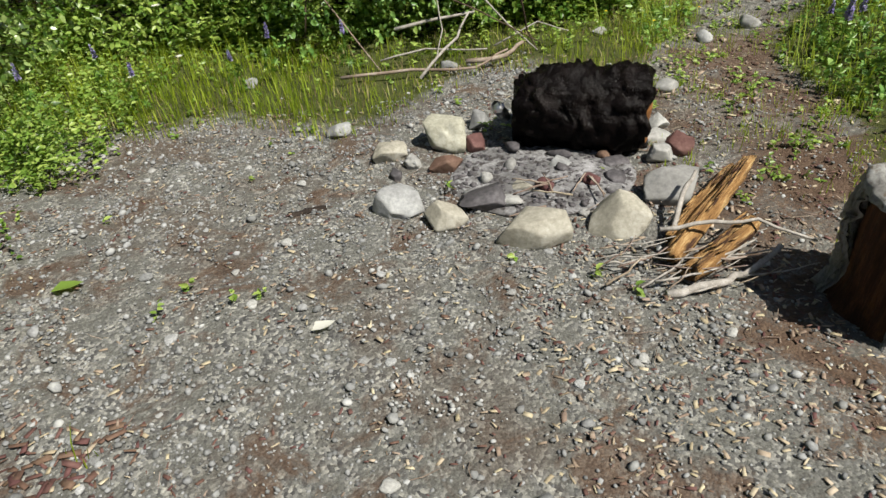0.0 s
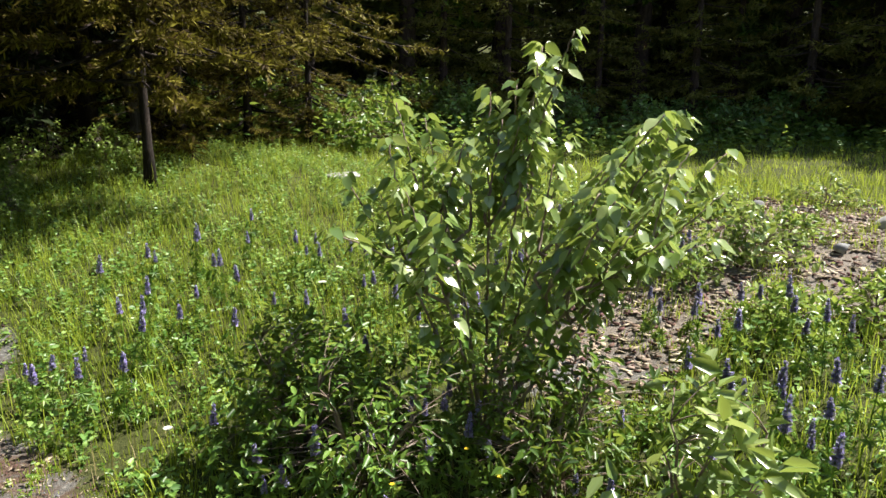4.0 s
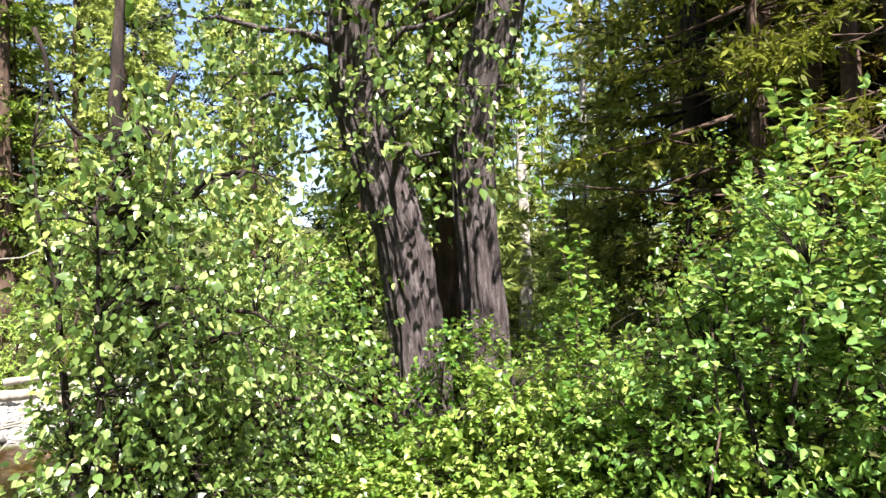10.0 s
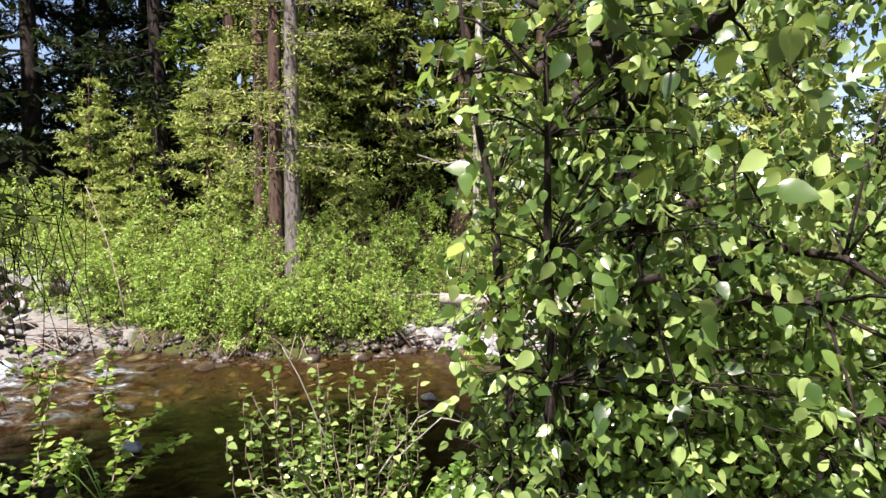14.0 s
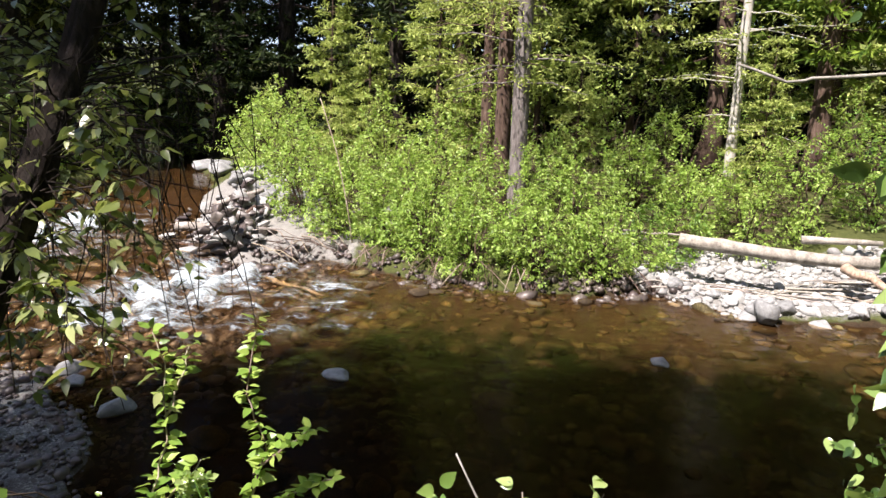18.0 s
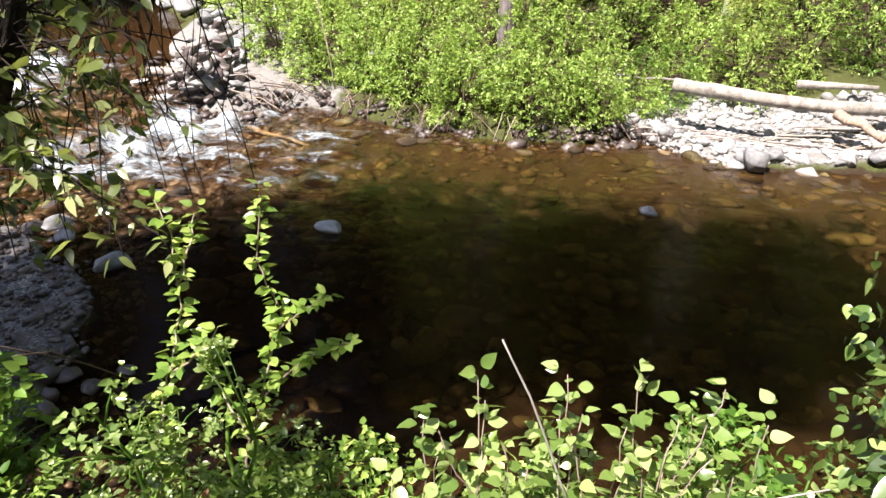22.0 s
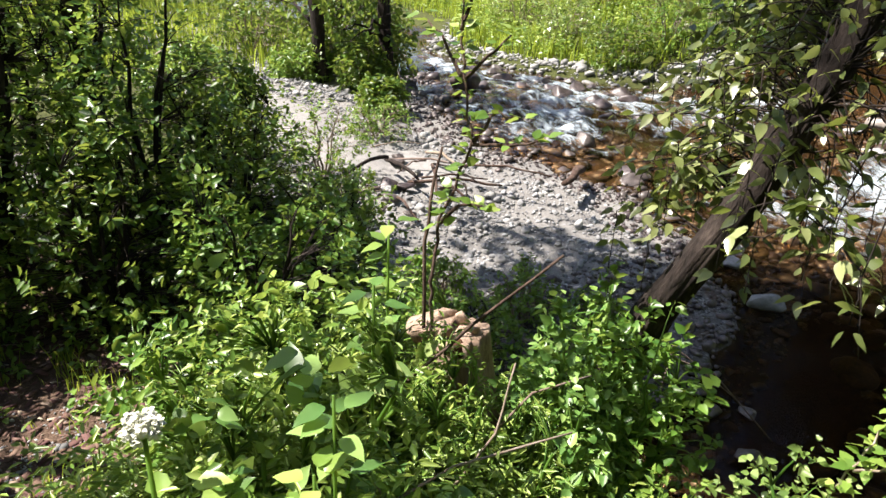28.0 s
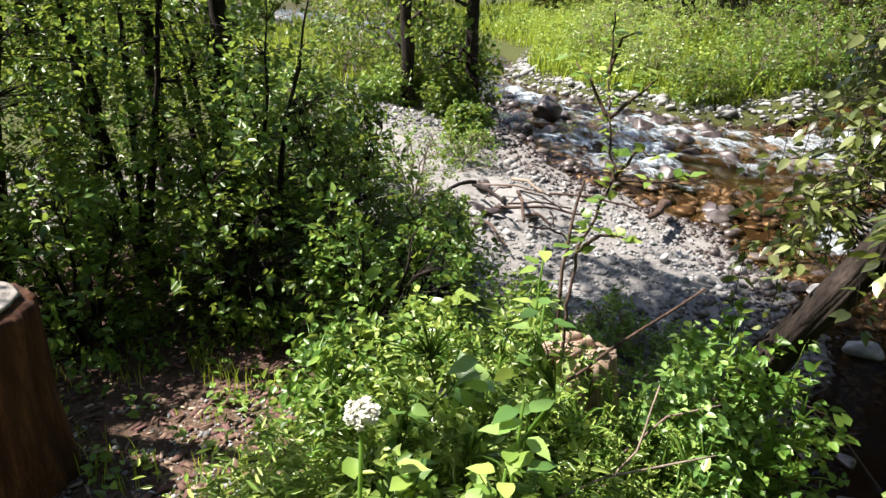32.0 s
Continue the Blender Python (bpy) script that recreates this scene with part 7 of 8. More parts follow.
stones_where("bar_gravel", "pale dry gravel and cobbles of the creek bar", 34000, (-9, -3.2), (-9, 0.9), lambda x, y, d: near_bar(x, y) & (d > 0.55) & (y < -0.75 + 0.3 * wave(x, y, 0.8, 4)) & (wave(x, y, 2.0, 15) > -0.75) & (sand_zone(x, y) < 0.35), (0.025, 0.5, 0.12), ROCK_PALE, 202)
stones_where("bar_cobbles", "grey cobbles of the creek bar", 600, (-9, -3.4), (-8.5, 0.8), lambda x, y, d: near_bar(x, y) & (d > 0.35) & (y < -0.8) & (sand_zone(x, y) < 0.1), (0.075, 0.4, 0.2), ROCK_GREY, 203, 2)
stones_where("shore_stones", "wet dark stones along the water's edge", 22000, (-9, -3.6), (-8, 1.6), lambda x, y, d: ((np.abs(d - 0.15) < 0.5) | (near_bar(x, y) & (y > -1.0))) & (x > -9), (0.036, 0.5, 0.16), ROCK_WET, 204)
stones_where("far_bar_gravel", "pale sunlit cobbles on the far gravel bar", 7800, (-15, -9), (3.4, 9.4), lambda x, y, d: far_bar(x, y) & (d > -0.1), (0.075, 0.5, 0.26), ROCK_GREY, 205, 2)
stones_where("bed_stones", "amber and brown stones on the creek bed", 5200, (-13, -4.2), (-3, 9), lambda x, y, d: (d < -0.05) & ((y > 0.5) | (x > -7.4)) & ((x < -7.2) | (d < -0.75)), (0.12, 0.5, 0.4), ROCK_BED, 206, 2, (0.3, 0.6), 0.35)
stones_where("riffle_stones", "dark wet stones under the riffles", 3600, (-13, -6.6), (-9, 0.6), lambda x, y, d: (d < -0.02) & (d > -2.5), (0.12, 0.5, 0.36), ROCK_WET, 209, 1, (0.4, 0.7), 0.35)
stones_where("bank_stones", "dark stones and clods at the far waterline", 4200, (-12.5, -9), (-2, 5.2), lambda x, y, d: (np.abs(d - 0.02) < 0.22) & (x < -9), (0.075, 0.5, 0.26), ROCK_WET, 207, 1)
stones_where("upstream_stones", "pale stones along the upstream bank", 6000, (-14, -9.5), (-16, -4.5), lambda x, y, d: (np.abs(d - 0.35) < 0.5) & (x < -10.2), (0.065, 0.6, 0.3), ROCK_GREY, 208, 1)
BOULDER = [stone_shape(3, np.random.default_rng(700 + k), 0.55, 16) for k in range(6)]
BOULDERS = {m.name: [grid_mesh("boulder", v * 0.5, f, [m], False) for v, f in BOULDER] for m in (ROCK_PALE, ROCK_GREY, ROCK_WET, ROCK_RED)}


def crag_shape(seed):
    """A broken stone: the hull of a few points, with flat sides and sharp edges."""
    rng = np.random.default_rng(seed)
    p = unit(rng.standard_normal((15, 3))) * rng.uniform(0.8, 1.0, (15, 1))
    bm = bmesh.new()
    for q in p:
        bm.verts.new(q)
    out = bmesh.ops.convex_hull(bm, input=bm.verts)
    bmesh.ops.delete(bm, geom=[e for e in out["geom_interior"] if isinstance(e, bmesh.types.BMVert)], context="VERTS")
    bmesh.ops.bevel(bm, geom=bm.edges[:], offset=0.05, segments=1, affect="EDGES")
    bmesh.ops.triangulate(bm, faces=bm.faces[:])
    bm.verts.index_update()
    v, f = np.array([x.co[:] for x in bm.verts]), np.array([[x.index for x in g.verts] for g in bm.faces])
    bm.free()
    return v / np.abs(v).max(0), f


CRAG = [crag_shape(760 + k) for k in range(6)]
CRAGS = {m.name: [grid_mesh("crag", v * 0.5, f, [m], False) for v, f in CRAG] for m in (ROCK_PALE, ROCK_GREY, ROCK_WET, ROCK_RED)}


def boulder(name, label, x, y, z, w, d, h, mat, k, turn, group, tilt=0.0, shapes=BOULDERS):
    ob = part(name, shapes[mat.name][k % 6])
    ob.matrix_basis = pose(x, y, z, tilt, tilt * 0.7, turn) @ Matrix.Diagonal((w, d, h, 1))
    return tagged(ob, label, "rock", group)


for k in range(58):
    x, y = rng.uniform(-10.9, -7.3), rng.uniform(-9, -2.4)
    if off_shore(x, y) > -0.1:
        continue
    w = rng.uniform(0.16, 0.5)
    boulder("rapid_rock", "dark wet rock in the rapids", x, y, float(water_level(x, y)) - 0.02, w, w * 0.8, w * 0.6, ROCK_WET, k, rng.uniform(0, 360), "rocks in the rapids")
boulder("rapid_rock", "big black rock splitting the rapids", -7.9, -6.4, 0.0, 0.6, 0.45, 0.45, ROCK_WET, 3, 20, "rocks in the rapids")
for k, (x, y, w) in enumerate([(-7.88, 4.2, 0.2), (-7.2, 1.4, 0.26), (-6.4, 0.0, 0.28), (-7.05, -0.8, 0.3), (-6.8, -0.6, 0.2), (-5.08, 0.42, 0.16), (-5.0, 0.6, 0.13), (-5.15, 0.72, 0.12), (-4.85, 0.95, 0.15), (-6.95, -0.95, 0.22)]):
    boulder("creek_rock", "rounded grey rock breaking the water", x, y, -0.63, w, w * 0.8, w * 0.55, ROCK_GREY if k < 5 else ROCK_WET, k, 60 * k, "rocks in the creek")
for k in range(70):
    x, y = rng.uniform(-10.6, -9.15), rng.uniform(4.6, 8.4)
    if off_shore(x, y) < -0.05:
        continue
    w = rng.uniform(0.13, 0.34)
    boulder("bar_stone", "pale sunlit cobble on the far gravel bar", x, y, level_at(x, y) + w * 0.15, w, w * 0.75, w * 0.6, ROCK_PALE if k % 4 else ROCK_GREY, k, rng.uniform(0, 360), "far bar cobbles", rng.uniform(-12, 12), CRAGS if k % 3 else BOULDERS)
boulder("bar_stone", "large squarish cobble at the far waterline", -9.3, 5.7, -0.5, 0.34, 0.3, 0.34, ROCK_PALE, 2, 15, "far bar cobbles", shapes=CRAGS)
for k in range(290):
    u = rng.uniform(0, 1)
    x, y = -11.2 - 2.0 * u + rng.normal(0, 0.18), -1.25 - 0.55 * u + rng.normal(0, 0.34)
    pile_up = 0.55 * math.exp(-((y + 1.15 + 0.4 * u) / 0.4) ** 2) * rng.uniform(0, 1)
    w = rng.uniform(0.1, 0.32)
    boulder("jam_stone", "angular stone heaped beside the small falls", x, y, -0.55 + 0.35 * u + pile_up, w * 1.15, w * rng.uniform(0.4, 0.85), w * rng.uniform(0.3, 0.8), (ROCK_GREY, ROCK_WET, ROCK_WET, ROCK_GREY, ROCK_WET)[k % 5], k, rng.uniform(0, 360), "stones heaped by the falls", rng.uniform(-40, 40), CRAGS)
for k, (x, y, w) in enumerate([(-18.7, -4.85, 1.3), (-16.6, -3.55, 1.0), (-17.3, -3.7, 0.8)]):
    boulder("bank_boulder", "large grey boulder on the upstream bank", x, y, level_at(x, y) + 0.08, w * 0.85, w * 0.6, w * 0.4, ROCK_PALE, k, 30 * k, "upstream boulders", shapes=CRAGS)
for k in range(90):
    x, y = rng.uniform(-16.2, -12.6), rng.uniform(-1.9, 0.1)
    y -= 0.28 * (-12.6 - x)
    if off_shore(x, y) < 0.1:
        continue
    w = rng.uniform(0.16, 0.5)
    boulder("slope_stone", "pale broken stone on the rubble slope above the falls", x, y, level_at(x, y) + w * 0.22, w, w * 0.75, w * 0.7, (ROCK_PALE, ROCK_GREY, ROCK_PALE)[k % 3], k, rng.uniform(0, 360), "rubble slope stones", rng.uniform(-25, 25), CRAGS)
stick("jam_log", "pale log lying across the stone heap", [(-11.75, -2.2, -0.29), (-11.78, -1.75, -0.28), (-11.8, -1.25, -0.27)], 0.07, DRIFT, 220, category="log", sides=12, taper=0.9, wander=0.1)
stick("jam_log", "dark wet log leaning on the stone heap", [(-11.22, -1.33, -0.62), (-11.5, -1.18, -0.42), (-11.75, -1.02, -0.25)], 0.065, BARK_BROWN, 221, category="log", sides=12, taper=0.9, wander=0.1)
stick("jam_log", "dark log propped high in the stone heap", [(-11.6, -1.42, -0.36), (-11.85, -1.25, -0.18), (-12.1, -1.05, 0.0)], 0.065, BARK_BROWN, 222, category="log", sides=12, taper=0.8, wander=0.1)
stick("jam_log", "bleached log end behind the stone heap", [(-12.5, -1.9, -0.05), (-12.55, -1.5, 0.1), (-12.6, -1.1, 0.22)], 0.05, DRIFT, 223, category="log", sides=12, taper=0.8, wander=0.1)
stick("jam_log", "low wet log at the foot of the heap", [(-11.35, -2.0, -0.5), (-11.3, -1.6, -0.5), (-11.3, -1.2, -0.52)], 0.05, BARK_BROWN, 224, category="log", sides=12, taper=0.8, wander=0.1)
for k in range(24):
    x, y, a, L = rng.normal(-11.55, 0.22), rng.uniform(-0.9, 0.3), rng.uniform(-0.9, 0.9), rng.uniform(0.3, 0.9)
    z = -0.5 + rng.uniform(0, 0.3)
    stick("drift_stick", "bleached drift stick tangled at the waterline", [(x, y, z), (x + 0.1, y + L * 0.5 * math.cos(a), z + 0.05 * math.sin(a)), (x + 0.25, y + L * math.cos(a), z - 0.12)], rng.uniform(0.005, 0.011), (DRIFT, TWIG, BARK_BROWN)[k % 3], 1200 + k, "drift sticks by the falls", sides=5)
stick("drift_log", "long bleached drift log on the gravel bar", [(-11.27, 5.27, -0.1), (-11.05, 5.75, -0.13), (-10.78, 6.35, -0.17), (-10.68, 7.2, -0.2), (-10.66, 8.0, -0.22), (-10.6, 9.4, -0.24)], 0.092, DRIFT, 230, category="log", sides=16, taper=0.85, rough=0.05, wander=0.06)
stick("drift_log", "short bleached drift log behind the long one", [(-11.7, 7.1, -0.12), (-11.6, 7.5, -0.1), (-11.5, 8.1, -0.1)], 0.06, DRIFT, 231, category="log", sides=12, wander=0.06)
stick("broken_branch", "tan broken slab of wood below the drift log", [(-10.6, 7.15, -0.27), (-10.3, 7.3, -0.34), (-9.95, 7.42, -0.42)], 0.07, TANWOOD, 232, category="branch", sides=9)
stick("drift_pole", "thin bleached pole on the gravel bar", [(-11.5, 4.3, -0.05), (-11.45, 4.9, -0.06), (-11.4, 5.5, -0.08)], 0.022, DRIFT, 233)
for k in range(52):
    x, y, a, L = rng.uniform(-11.2, -10.1), rng.uniform(4.4, 8.6), rng.normal(1.4, 0.35), rng.uniform(0.35, 1.3)
    z = level_at(x, y) + rng.uniform(0.02, 0.14)
    stick("drift_stick", "bleached drift stick heaped under the log", [(x, y, z), (x + L / 2 * math.cos(a), y + L / 2 * math.sin(a), z + 0.03), (x + L * math.cos(a), y + L * math.sin(a), z + 0.01)], rng.uniform(0.008, 0.022), DRIFT if k % 4 else TWIG, 1300 + k, "drift sticks on the bar", sides=5)
for k in range(60):
    y = rng.uniform(-0.4, 4.6)
    x0 = float(np.interp(y, [-0.4, 0.3, 2.1, 3.1, 4.7], [-11.2, -11.4, -10.3, -10.0, -10.3]))
    a, L = rng.uniform(-0.9, 0.9), rng.uniform(0.2, 0.7)
    stick("root", "bare pale root hanging over the far waterline", [(x0 - 0.25, y, -0.35), (x0 - 0.02, y + L * 0.4 * math.sin(a), -0.42), (x0 + 0.1, y + L * math.sin(a), -0.62)], rng.uniform(0.004, 0.010), BARK_BROWN if k % 3 else TWIG, 1400 + k, "roots at the waterline", sides=5, category="root")
stick("sunk_log", "sunken pole on the creek bed", [(-10.6, -0.7, -0.8), (-10.3, -0.1, -0.78), (-9.9, 0.6, -0.85)], 0.045, DRIFT, 240, category="log", sides=8)

# island bushes and trunks
k = 0
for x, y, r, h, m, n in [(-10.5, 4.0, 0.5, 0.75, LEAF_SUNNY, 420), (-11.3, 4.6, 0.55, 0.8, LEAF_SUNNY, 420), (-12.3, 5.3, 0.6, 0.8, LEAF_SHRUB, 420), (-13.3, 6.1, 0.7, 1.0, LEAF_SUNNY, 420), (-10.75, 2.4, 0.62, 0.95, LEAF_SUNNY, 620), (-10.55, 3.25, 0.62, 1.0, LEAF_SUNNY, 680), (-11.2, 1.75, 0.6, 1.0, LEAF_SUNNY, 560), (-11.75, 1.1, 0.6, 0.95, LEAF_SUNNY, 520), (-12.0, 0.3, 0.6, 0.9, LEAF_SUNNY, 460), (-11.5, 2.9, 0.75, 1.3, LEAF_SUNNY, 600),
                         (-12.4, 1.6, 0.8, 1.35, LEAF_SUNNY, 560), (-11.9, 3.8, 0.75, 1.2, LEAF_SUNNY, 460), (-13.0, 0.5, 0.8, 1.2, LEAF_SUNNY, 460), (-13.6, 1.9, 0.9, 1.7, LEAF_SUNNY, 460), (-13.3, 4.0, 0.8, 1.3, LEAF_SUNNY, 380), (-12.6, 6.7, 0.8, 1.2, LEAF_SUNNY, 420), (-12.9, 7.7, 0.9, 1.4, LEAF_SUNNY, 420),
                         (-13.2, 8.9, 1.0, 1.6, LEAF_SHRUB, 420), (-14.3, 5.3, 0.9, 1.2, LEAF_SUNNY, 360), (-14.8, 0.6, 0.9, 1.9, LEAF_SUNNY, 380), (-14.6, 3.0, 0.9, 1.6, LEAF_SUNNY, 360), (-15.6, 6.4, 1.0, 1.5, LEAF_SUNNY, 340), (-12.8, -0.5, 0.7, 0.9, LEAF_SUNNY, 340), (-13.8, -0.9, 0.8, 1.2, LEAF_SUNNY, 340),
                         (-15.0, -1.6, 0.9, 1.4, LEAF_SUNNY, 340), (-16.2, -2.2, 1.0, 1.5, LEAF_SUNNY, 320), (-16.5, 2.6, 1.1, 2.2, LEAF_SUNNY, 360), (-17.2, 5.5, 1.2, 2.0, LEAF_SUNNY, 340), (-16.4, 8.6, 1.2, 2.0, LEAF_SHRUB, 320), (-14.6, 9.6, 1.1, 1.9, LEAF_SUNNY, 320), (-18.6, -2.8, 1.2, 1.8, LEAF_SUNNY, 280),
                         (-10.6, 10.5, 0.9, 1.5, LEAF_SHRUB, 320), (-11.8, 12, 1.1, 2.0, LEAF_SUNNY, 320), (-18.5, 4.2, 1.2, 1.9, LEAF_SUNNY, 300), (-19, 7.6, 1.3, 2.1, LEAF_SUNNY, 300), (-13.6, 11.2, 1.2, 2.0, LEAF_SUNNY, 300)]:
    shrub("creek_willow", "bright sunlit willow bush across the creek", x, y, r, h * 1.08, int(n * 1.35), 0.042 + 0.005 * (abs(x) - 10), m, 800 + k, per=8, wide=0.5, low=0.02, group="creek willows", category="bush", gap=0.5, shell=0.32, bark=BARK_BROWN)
    k += 1
stick("bare_shoot", "bare dark shoot leaning over the creek bank", [(-11.6, 0.6, -0.5), (-11.5, 0.55, 0.1), (-11.7, 0.35, 0.9), (-12.1, 0.0, 1.7)], 0.011, TWIG, 250, category="branch")
for k, (x, y, r, high, m, label) in enumerate([(-12.68, 3.04, 0.125, 13, BARK_GREY, "tall grey-brown trunk among the island bushes"), (-12.98, 2.78, 0.12, 13, BARK_BROWN, "tall brown trunk beside its twin"), (-14.9, 2.5, 0.11, 13, BARK_BROWN, "leaning brown trunk on the island"),
                                        (-15.0, 7.15, 0.085, 13, BARK_PALE, "pale slender trunk behind the drift log"), (-20.4, 4.75, 0.17, 15, BARK_BROWN, "dark straight trunk behind the island")]):
    z = level_at(x, y)
    top = base("island_tree", x, y, z - 0.05, label, "tree")
    lean = -0.35 if k == 2 else 0.02
    part("trunk", bole([(0, 0, 0), (lean * 0.3, 0, high * 0.2), (lean, 0.05, high * 0.5), (lean * 2, 0, high)], [r * 1.15, r, r * 0.85, r * 0.35], 540 + k, 20, 8, 0.08, 7).mesh("trunk", m), top)
    at, wood = [], Pile()
    rr = np.random.default_rng(560 + k)
    for _ in range(90):
        zz = rr.uniform(0.16 if k != 3 else 0.1, 1) * high
        a, L = rr.uniform(0, 6.28), rr.uniform(0.5, 1.9) * (1.1 - 0.6 * zz / high)
        b = bent((lean * zz / high, 0, zz), (L * math.cos(a) + lean, L * math.sin(a), zz - rr.uniform(-0.1, 0.35)), 5, 0.05, rr, 0.02)
        wood.add(*tube(b, [0.016, 0.013, 0.01, 0.007, 0.003], 4))
        at += [b[j] + (b[min(j + 1, 4)] - b[j]) * rr.uniform(0, 1) + rr.standard_normal(3) * [0.14, 0.14, 0.045] for j in (1, 2, 2, 3, 3, 4) for _ in range(13)]
    tagged(part("branchwork", wood.mesh("branchwork", m), top), kind="stuff")
    at = np.array(at)
    L = rr.uniform(0.05, 0.11, len(at))
    d = unit(rr.standard_normal((len(at), 3)) * [1, 1, 0.5] + [0, 0, -0.25])
    tagged(part("crown", leaf_pile(Pile(), at, d, unit(rr.standard_normal((len(at), 3)) + [0, 0, 1.5]), L, L * 0.3).mesh("crown", NEEDLE_LIGHT), top), kind="stuff")

# upstream: meadow bank, willows, shade trees
meadow("upstream_meadow", "tall bright grass on the upstream bank", box_region(-30, -9.5, -32, -5, lambda x, y, r: (off_shore(x, y) > 0.6) & (x < -10.3 - 0.1 * (y + 8)) & (r < 0.9)), 42000, (0.3, 0.9), 0.03, GRASS, 260)
thicket("upstream_herbs", "tall bright herbs on the upstream bank", box_region(-24, -10, -24, -5.5, lambda x, y, r: (off_shore(x, y) > 0.7) & (x < -10.3)), 5200, 0.11, LEAF_BRIGHT, 261, (0.3, 1.0), per=7)
for k, (x, y, r, h, m) in enumerate([(-13.4, -7.2, 0.9, 1.5, LEAF_SHRUB), (-15.2, -7.8, 1.0, 1.8, LEAF_SHRUB), (-17, -8.6, 1.2, 2.0, LEAF_SHADE), (-12.6, -9.5, 0.9, 1.2, LEAF_WILLOW), (-13.2, -12, 1.1, 1.5, LEAF_BRIGHT), (-14.6, -10.4, 1.1, 1.6, LEAF_BRIGHT), (-15.5, -14, 1.3, 1.8, LEAF_WILLOW), (-17.6, -11.6, 1.3, 2.0, LEAF_BRIGHT), (-12.2, -7.3, 0.7, 1.1, LEAF_SHADE), (-16.2, -6.9, 1.1, 2.2, LEAF_SHADE), (-18.4, -7.7, 1.3, 2.8, LEAF_SHADE), (-20.6, -7.6, 1.5, 3.2, LEAF_SHADE), (-21.6, -5.6, 1.5, 3.4, LEAF_SHADE), (-14.6, -6.6, 0.8, 1.4, LEAF_SHRUB),
                                 (-7.0, -9.7, 0.9, 1.5, LEAF_SHADE), (-7.9, -9.5, 0.7, 1.2, LEAF_SHADE), (-6.2, -10.4, 1.0, 1.8, LEAF_SHADE), (-6.3, -6.7, 0.42, 0.7, LEAF_SHADE), (-6.05, -6.2, 0.36, 0.6, LEAF_SHADE), (-5.75, -5.0, 0.3, 0.4, LEAF_SHADE), (-6.75, -6.9, 0.4, 0.9, LEAF_SHADE), (-5.9, -7.2, 0.5, 0.9, LEAF_SHADE), (-5.5, -7.2, 0.5, 0.5, LEAF_SHRUB), (-3.6, -5.4, 0.7, 0.7, LEAF_SHRUB), (-5.4, -9.4, 0.9, 1.4, LEAF_SHADE)]):
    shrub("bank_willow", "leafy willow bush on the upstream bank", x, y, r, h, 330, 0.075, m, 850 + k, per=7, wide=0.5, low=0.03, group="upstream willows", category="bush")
meadow("glade_grass", "bright sunlit grass glade beyond the gravel bar", box_region(-9, 0, -24, -7.5, lambda x, y, r: off_shore(x, y) > 0.8), 12000, (0.2, 0.6), 0.022, GRASS, 262)
for k, (x, y, s) in enumerate([(-6.62, -6.55, 0.42), (-5.72, -6.9, 0.36), (-7.2, -9.7, 0.4)]):
    leaf_tree("bank_tree", "slim dark-leaved tree on the upstream bank", [(x, y, level_at(x, y)), (x + 0.05, y, 1.5), (x - 0.1, y, 3), (x, y, 6)], [0.10, 0.08, 0.07, 0.03], BARK_DARK, LEAF_SHADE, 870 + k, limbs=16, twigs=320, leaf=0.09, reach=1.1, low=0.12, sides=14)

# drift heap and low bushes on the near bar
for k in range(20):
    x, y, a, L = rng.normal(-4.9, 0.45), rng.normal(-2.9, 0.35), rng.uniform(0, 3.1), rng.uniform(0.3, 0.9)
    z = level_at(x, y) + rng.uniform(0.02, 0.22)
    stick("drift_stick", "weathered drift stick in a heap on the bar", [(x, y, z), (x + L / 2 * math.cos(a), y + L / 2 * math.sin(a), z + 0.04), (x + L * math.cos(a), y + L * math.sin(a), z - 0.02)], rng.uniform(0.006, 0.024), (BARK_DARK, BARK_BROWN, TWIG)[k % 3], 1600 + k, "drift heap on the bar", sides=6)
for k in range(22):
    x, y, w = rng.normal(-4.9, 0.5), rng.normal(-2.8, 0.4), rng.uniform(0.07, 0.22)
    boulder("heap_stone", "brown stone in the drift heap", x, y, level_at(x, y) + 0.05, w, w * 0.7, w * 0.45, (ROCK_WET, ROCK_GREY, ROCK_WET)[k % 3], k, 70 * k, "stones in the drift heap", 9 * (k % 5) - 18, CRAGS)
stick("drift_log", "dark drift log on the gravel bar", [(-6.75, -2.45, -0.3), (-6.55, -2.25, -0.27), (-6.25, -2.1, -0.28)], 0.05, BARK_BROWN, 1660, category="log", sides=9)
for k, (x, y, r, h) in enumerate([(-4.25, -1.1, 0.3, 0.35), (-4.6, -0.6, 0.28, 0.4), (-4.4, 0.1, 0.3, 0.4), (-4.0, -2.2, 0.4, 0.5), (-5.3, -4.2, 0.4, 0.4), (-4.9, -0.2, 0.22, 0.3), (-4.3, -3.3, 0.45, 0.8)]):
    shrub("bar_bush", "small green bush on the gravel bar", x, y, r, h, 160, 0.04, LEAF_SHRUB, 1670 + k, per=7, wide=0.5, low=0.05, group="bar bushes", category="bush", stems=5)

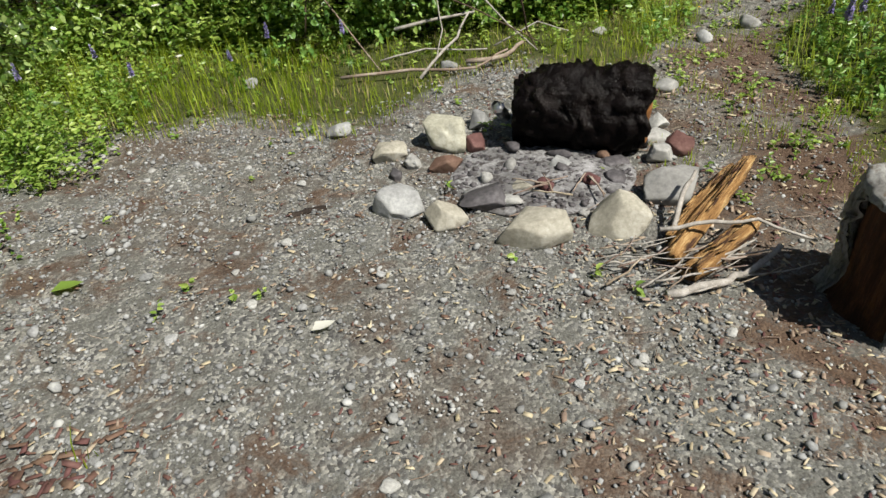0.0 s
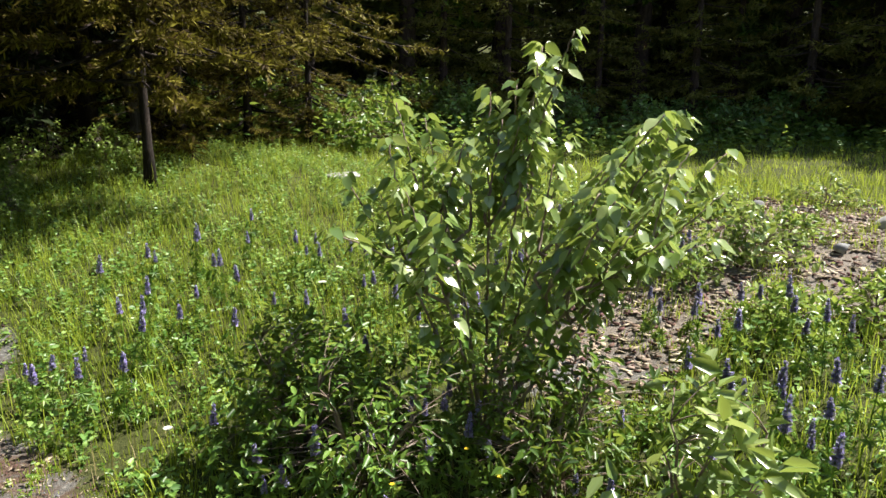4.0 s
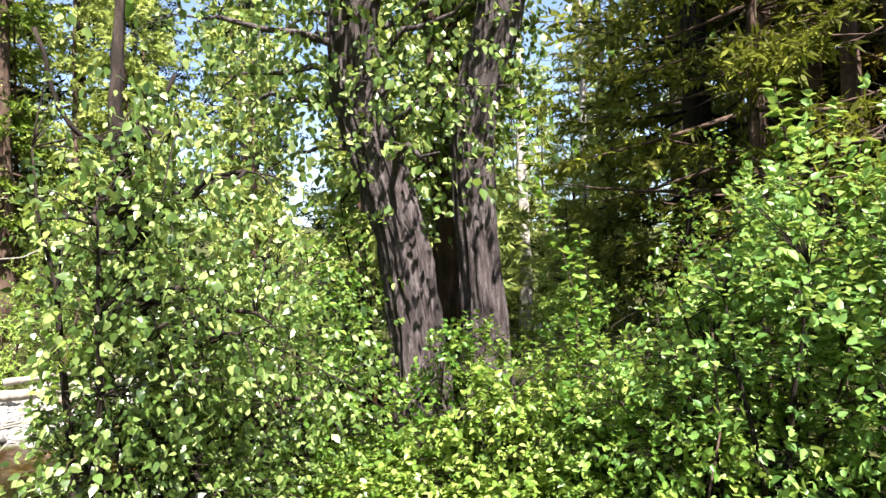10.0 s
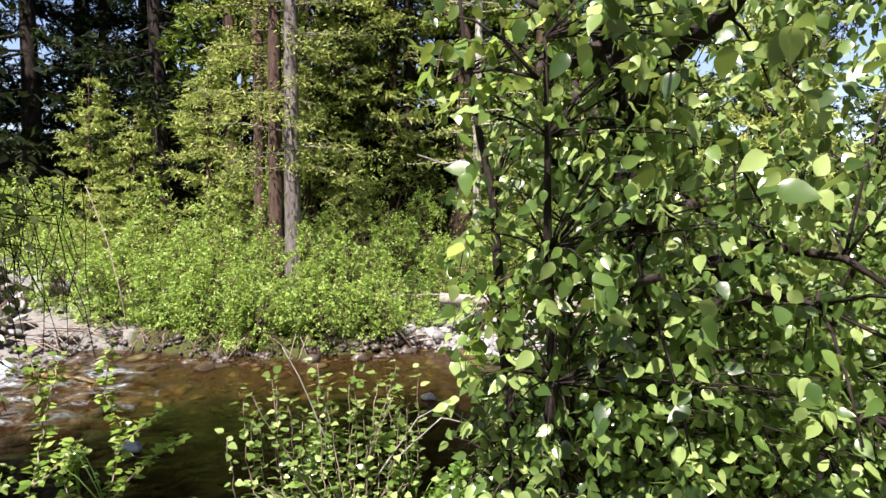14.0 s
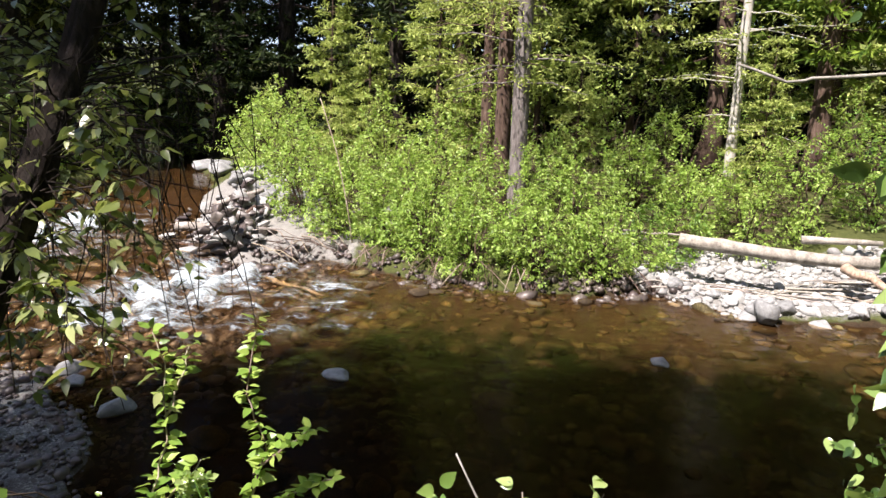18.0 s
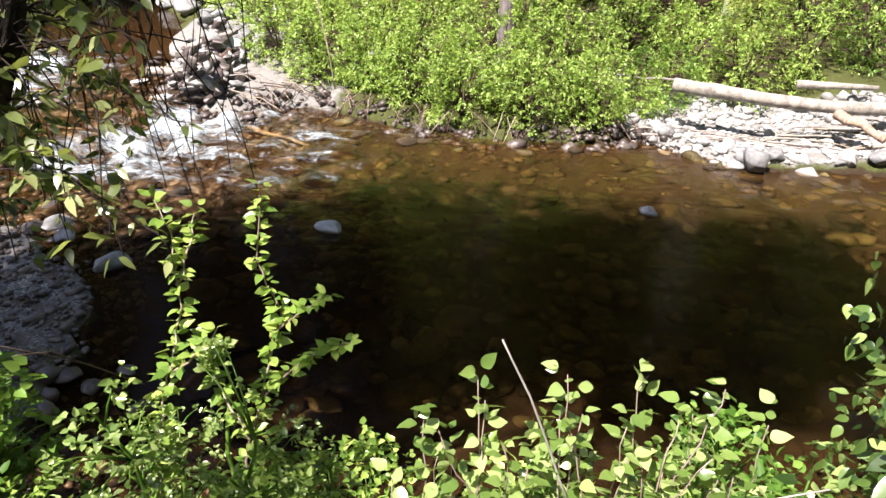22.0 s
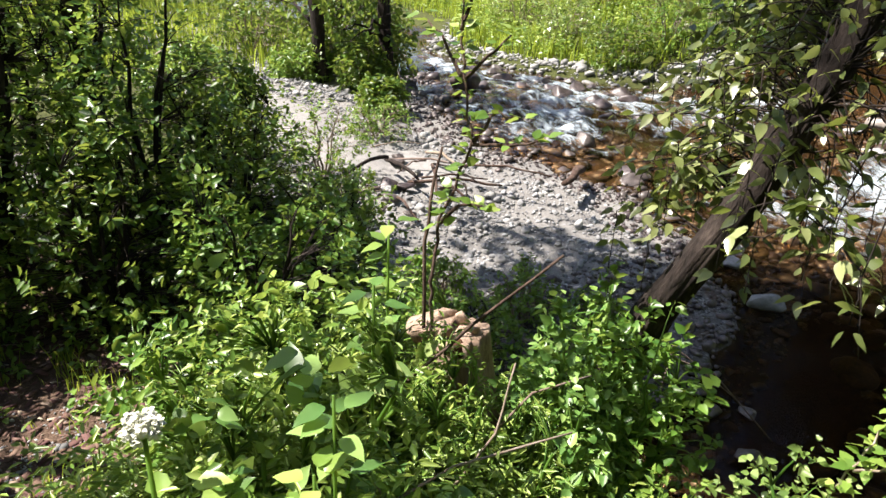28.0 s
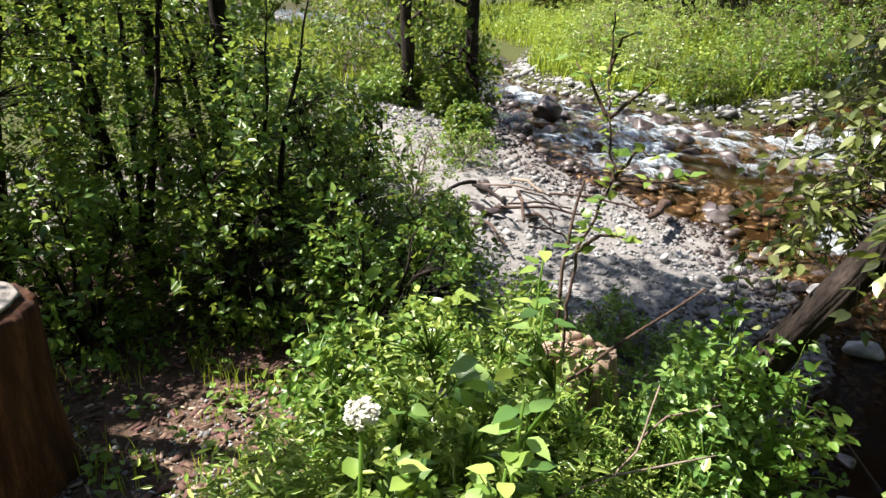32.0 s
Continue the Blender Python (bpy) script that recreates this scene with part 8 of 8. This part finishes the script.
# ---------------------------------------------------------------- the near bank
lean_line = [(-3.78, 0.84, -0.15), (-3.70, 1.04, 0.31), (-3.687, 1.15, 0.59), (-3.716, 1.254, 0.81), (-3.757, 1.317, 0.96), (-3.81, 1.343, 1.09), (-3.86, 1.363, 1.2), (-3.93, 1.38, 1.32), (-4.02, 1.375, 1.45), (-4.17, 1.37, 1.65), (-4.45, 1.42, 2.3), (-4.8, 1.55, 3.8), (-5.1, 1.7, 6.0)]
# Crown added above view for shade, trimmed so its shadow ends mid-creek.
leaf_tree("leaning_tree", "crooked dark tree leaning from the bank over the creek", lean_line, [0.11, 0.075, 0.056, 0.052, 0.05, 0.047, 0.05, 0.047, 0.044, 0.043, 0.042, 0.034, 0.018], BARK_DARK, LEAF_SHRUB, 401, limbs=30, twigs=1300, leaf=0.11, reach=1.9, low=0.78, sides=48, clump=0.3, ridge=0.10, ridges=19,
          cut=lambda x, y, z: (z < 3.5) | trail(x, y, z, 0.8) | (x - 0.53 * z < -7.35 + 0.35 * np.sin(3 * y)))
rng = np.random.default_rng(402)
lines = []
for k in range(190):
    i = 3.2 + rng.uniform(0, 1) ** 0.8 * 6.6
    a, b = np.array(lean_line[int(i)]), np.array(lean_line[int(i) + 1])
    p = a + (b - a) * (i % 1)
    t = rng.uniform(3.4, 5.4) if k % 4 else rng.uniform(0.2, 2.2)
    q = p + np.array([0.4 * math.cos(t), 0.4 * math.sin(t), rng.uniform(-0.16, 0.16)]) * rng.uniform(0.3, 1.25)
    lines.append([p, (p + q) / 2 + [0, 0, 0.05], q, q + [0.03, 0.02, -rng.uniform(0.05, 0.2)]])
sprig("tree_twigs", "leafy side twigs of the leaning tree", [[np.array(lean_line[2]), np.array(lean_line[3])]] + lines, 0.05, LEAF_OLIVE, 403, 0.04, 0.003, 0.46, bark=BARK_DARK, skip=0.35, droop=-0.75, pair=2)
for k in range(54):
    f = rng.uniform(0, 1)
    p = np.array(lean_line[6]) * (1 - f) + np.array(lean_line[9]) * f
    q = p + [rng.uniform(-0.35, 0.15), rng.uniform(-0.2, 0.45), rng.uniform(-0.1, 0.1)]
    e = q + [rng.uniform(-0.15, 0.1), rng.uniform(-0.1, 0.15), -rng.uniform(0.15, 0.6)]
    stick("hanging_twig", "thin bare twig hanging from the leaning tree", [p, (p + q) / 2 + rng.normal(0, 0.03, 3) + [0, 0, 0.05], q, q * 0.7 + e * 0.3 + rng.normal(0, 0.025, 3), q * 0.35 + e * 0.65 + rng.normal(0, 0.025, 3), e], 0.0026, BARK_DARK, 1500 + k, "hanging twigs", sides=4)

# weeds and bushes on the bank top
for k, (x, y, r, h, m, n, lf, w) in enumerate([
    (-3.42, 1.02, 0.36, 0.60, LEAF_SHRUB, 390, 0.04, 0.7), (-3.62, 1.25, 0.24, 0.55, LEAF_SHRUB, 240, 0.04, 0.7), (-2.62, 1.15, 0.36, 0.72, LEAF_BRIGHT, 495, 0.032, 0.5), (-2.88, 1.42, 0.32, 0.42, LEAF_BRIGHT, 480, 0.030, 0.45), (-2.38, 1.24, 0.22, 0.55, LEAF_BRIGHT, 200, 0.034, 0.6),
    (-2.75, 0.95, 0.28, 0.56, LEAF_WILLOW, 300, 0.040, 0.42), (-3.1, 1.62, 0.34, 0.5, LEAF_BRIGHT, 390, 0.032, 0.45), (-2.45, 0.85, 0.34, 0.62, LEAF_SHRUB, 300, 0.040, 0.6), (-3.52, 1.9, 0.36, 0.9, LEAF_WILLOW, 760, 0.026, 0.68), (-3.52, 2.2, 0.30, 0.7, LEAF_BRIGHT, 620, 0.026, 0.68), (-3.1, 2.78, 0.3, 0.85, LEAF_WILLOW, 300, 0.03, 0.68),
    (-2.93, 1.16, 0.2, 0.6, LEAF_BRIGHT, 300, 0.026, 0.36), (-3.02, 1.32, 0.22, 0.52, LEAF_BRIGHT, 300, 0.026, 0.36), (-2.85, 1.02, 0.18, 0.62, LEAF_BRIGHT, 240, 0.028, 0.4),
    (-2.2, 1.6, 0.18, 0.3, LEAF_BRIGHT, 150, 0.03, 0.5), (-2.6, 1.62, 0.28, 0.42, LEAF_BRIGHT, 330, 0.03, 0.45), (-3.9, 0.7, 0.3, 0.5, LEAF_SHRUB, 240, 0.04, 0.6), (-3.1, 0.6, 0.32, 0.6, LEAF_SHRUB, 255, 0.04, 0.6), (-3.35, 2.75, 0.3, 0.6, LEAF_BRIGHT, 300, 0.032, 0.68), (-3.6, 3.3, 0.35, 0.6, LEAF_SHRUB, 300, 0.04, 0.68),
    (-2.1, 3.15, 0.22, 0.3, LEAF_BRIGHT, 180, 0.032, 0.6), (-3.8, 4.3, 0.4, 0.7, LEAF_SHRUB, 360, 0.04, 0.68)]):
    shrub("bank_weeds", "sunlit leafy weeds on the bank top", x, y, r, h, int(n * 1.25), lf * 0.84, m, 900 + k, per=6, wide=w, low=0.08, group="bank weeds", category="weeds", stems=6, gap=0.35, shell=0.3, bark=LEAF_SHRUB, cut=lambda x, y, z: trail(x, y, z, 0.3))
for k, (x, y, r, h, m, n, lf, w) in enumerate([(-2.5, 1.32, 0.26, 0.68, LEAF_BLUE, 46, 0.075, 0.62), (-2.7, 1.05, 0.26, 0.66, LEAF_WILLOW, 50, 0.075, 0.5), (-2.75, 0.8, 0.3, 0.6, LEAF_WILLOW, 60, 0.07, 0.5), (-2.4, 1.15, 0.2, 0.55, LEAF_SHRUB, 40, 0.05, 0.65),
                                               (-2.75, 1.55, 0.24, 0.4, LEAF_BLUE, 46, 0.06, 0.6), (-3.32, 1.22, 0.28, 0.52, LEAF_BRIGHT, 70, 0.055, 0.66), (-3.62, 0.98, 0.3, 0.6, LEAF_BLUE, 90, 0.05, 0.66), (-2.6, 0.7, 0.28, 0.7, LEAF_BRIGHT, 60, 0.06, 0.6)]):
    shrub("broad_weed", "tall weed with broad fresh green leaves", x, y, r, h, int(n * 0.7), lf * 0.85, m, 1000 + k, per=5, wide=w, low=0.25, group="broad-leaved weeds", category="weeds", stems=5, shell=0.3, fine=True, bark=LEAF_SHRUB, cut=lambda x, y, z: trail(x, y, z, 0.3))
thicket("bank_floor", "mixed low weeds on the bank", box_region(-4.1, -1.7, 0.2, 4.4, lambda x, y, r: (off_shore(x, y) > 0.1) & ~soil_patch(x, y) & (r < 0.9) & ~trail(x, y, 0, 0.22)), 3200, 0.034, LEAF_BRIGHT, 411, (0.1, 0.42), "weeds", 8)
thicket("bank_ferns", "feathery fern-like herbs on the bank", box_region(-3.3, -2.0, 0.8, 1.9, lambda x, y, r: ~trail(x, y, 0, 0.3) & (np.hypot(x + 3.02, y - 1.12) > 0.1)), 2600, 0.034, LEAF_BRIGHT, 412, (0.2, 0.66), "weeds", 20, 0.24)
sprig("bank_sprig", "upright twig with paired green leaves above the creek", [[(-3.5, 1.8, 0.05), (-3.52, 1.79, 0.37), (-3.67, 1.84, 0.70), (-3.74, 1.81, 0.86), (-3.76, 1.77, 0.95)], [(-3.7, 1.83, 0.75), (-3.74, 1.86, 0.86), (-3.77, 1.87, 0.93)], [(-3.6, 1.82, 0.55), (-3.62, 1.9, 0.62), (-3.62, 1.95, 0.68)]], 0.036, LEAF_BRIGHT, 413, 0.017, 0.004, 0.62, skip=0.1, pair=3)
sprig("bank_sprig", "tall upright twig with small green leaves above the creek", [[(-3.55, 2.0, 0.0), (-3.59, 1.99, 0.30), (-3.71, 2.04, 0.55), (-3.76, 2.06, 0.66), (-3.81, 1.99, 0.77), (-3.88, 2.0, 0.95)], [(-3.66, 2.02, 0.45), (-3.66, 2.15, 0.58), (-3.62, 2.27, 0.66)], [(-3.6, 2.0, 0.35), (-3.66, 1.9, 0.5), (-3.7, 1.88, 0.6)], [(-3.72, 2.04, 0.6), (-3.72, 2.12, 0.68), (-3.7, 2.2, 0.74)]], 0.034, LEAF_BRIGHT, 414, 0.014, 0.0045, 0.62, skip=0.1, pair=3)
sprig("bank_sprig", "low bush with rounded pale green leaves at the bank edge", [[(-2.97, 2.75, 0.5), (-2.96, 2.6, 0.8), (-2.95, 2.52, 0.94), (-2.97, 2.50, 1.0)], [(-2.97, 2.75, 0.5), (-2.99, 2.70, 0.85), (-3.02, 2.66, 1.04)], [(-2.97, 2.75, 0.5), (-3.0, 2.76, 0.85), (-3.03, 2.77, 1.05)], [(-2.97, 2.75, 0.5), (-3.0, 2.82, 0.85), (-3.03, 2.88, 1.02)], [(-2.97, 2.75, 0.5), (-3.0, 2.8, 0.8), (-2.98, 2.86, 0.95)]] + [[(-2.97, 2.75, 0.5), (-3.0, 2.5 + 0.06 * k, 0.75 + 0.02 * (k % 3)), (-3.0 - 0.03 * (k % 2), 2.5 + 0.065 * k, 0.92 + 0.035 * ((k * 2) % 4))] for k in range(7)] + [[(-2.97, 2.75, 0.5), (-2.98 - 0.02 * (k % 3), 2.46 + 0.036 * k, 0.72), (-2.99 - 0.025 * (k % 4), 2.44 + 0.038 * k, 0.88 + 0.03 * ((k * 3) % 5))] for k in range(14)], 0.025, LEAF_WILLOW, 415, 0.022, 0.0025, 0.72, skip=0.3)
for k, pts in enumerate([[(-3.0, 2.8, 0.7), (-2.97, 2.92, 0.88), (-2.96, 3.0, 0.92)], [(-3.0, 2.85, 0.75), (-2.96, 2.98, 0.88), (-2.95, 3.05, 0.86)], [(-3.0, 2.7, 0.8), (-3.01, 2.62, 1.0), (-3.02, 2.58, 1.08)]]):
    stick("bare_twig", "thin bare grey twig in the bank bush", pts, 0.0022, GREYWOOD, 1540 + k, "bare bank twigs", sides=4)
sap = [(-3.02, 0.93, 0.2), (-3.04, 0.91, 0.78), (-3.09, 0.87, 0.93), (-3.20, 0.86, 1.13), (-3.22, 0.78, 1.29), (-3.24, 0.73, 1.42), (-3.26, 0.7, 1.6)]
sprig("bank_sapling", "thin sapling with leafy tufts on the bank", [sap, [sap[3], (-3.26, 0.87, 1.22), (-3.32, 0.92, 1.2)], [sap[4], (-3.3, 0.82, 1.38), (-3.34, 0.83, 1.42)], [sap[3], (-3.28, 0.95, 1.14), (-3.34, 1.0, 1.16)], [sap[2], (-3.12, 0.95, 1.0), (-3.18, 1.02, 1.0)], [sap[4], (-3.2, 0.7, 1.4), (-3.18, 0.62, 1.46)], [sap[5], (-3.3, 0.7, 1.52), (-3.36, 0.74, 1.55)]], 0.042, LEAF_BRIGHT, 416, 0.024, 0.007, 0.6, bark=BARK_BROWN, skip=0.5, category="sapling", pair=3)
stick("sapling_fork", "second thin grey stem beside the sapling", [(-3.0, 0.92, 0.3), (-3.05, 0.86, 0.87), (-3.1, 0.82, 1.03), (-3.14, 0.8, 1.12)], 0.006, BARK_BROWN, 420, category="branch")
stick("fallen_branch", "long dead branch lying over the weeds", [(-2.75, 1.0, 0.45), (-2.82, 1.07, 0.56), (-3.02, 1.15, 0.76), (-3.22, 1.24, 0.94)], 0.006, BARK_BROWN, 421, category="branch")
for k, pts in enumerate([[(-2.6, 1.35, 0.5), (-2.8, 1.42, 0.62), (-3.05, 1.5, 0.66)], [(-2.7, 1.2, 0.35), (-2.68, 1.32, 0.5), (-2.62, 1.42, 0.66)], [(-2.85, 1.3, 0.4), (-2.95, 1.36, 0.6), (-3.02, 1.33, 0.75)], [(-3.0, 1.2, 0.4), (-3.12, 1.28, 0.6), (-3.3, 1.3, 0.6)], [(-2.5, 1.3, 0.3), (-2.56, 1.4, 0.5), (-2.66, 1.5, 0.52)], [(-4.0, 1.0, 0.1), (-4.1, 0.95, 0.25), (-4.35, 1.1, 0.0)], [(-3.9, 0.9, 0.3), (-4.15, 1.1, 0.2), (-4.5, 1.2, -0.2)]]):
    stick("dead_twig", "thin dead twig in the bank weeds", pts, 0.004, TWIG, 1550 + k, "dead bank twigs", sides=5)


def broken_stump(x, y, high):
    z = level_at(x, y) - 0.05
    top = base("broken_stump", x, y, z, "broken pinkish tan stump with a dark hollow on the bank", "stump")
    part("body", bole([(-0.02, 0.06, 0), (-0.01, 0.03, high * 0.5), (0.0, 0.0, high - 0.04)], [0.13, 0.105, 0.09], 1700, 40, 11, 0.16, 34).mesh("body", TANWOOD), top)
    v, f = crag_shape(1704)
    part("broken_top", grid_mesh("broken_top", v * [0.10, 0.09, 0.03] + [0.0, 0.0, high - 0.035], f, [TANWOOD], False), top, "rough pale broken wood").rotation_euler = (0.12, 0.1, 0)
    for k, (x, y, w, h) in enumerate([(-0.05, -0.03, 0.035, 0.03), (0.045, -0.04, 0.03, 0.022), (0.0, -0.06, 0.04, 0.028), (-0.03, 0.05, 0.03, 0.02), (0.05, 0.02, 0.028, 0.026)]):
        v, f = crag_shape(1720 + k)
        part("torn_shard", grid_mesh("torn_shard", v * [w, w * 0.6, h] + [x, y, high - 0.02], f, [TANWOOD], False), top)
    v, f = stone_shape(3, np.random.default_rng(1702), 0.5, 5)
    part("hollow", grid_mesh("hollow", v * [0.045, 0.03, 0.03] + [0.035, 0.07, high - 0.055], f, [STUMP_RED], False), top, "dark red rotten hollow")


broken_stump(-3.12, 0.92, 0.64)


def umbel(x, y, h, seed, size=1.0):
    rng = np.random.default_rng(seed)
    top = base("umbel_plant", x, y, level_at(x, y), "broad-leaved plant with a creamy white flower head", "flower")
    part("stalk", Pile().add(*tube([(0, 0, 0), (0.01, 0, h * 0.5), (0, 0.01, h)], [0.006, 0.005, 0.004], 6)).mesh("stalk", LEAF_SHRUB), top)
    n = 700
    a, r = rng.uniform(0, 6.28, n), np.sqrt(rng.uniform(0, 1, n)) * 0.029 * size
    at = np.stack([r * np.cos(a), 0.01 + r * np.sin(a), h + 0.015 - 9 * r * r + 0.008 * np.sin(5 * a) + rng.normal(0, 0.005, n)], -1)
    tagged(part("flower_head", leaf_pile(Pile(), at, rng.standard_normal((n, 3)) * [1, 1, 0.3], rng.standard_normal((n, 3)) * 0.4 + [0, 0, 1], 0.009, 0.009).mesh("flower_head", WHITE), top), kind="stuff")
    k = 14
    b = rng.uniform(0, 6.28, k)
    zz = rng.uniform(0.3, 0.85, k) * h
    d = np.stack([np.cos(b), np.sin(b), 0 * b + 0.2], -1)
    leaves = leaf_pile(Pile(), np.stack([0 * b, 0 * b, zz], -1) + d * 0.06, d, np.repeat([(0, 0, 1.0)], k, 0), 0.07, 0.045)
    tagged(part("foliage", leaves.mesh("foliage", LEAF_BRIGHT), top), kind="stuff")


umbel(-2.25, 1.36, 0.73, 430)
for k, (x, y, h, w) in enumerate([(-2.53, 1.45, 0.75, 0.1), (-2.47, 1.5, 0.66, 0.09), (-2.7, 1.25, 0.8, 0.09), (-2.85, 1.02, 0.85, 0.09)]):
    rng = np.random.default_rng(440 + k)
    z = level_at(x, y)
    n = 9
    b = np.linspace(0, 6.28, n) + rng.uniform(0, 0.5, n)
    w = w * 0.62
    top = base("herb", x, y, z, "tall herb with large oval leaves", "plant", "large-leaved herbs")
    part("stalk", Pile().add(*tube([(0, 0, 0), (0.01, 0.01, h * 0.6), (0, 0.02, h)], [0.005, 0.004, 0.003], 5)).mesh("stalk", LEAF_SHRUB), top)
    d = np.stack([np.cos(b), np.sin(b), rng.uniform(0, 0.5, n)], -1)
    tagged(part("foliage", fine_leaf_pile(Pile(), np.stack([0 * b, 0.02 + 0 * b, h * rng.uniform(0.75, 1, n)], -1) + d * 0.02, d, np.repeat([(0, 0, 1.0)], n, 0), w, w * 0.6).mesh("foliage", LEAF_BRIGHT if k % 2 else LEAF_BLUE), top), kind="stuff")
for k, (x, y) in enumerate([(-2.62, 1.0), (-3.05, 1.55), (-3.12, 1.45), (-2.95, 1.75), (-3.2, 1.7), (-2.8, 1.65), (-3.3, 2.0), (-3.1, 2.2), (-2.72, 1.72)]):
    lupine(x, y, k, 1.05 if k == 0 else 0.85)

for k, (x, y, r, h) in enumerate([(-3.36, 1.2, 0.2, 0.74), (-3.5, 1.3, 0.2, 0.72), (-3.22, 1.28, 0.18, 0.66), (-3.6, 1.12, 0.22, 0.7)]):
    shrub("bank_weeds", "leafy bush at the foot of the leaning tree", x, y, r, h, 110, 0.036, LEAF_SHRUB if k % 2 else LEAF_BLUE, 1020 + k, per=6, wide=0.66, low=0.3, group="bank weeds", category="weeds", stems=5, shell=0.3, bark=LEAF_SHRUB, z=0.0)

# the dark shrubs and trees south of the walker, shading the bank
# The last three stand out of view, added to shade the old stump.
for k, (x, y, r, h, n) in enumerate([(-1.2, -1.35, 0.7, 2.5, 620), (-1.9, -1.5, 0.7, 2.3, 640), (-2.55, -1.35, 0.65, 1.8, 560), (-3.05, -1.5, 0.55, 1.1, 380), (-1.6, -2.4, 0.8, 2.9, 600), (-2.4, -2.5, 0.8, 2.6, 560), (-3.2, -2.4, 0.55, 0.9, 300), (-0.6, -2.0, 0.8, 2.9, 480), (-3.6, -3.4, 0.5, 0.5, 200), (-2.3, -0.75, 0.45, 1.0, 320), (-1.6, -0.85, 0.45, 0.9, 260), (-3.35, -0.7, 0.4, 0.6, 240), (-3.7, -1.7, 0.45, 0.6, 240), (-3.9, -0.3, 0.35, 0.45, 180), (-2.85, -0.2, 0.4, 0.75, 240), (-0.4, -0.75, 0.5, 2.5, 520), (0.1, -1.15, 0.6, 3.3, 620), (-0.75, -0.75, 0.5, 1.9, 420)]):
    shrub("shade_shrub", "dense dark green shrub in dappled shade", x, y, r, h, int(n * 1.5), 0.044, LEAF_SHRUB if k % 3 else LEAF_SHADE, 950 + k, per=7, wide=0.58, low=0.03, shell=0.3, group="shade shrubs", gap=0.15, bark=BARK_DARK, cut=lambda x, y, z: trail(x, y, z, 0.45))
# Crowns out of view, with heights chosen so their shadow covers the near pool.
for k, (x, y, h, r) in enumerate([(-2.42, -1.35, 8.2, 1.1), (-2.1, -2.6, 9.0, 1.6), (-1.4, -2.8, 10.0, 1.5), (-1.3, -1.05, 10.6, 1.15), (-0.9, -0.65, 11.2, 1.2)]):
    leaf_tree("shade_tree", "slim dark-barked tree rising from the bank shrubs", [(x, y, level_at(x, y)), (x + 0.04, y + 0.03, h * 0.3), (x - 0.08, y, h * 0.65), (x, y + 0.1, h)], [0.05, 0.042, 0.036, 0.016], BARK_DARK, LEAF_SHRUB, 980 + k, limbs=34, twigs=1400 if k < 3 else 1000, leaf=0.13, reach=r, low=0.58 if k in (1, 2) else 0.76, sides=14, clump=0.26, group="shade trees")
# Added out of view; its high crown is placed to shade the pool.
for k, (x, y) in enumerate([(2.5, -2.6)]):
    line = [(x, y, level_at(x, y)), (x + 0.05, y, 5.0), (x - 0.05, y, 10.0), (x, y + 0.05, 14.0), (x, y, 15.5), (x, y, 17.0)]
    leaf_tree("shade_tree", "unseen tall tree added to shade the creek", line, [0.14, 0.12, 0.09, 0.06, 0.04, 0.02], BARK_DARK, LEAF_SHRUB, 1980 + k, limbs=30, twigs=1100, leaf=0.13, reach=1.0, low=0.7, sides=16, clump=0.26, group="shade trees")
thicket("shade_floor", "sparse plants and dead leaves under the shrubs", box_region(-3.4, -0.9, -1.4, 1.0, lambda x, y, r: r < 0.35 + 0.4 * (wave(x, y, 0.6, 9) > 0.4)), 420, 0.04, LEAF_SHRUB, 990, (0.05, 0.25), "weeds", 7)
meadow("shade_grass", "thin tufts of grass on brown soil", box_region(-2.6, -1.0, -0.8, 1.2, lambda x, y, r: wave(x, y, 0.5, 88) > 0.35), 2600, (0.06, 0.22), 0.005, GRASS, 991)
flakes("leaf_litter", "brown dead leaves and bark on the shaded soil", box_region(-2.7, -0.9, -1.0, 1.3), 2400, (0.015, 0.06), ROCK_RED, 992, 0.06)
flakes("pale_leaf_litter", "pale dead leaves on the shaded soil", box_region(-2.7, -0.9, -1.0, 1.3), 420, (0.015, 0.05), CHIP, 993, 0.06)


def old_post():
    top = base("old_stump", -1.41, 0.12, level_at(-1.41, 0.12) - 0.05, "tall dark weathered stump with a frayed grey top", "stump")
    part("body", bole([(0, 0, 0), (0.01, 0, 0.35), (0, 0.01, 0.72)], [0.21, 0.185, 0.175], 995, 44, 11, 0.07, 30).mesh("body", STUMP_RED), top)
    v, f = stone_shape(3, np.random.default_rng(5), 0.25, 2)
    part("frayed_top", grid_mesh("frayed_top", v * [0.165, 0.165, 0.035] + [0, 0, 0.735], f, [GREYWOOD], False), top, "frayed grey wood")


old_post()
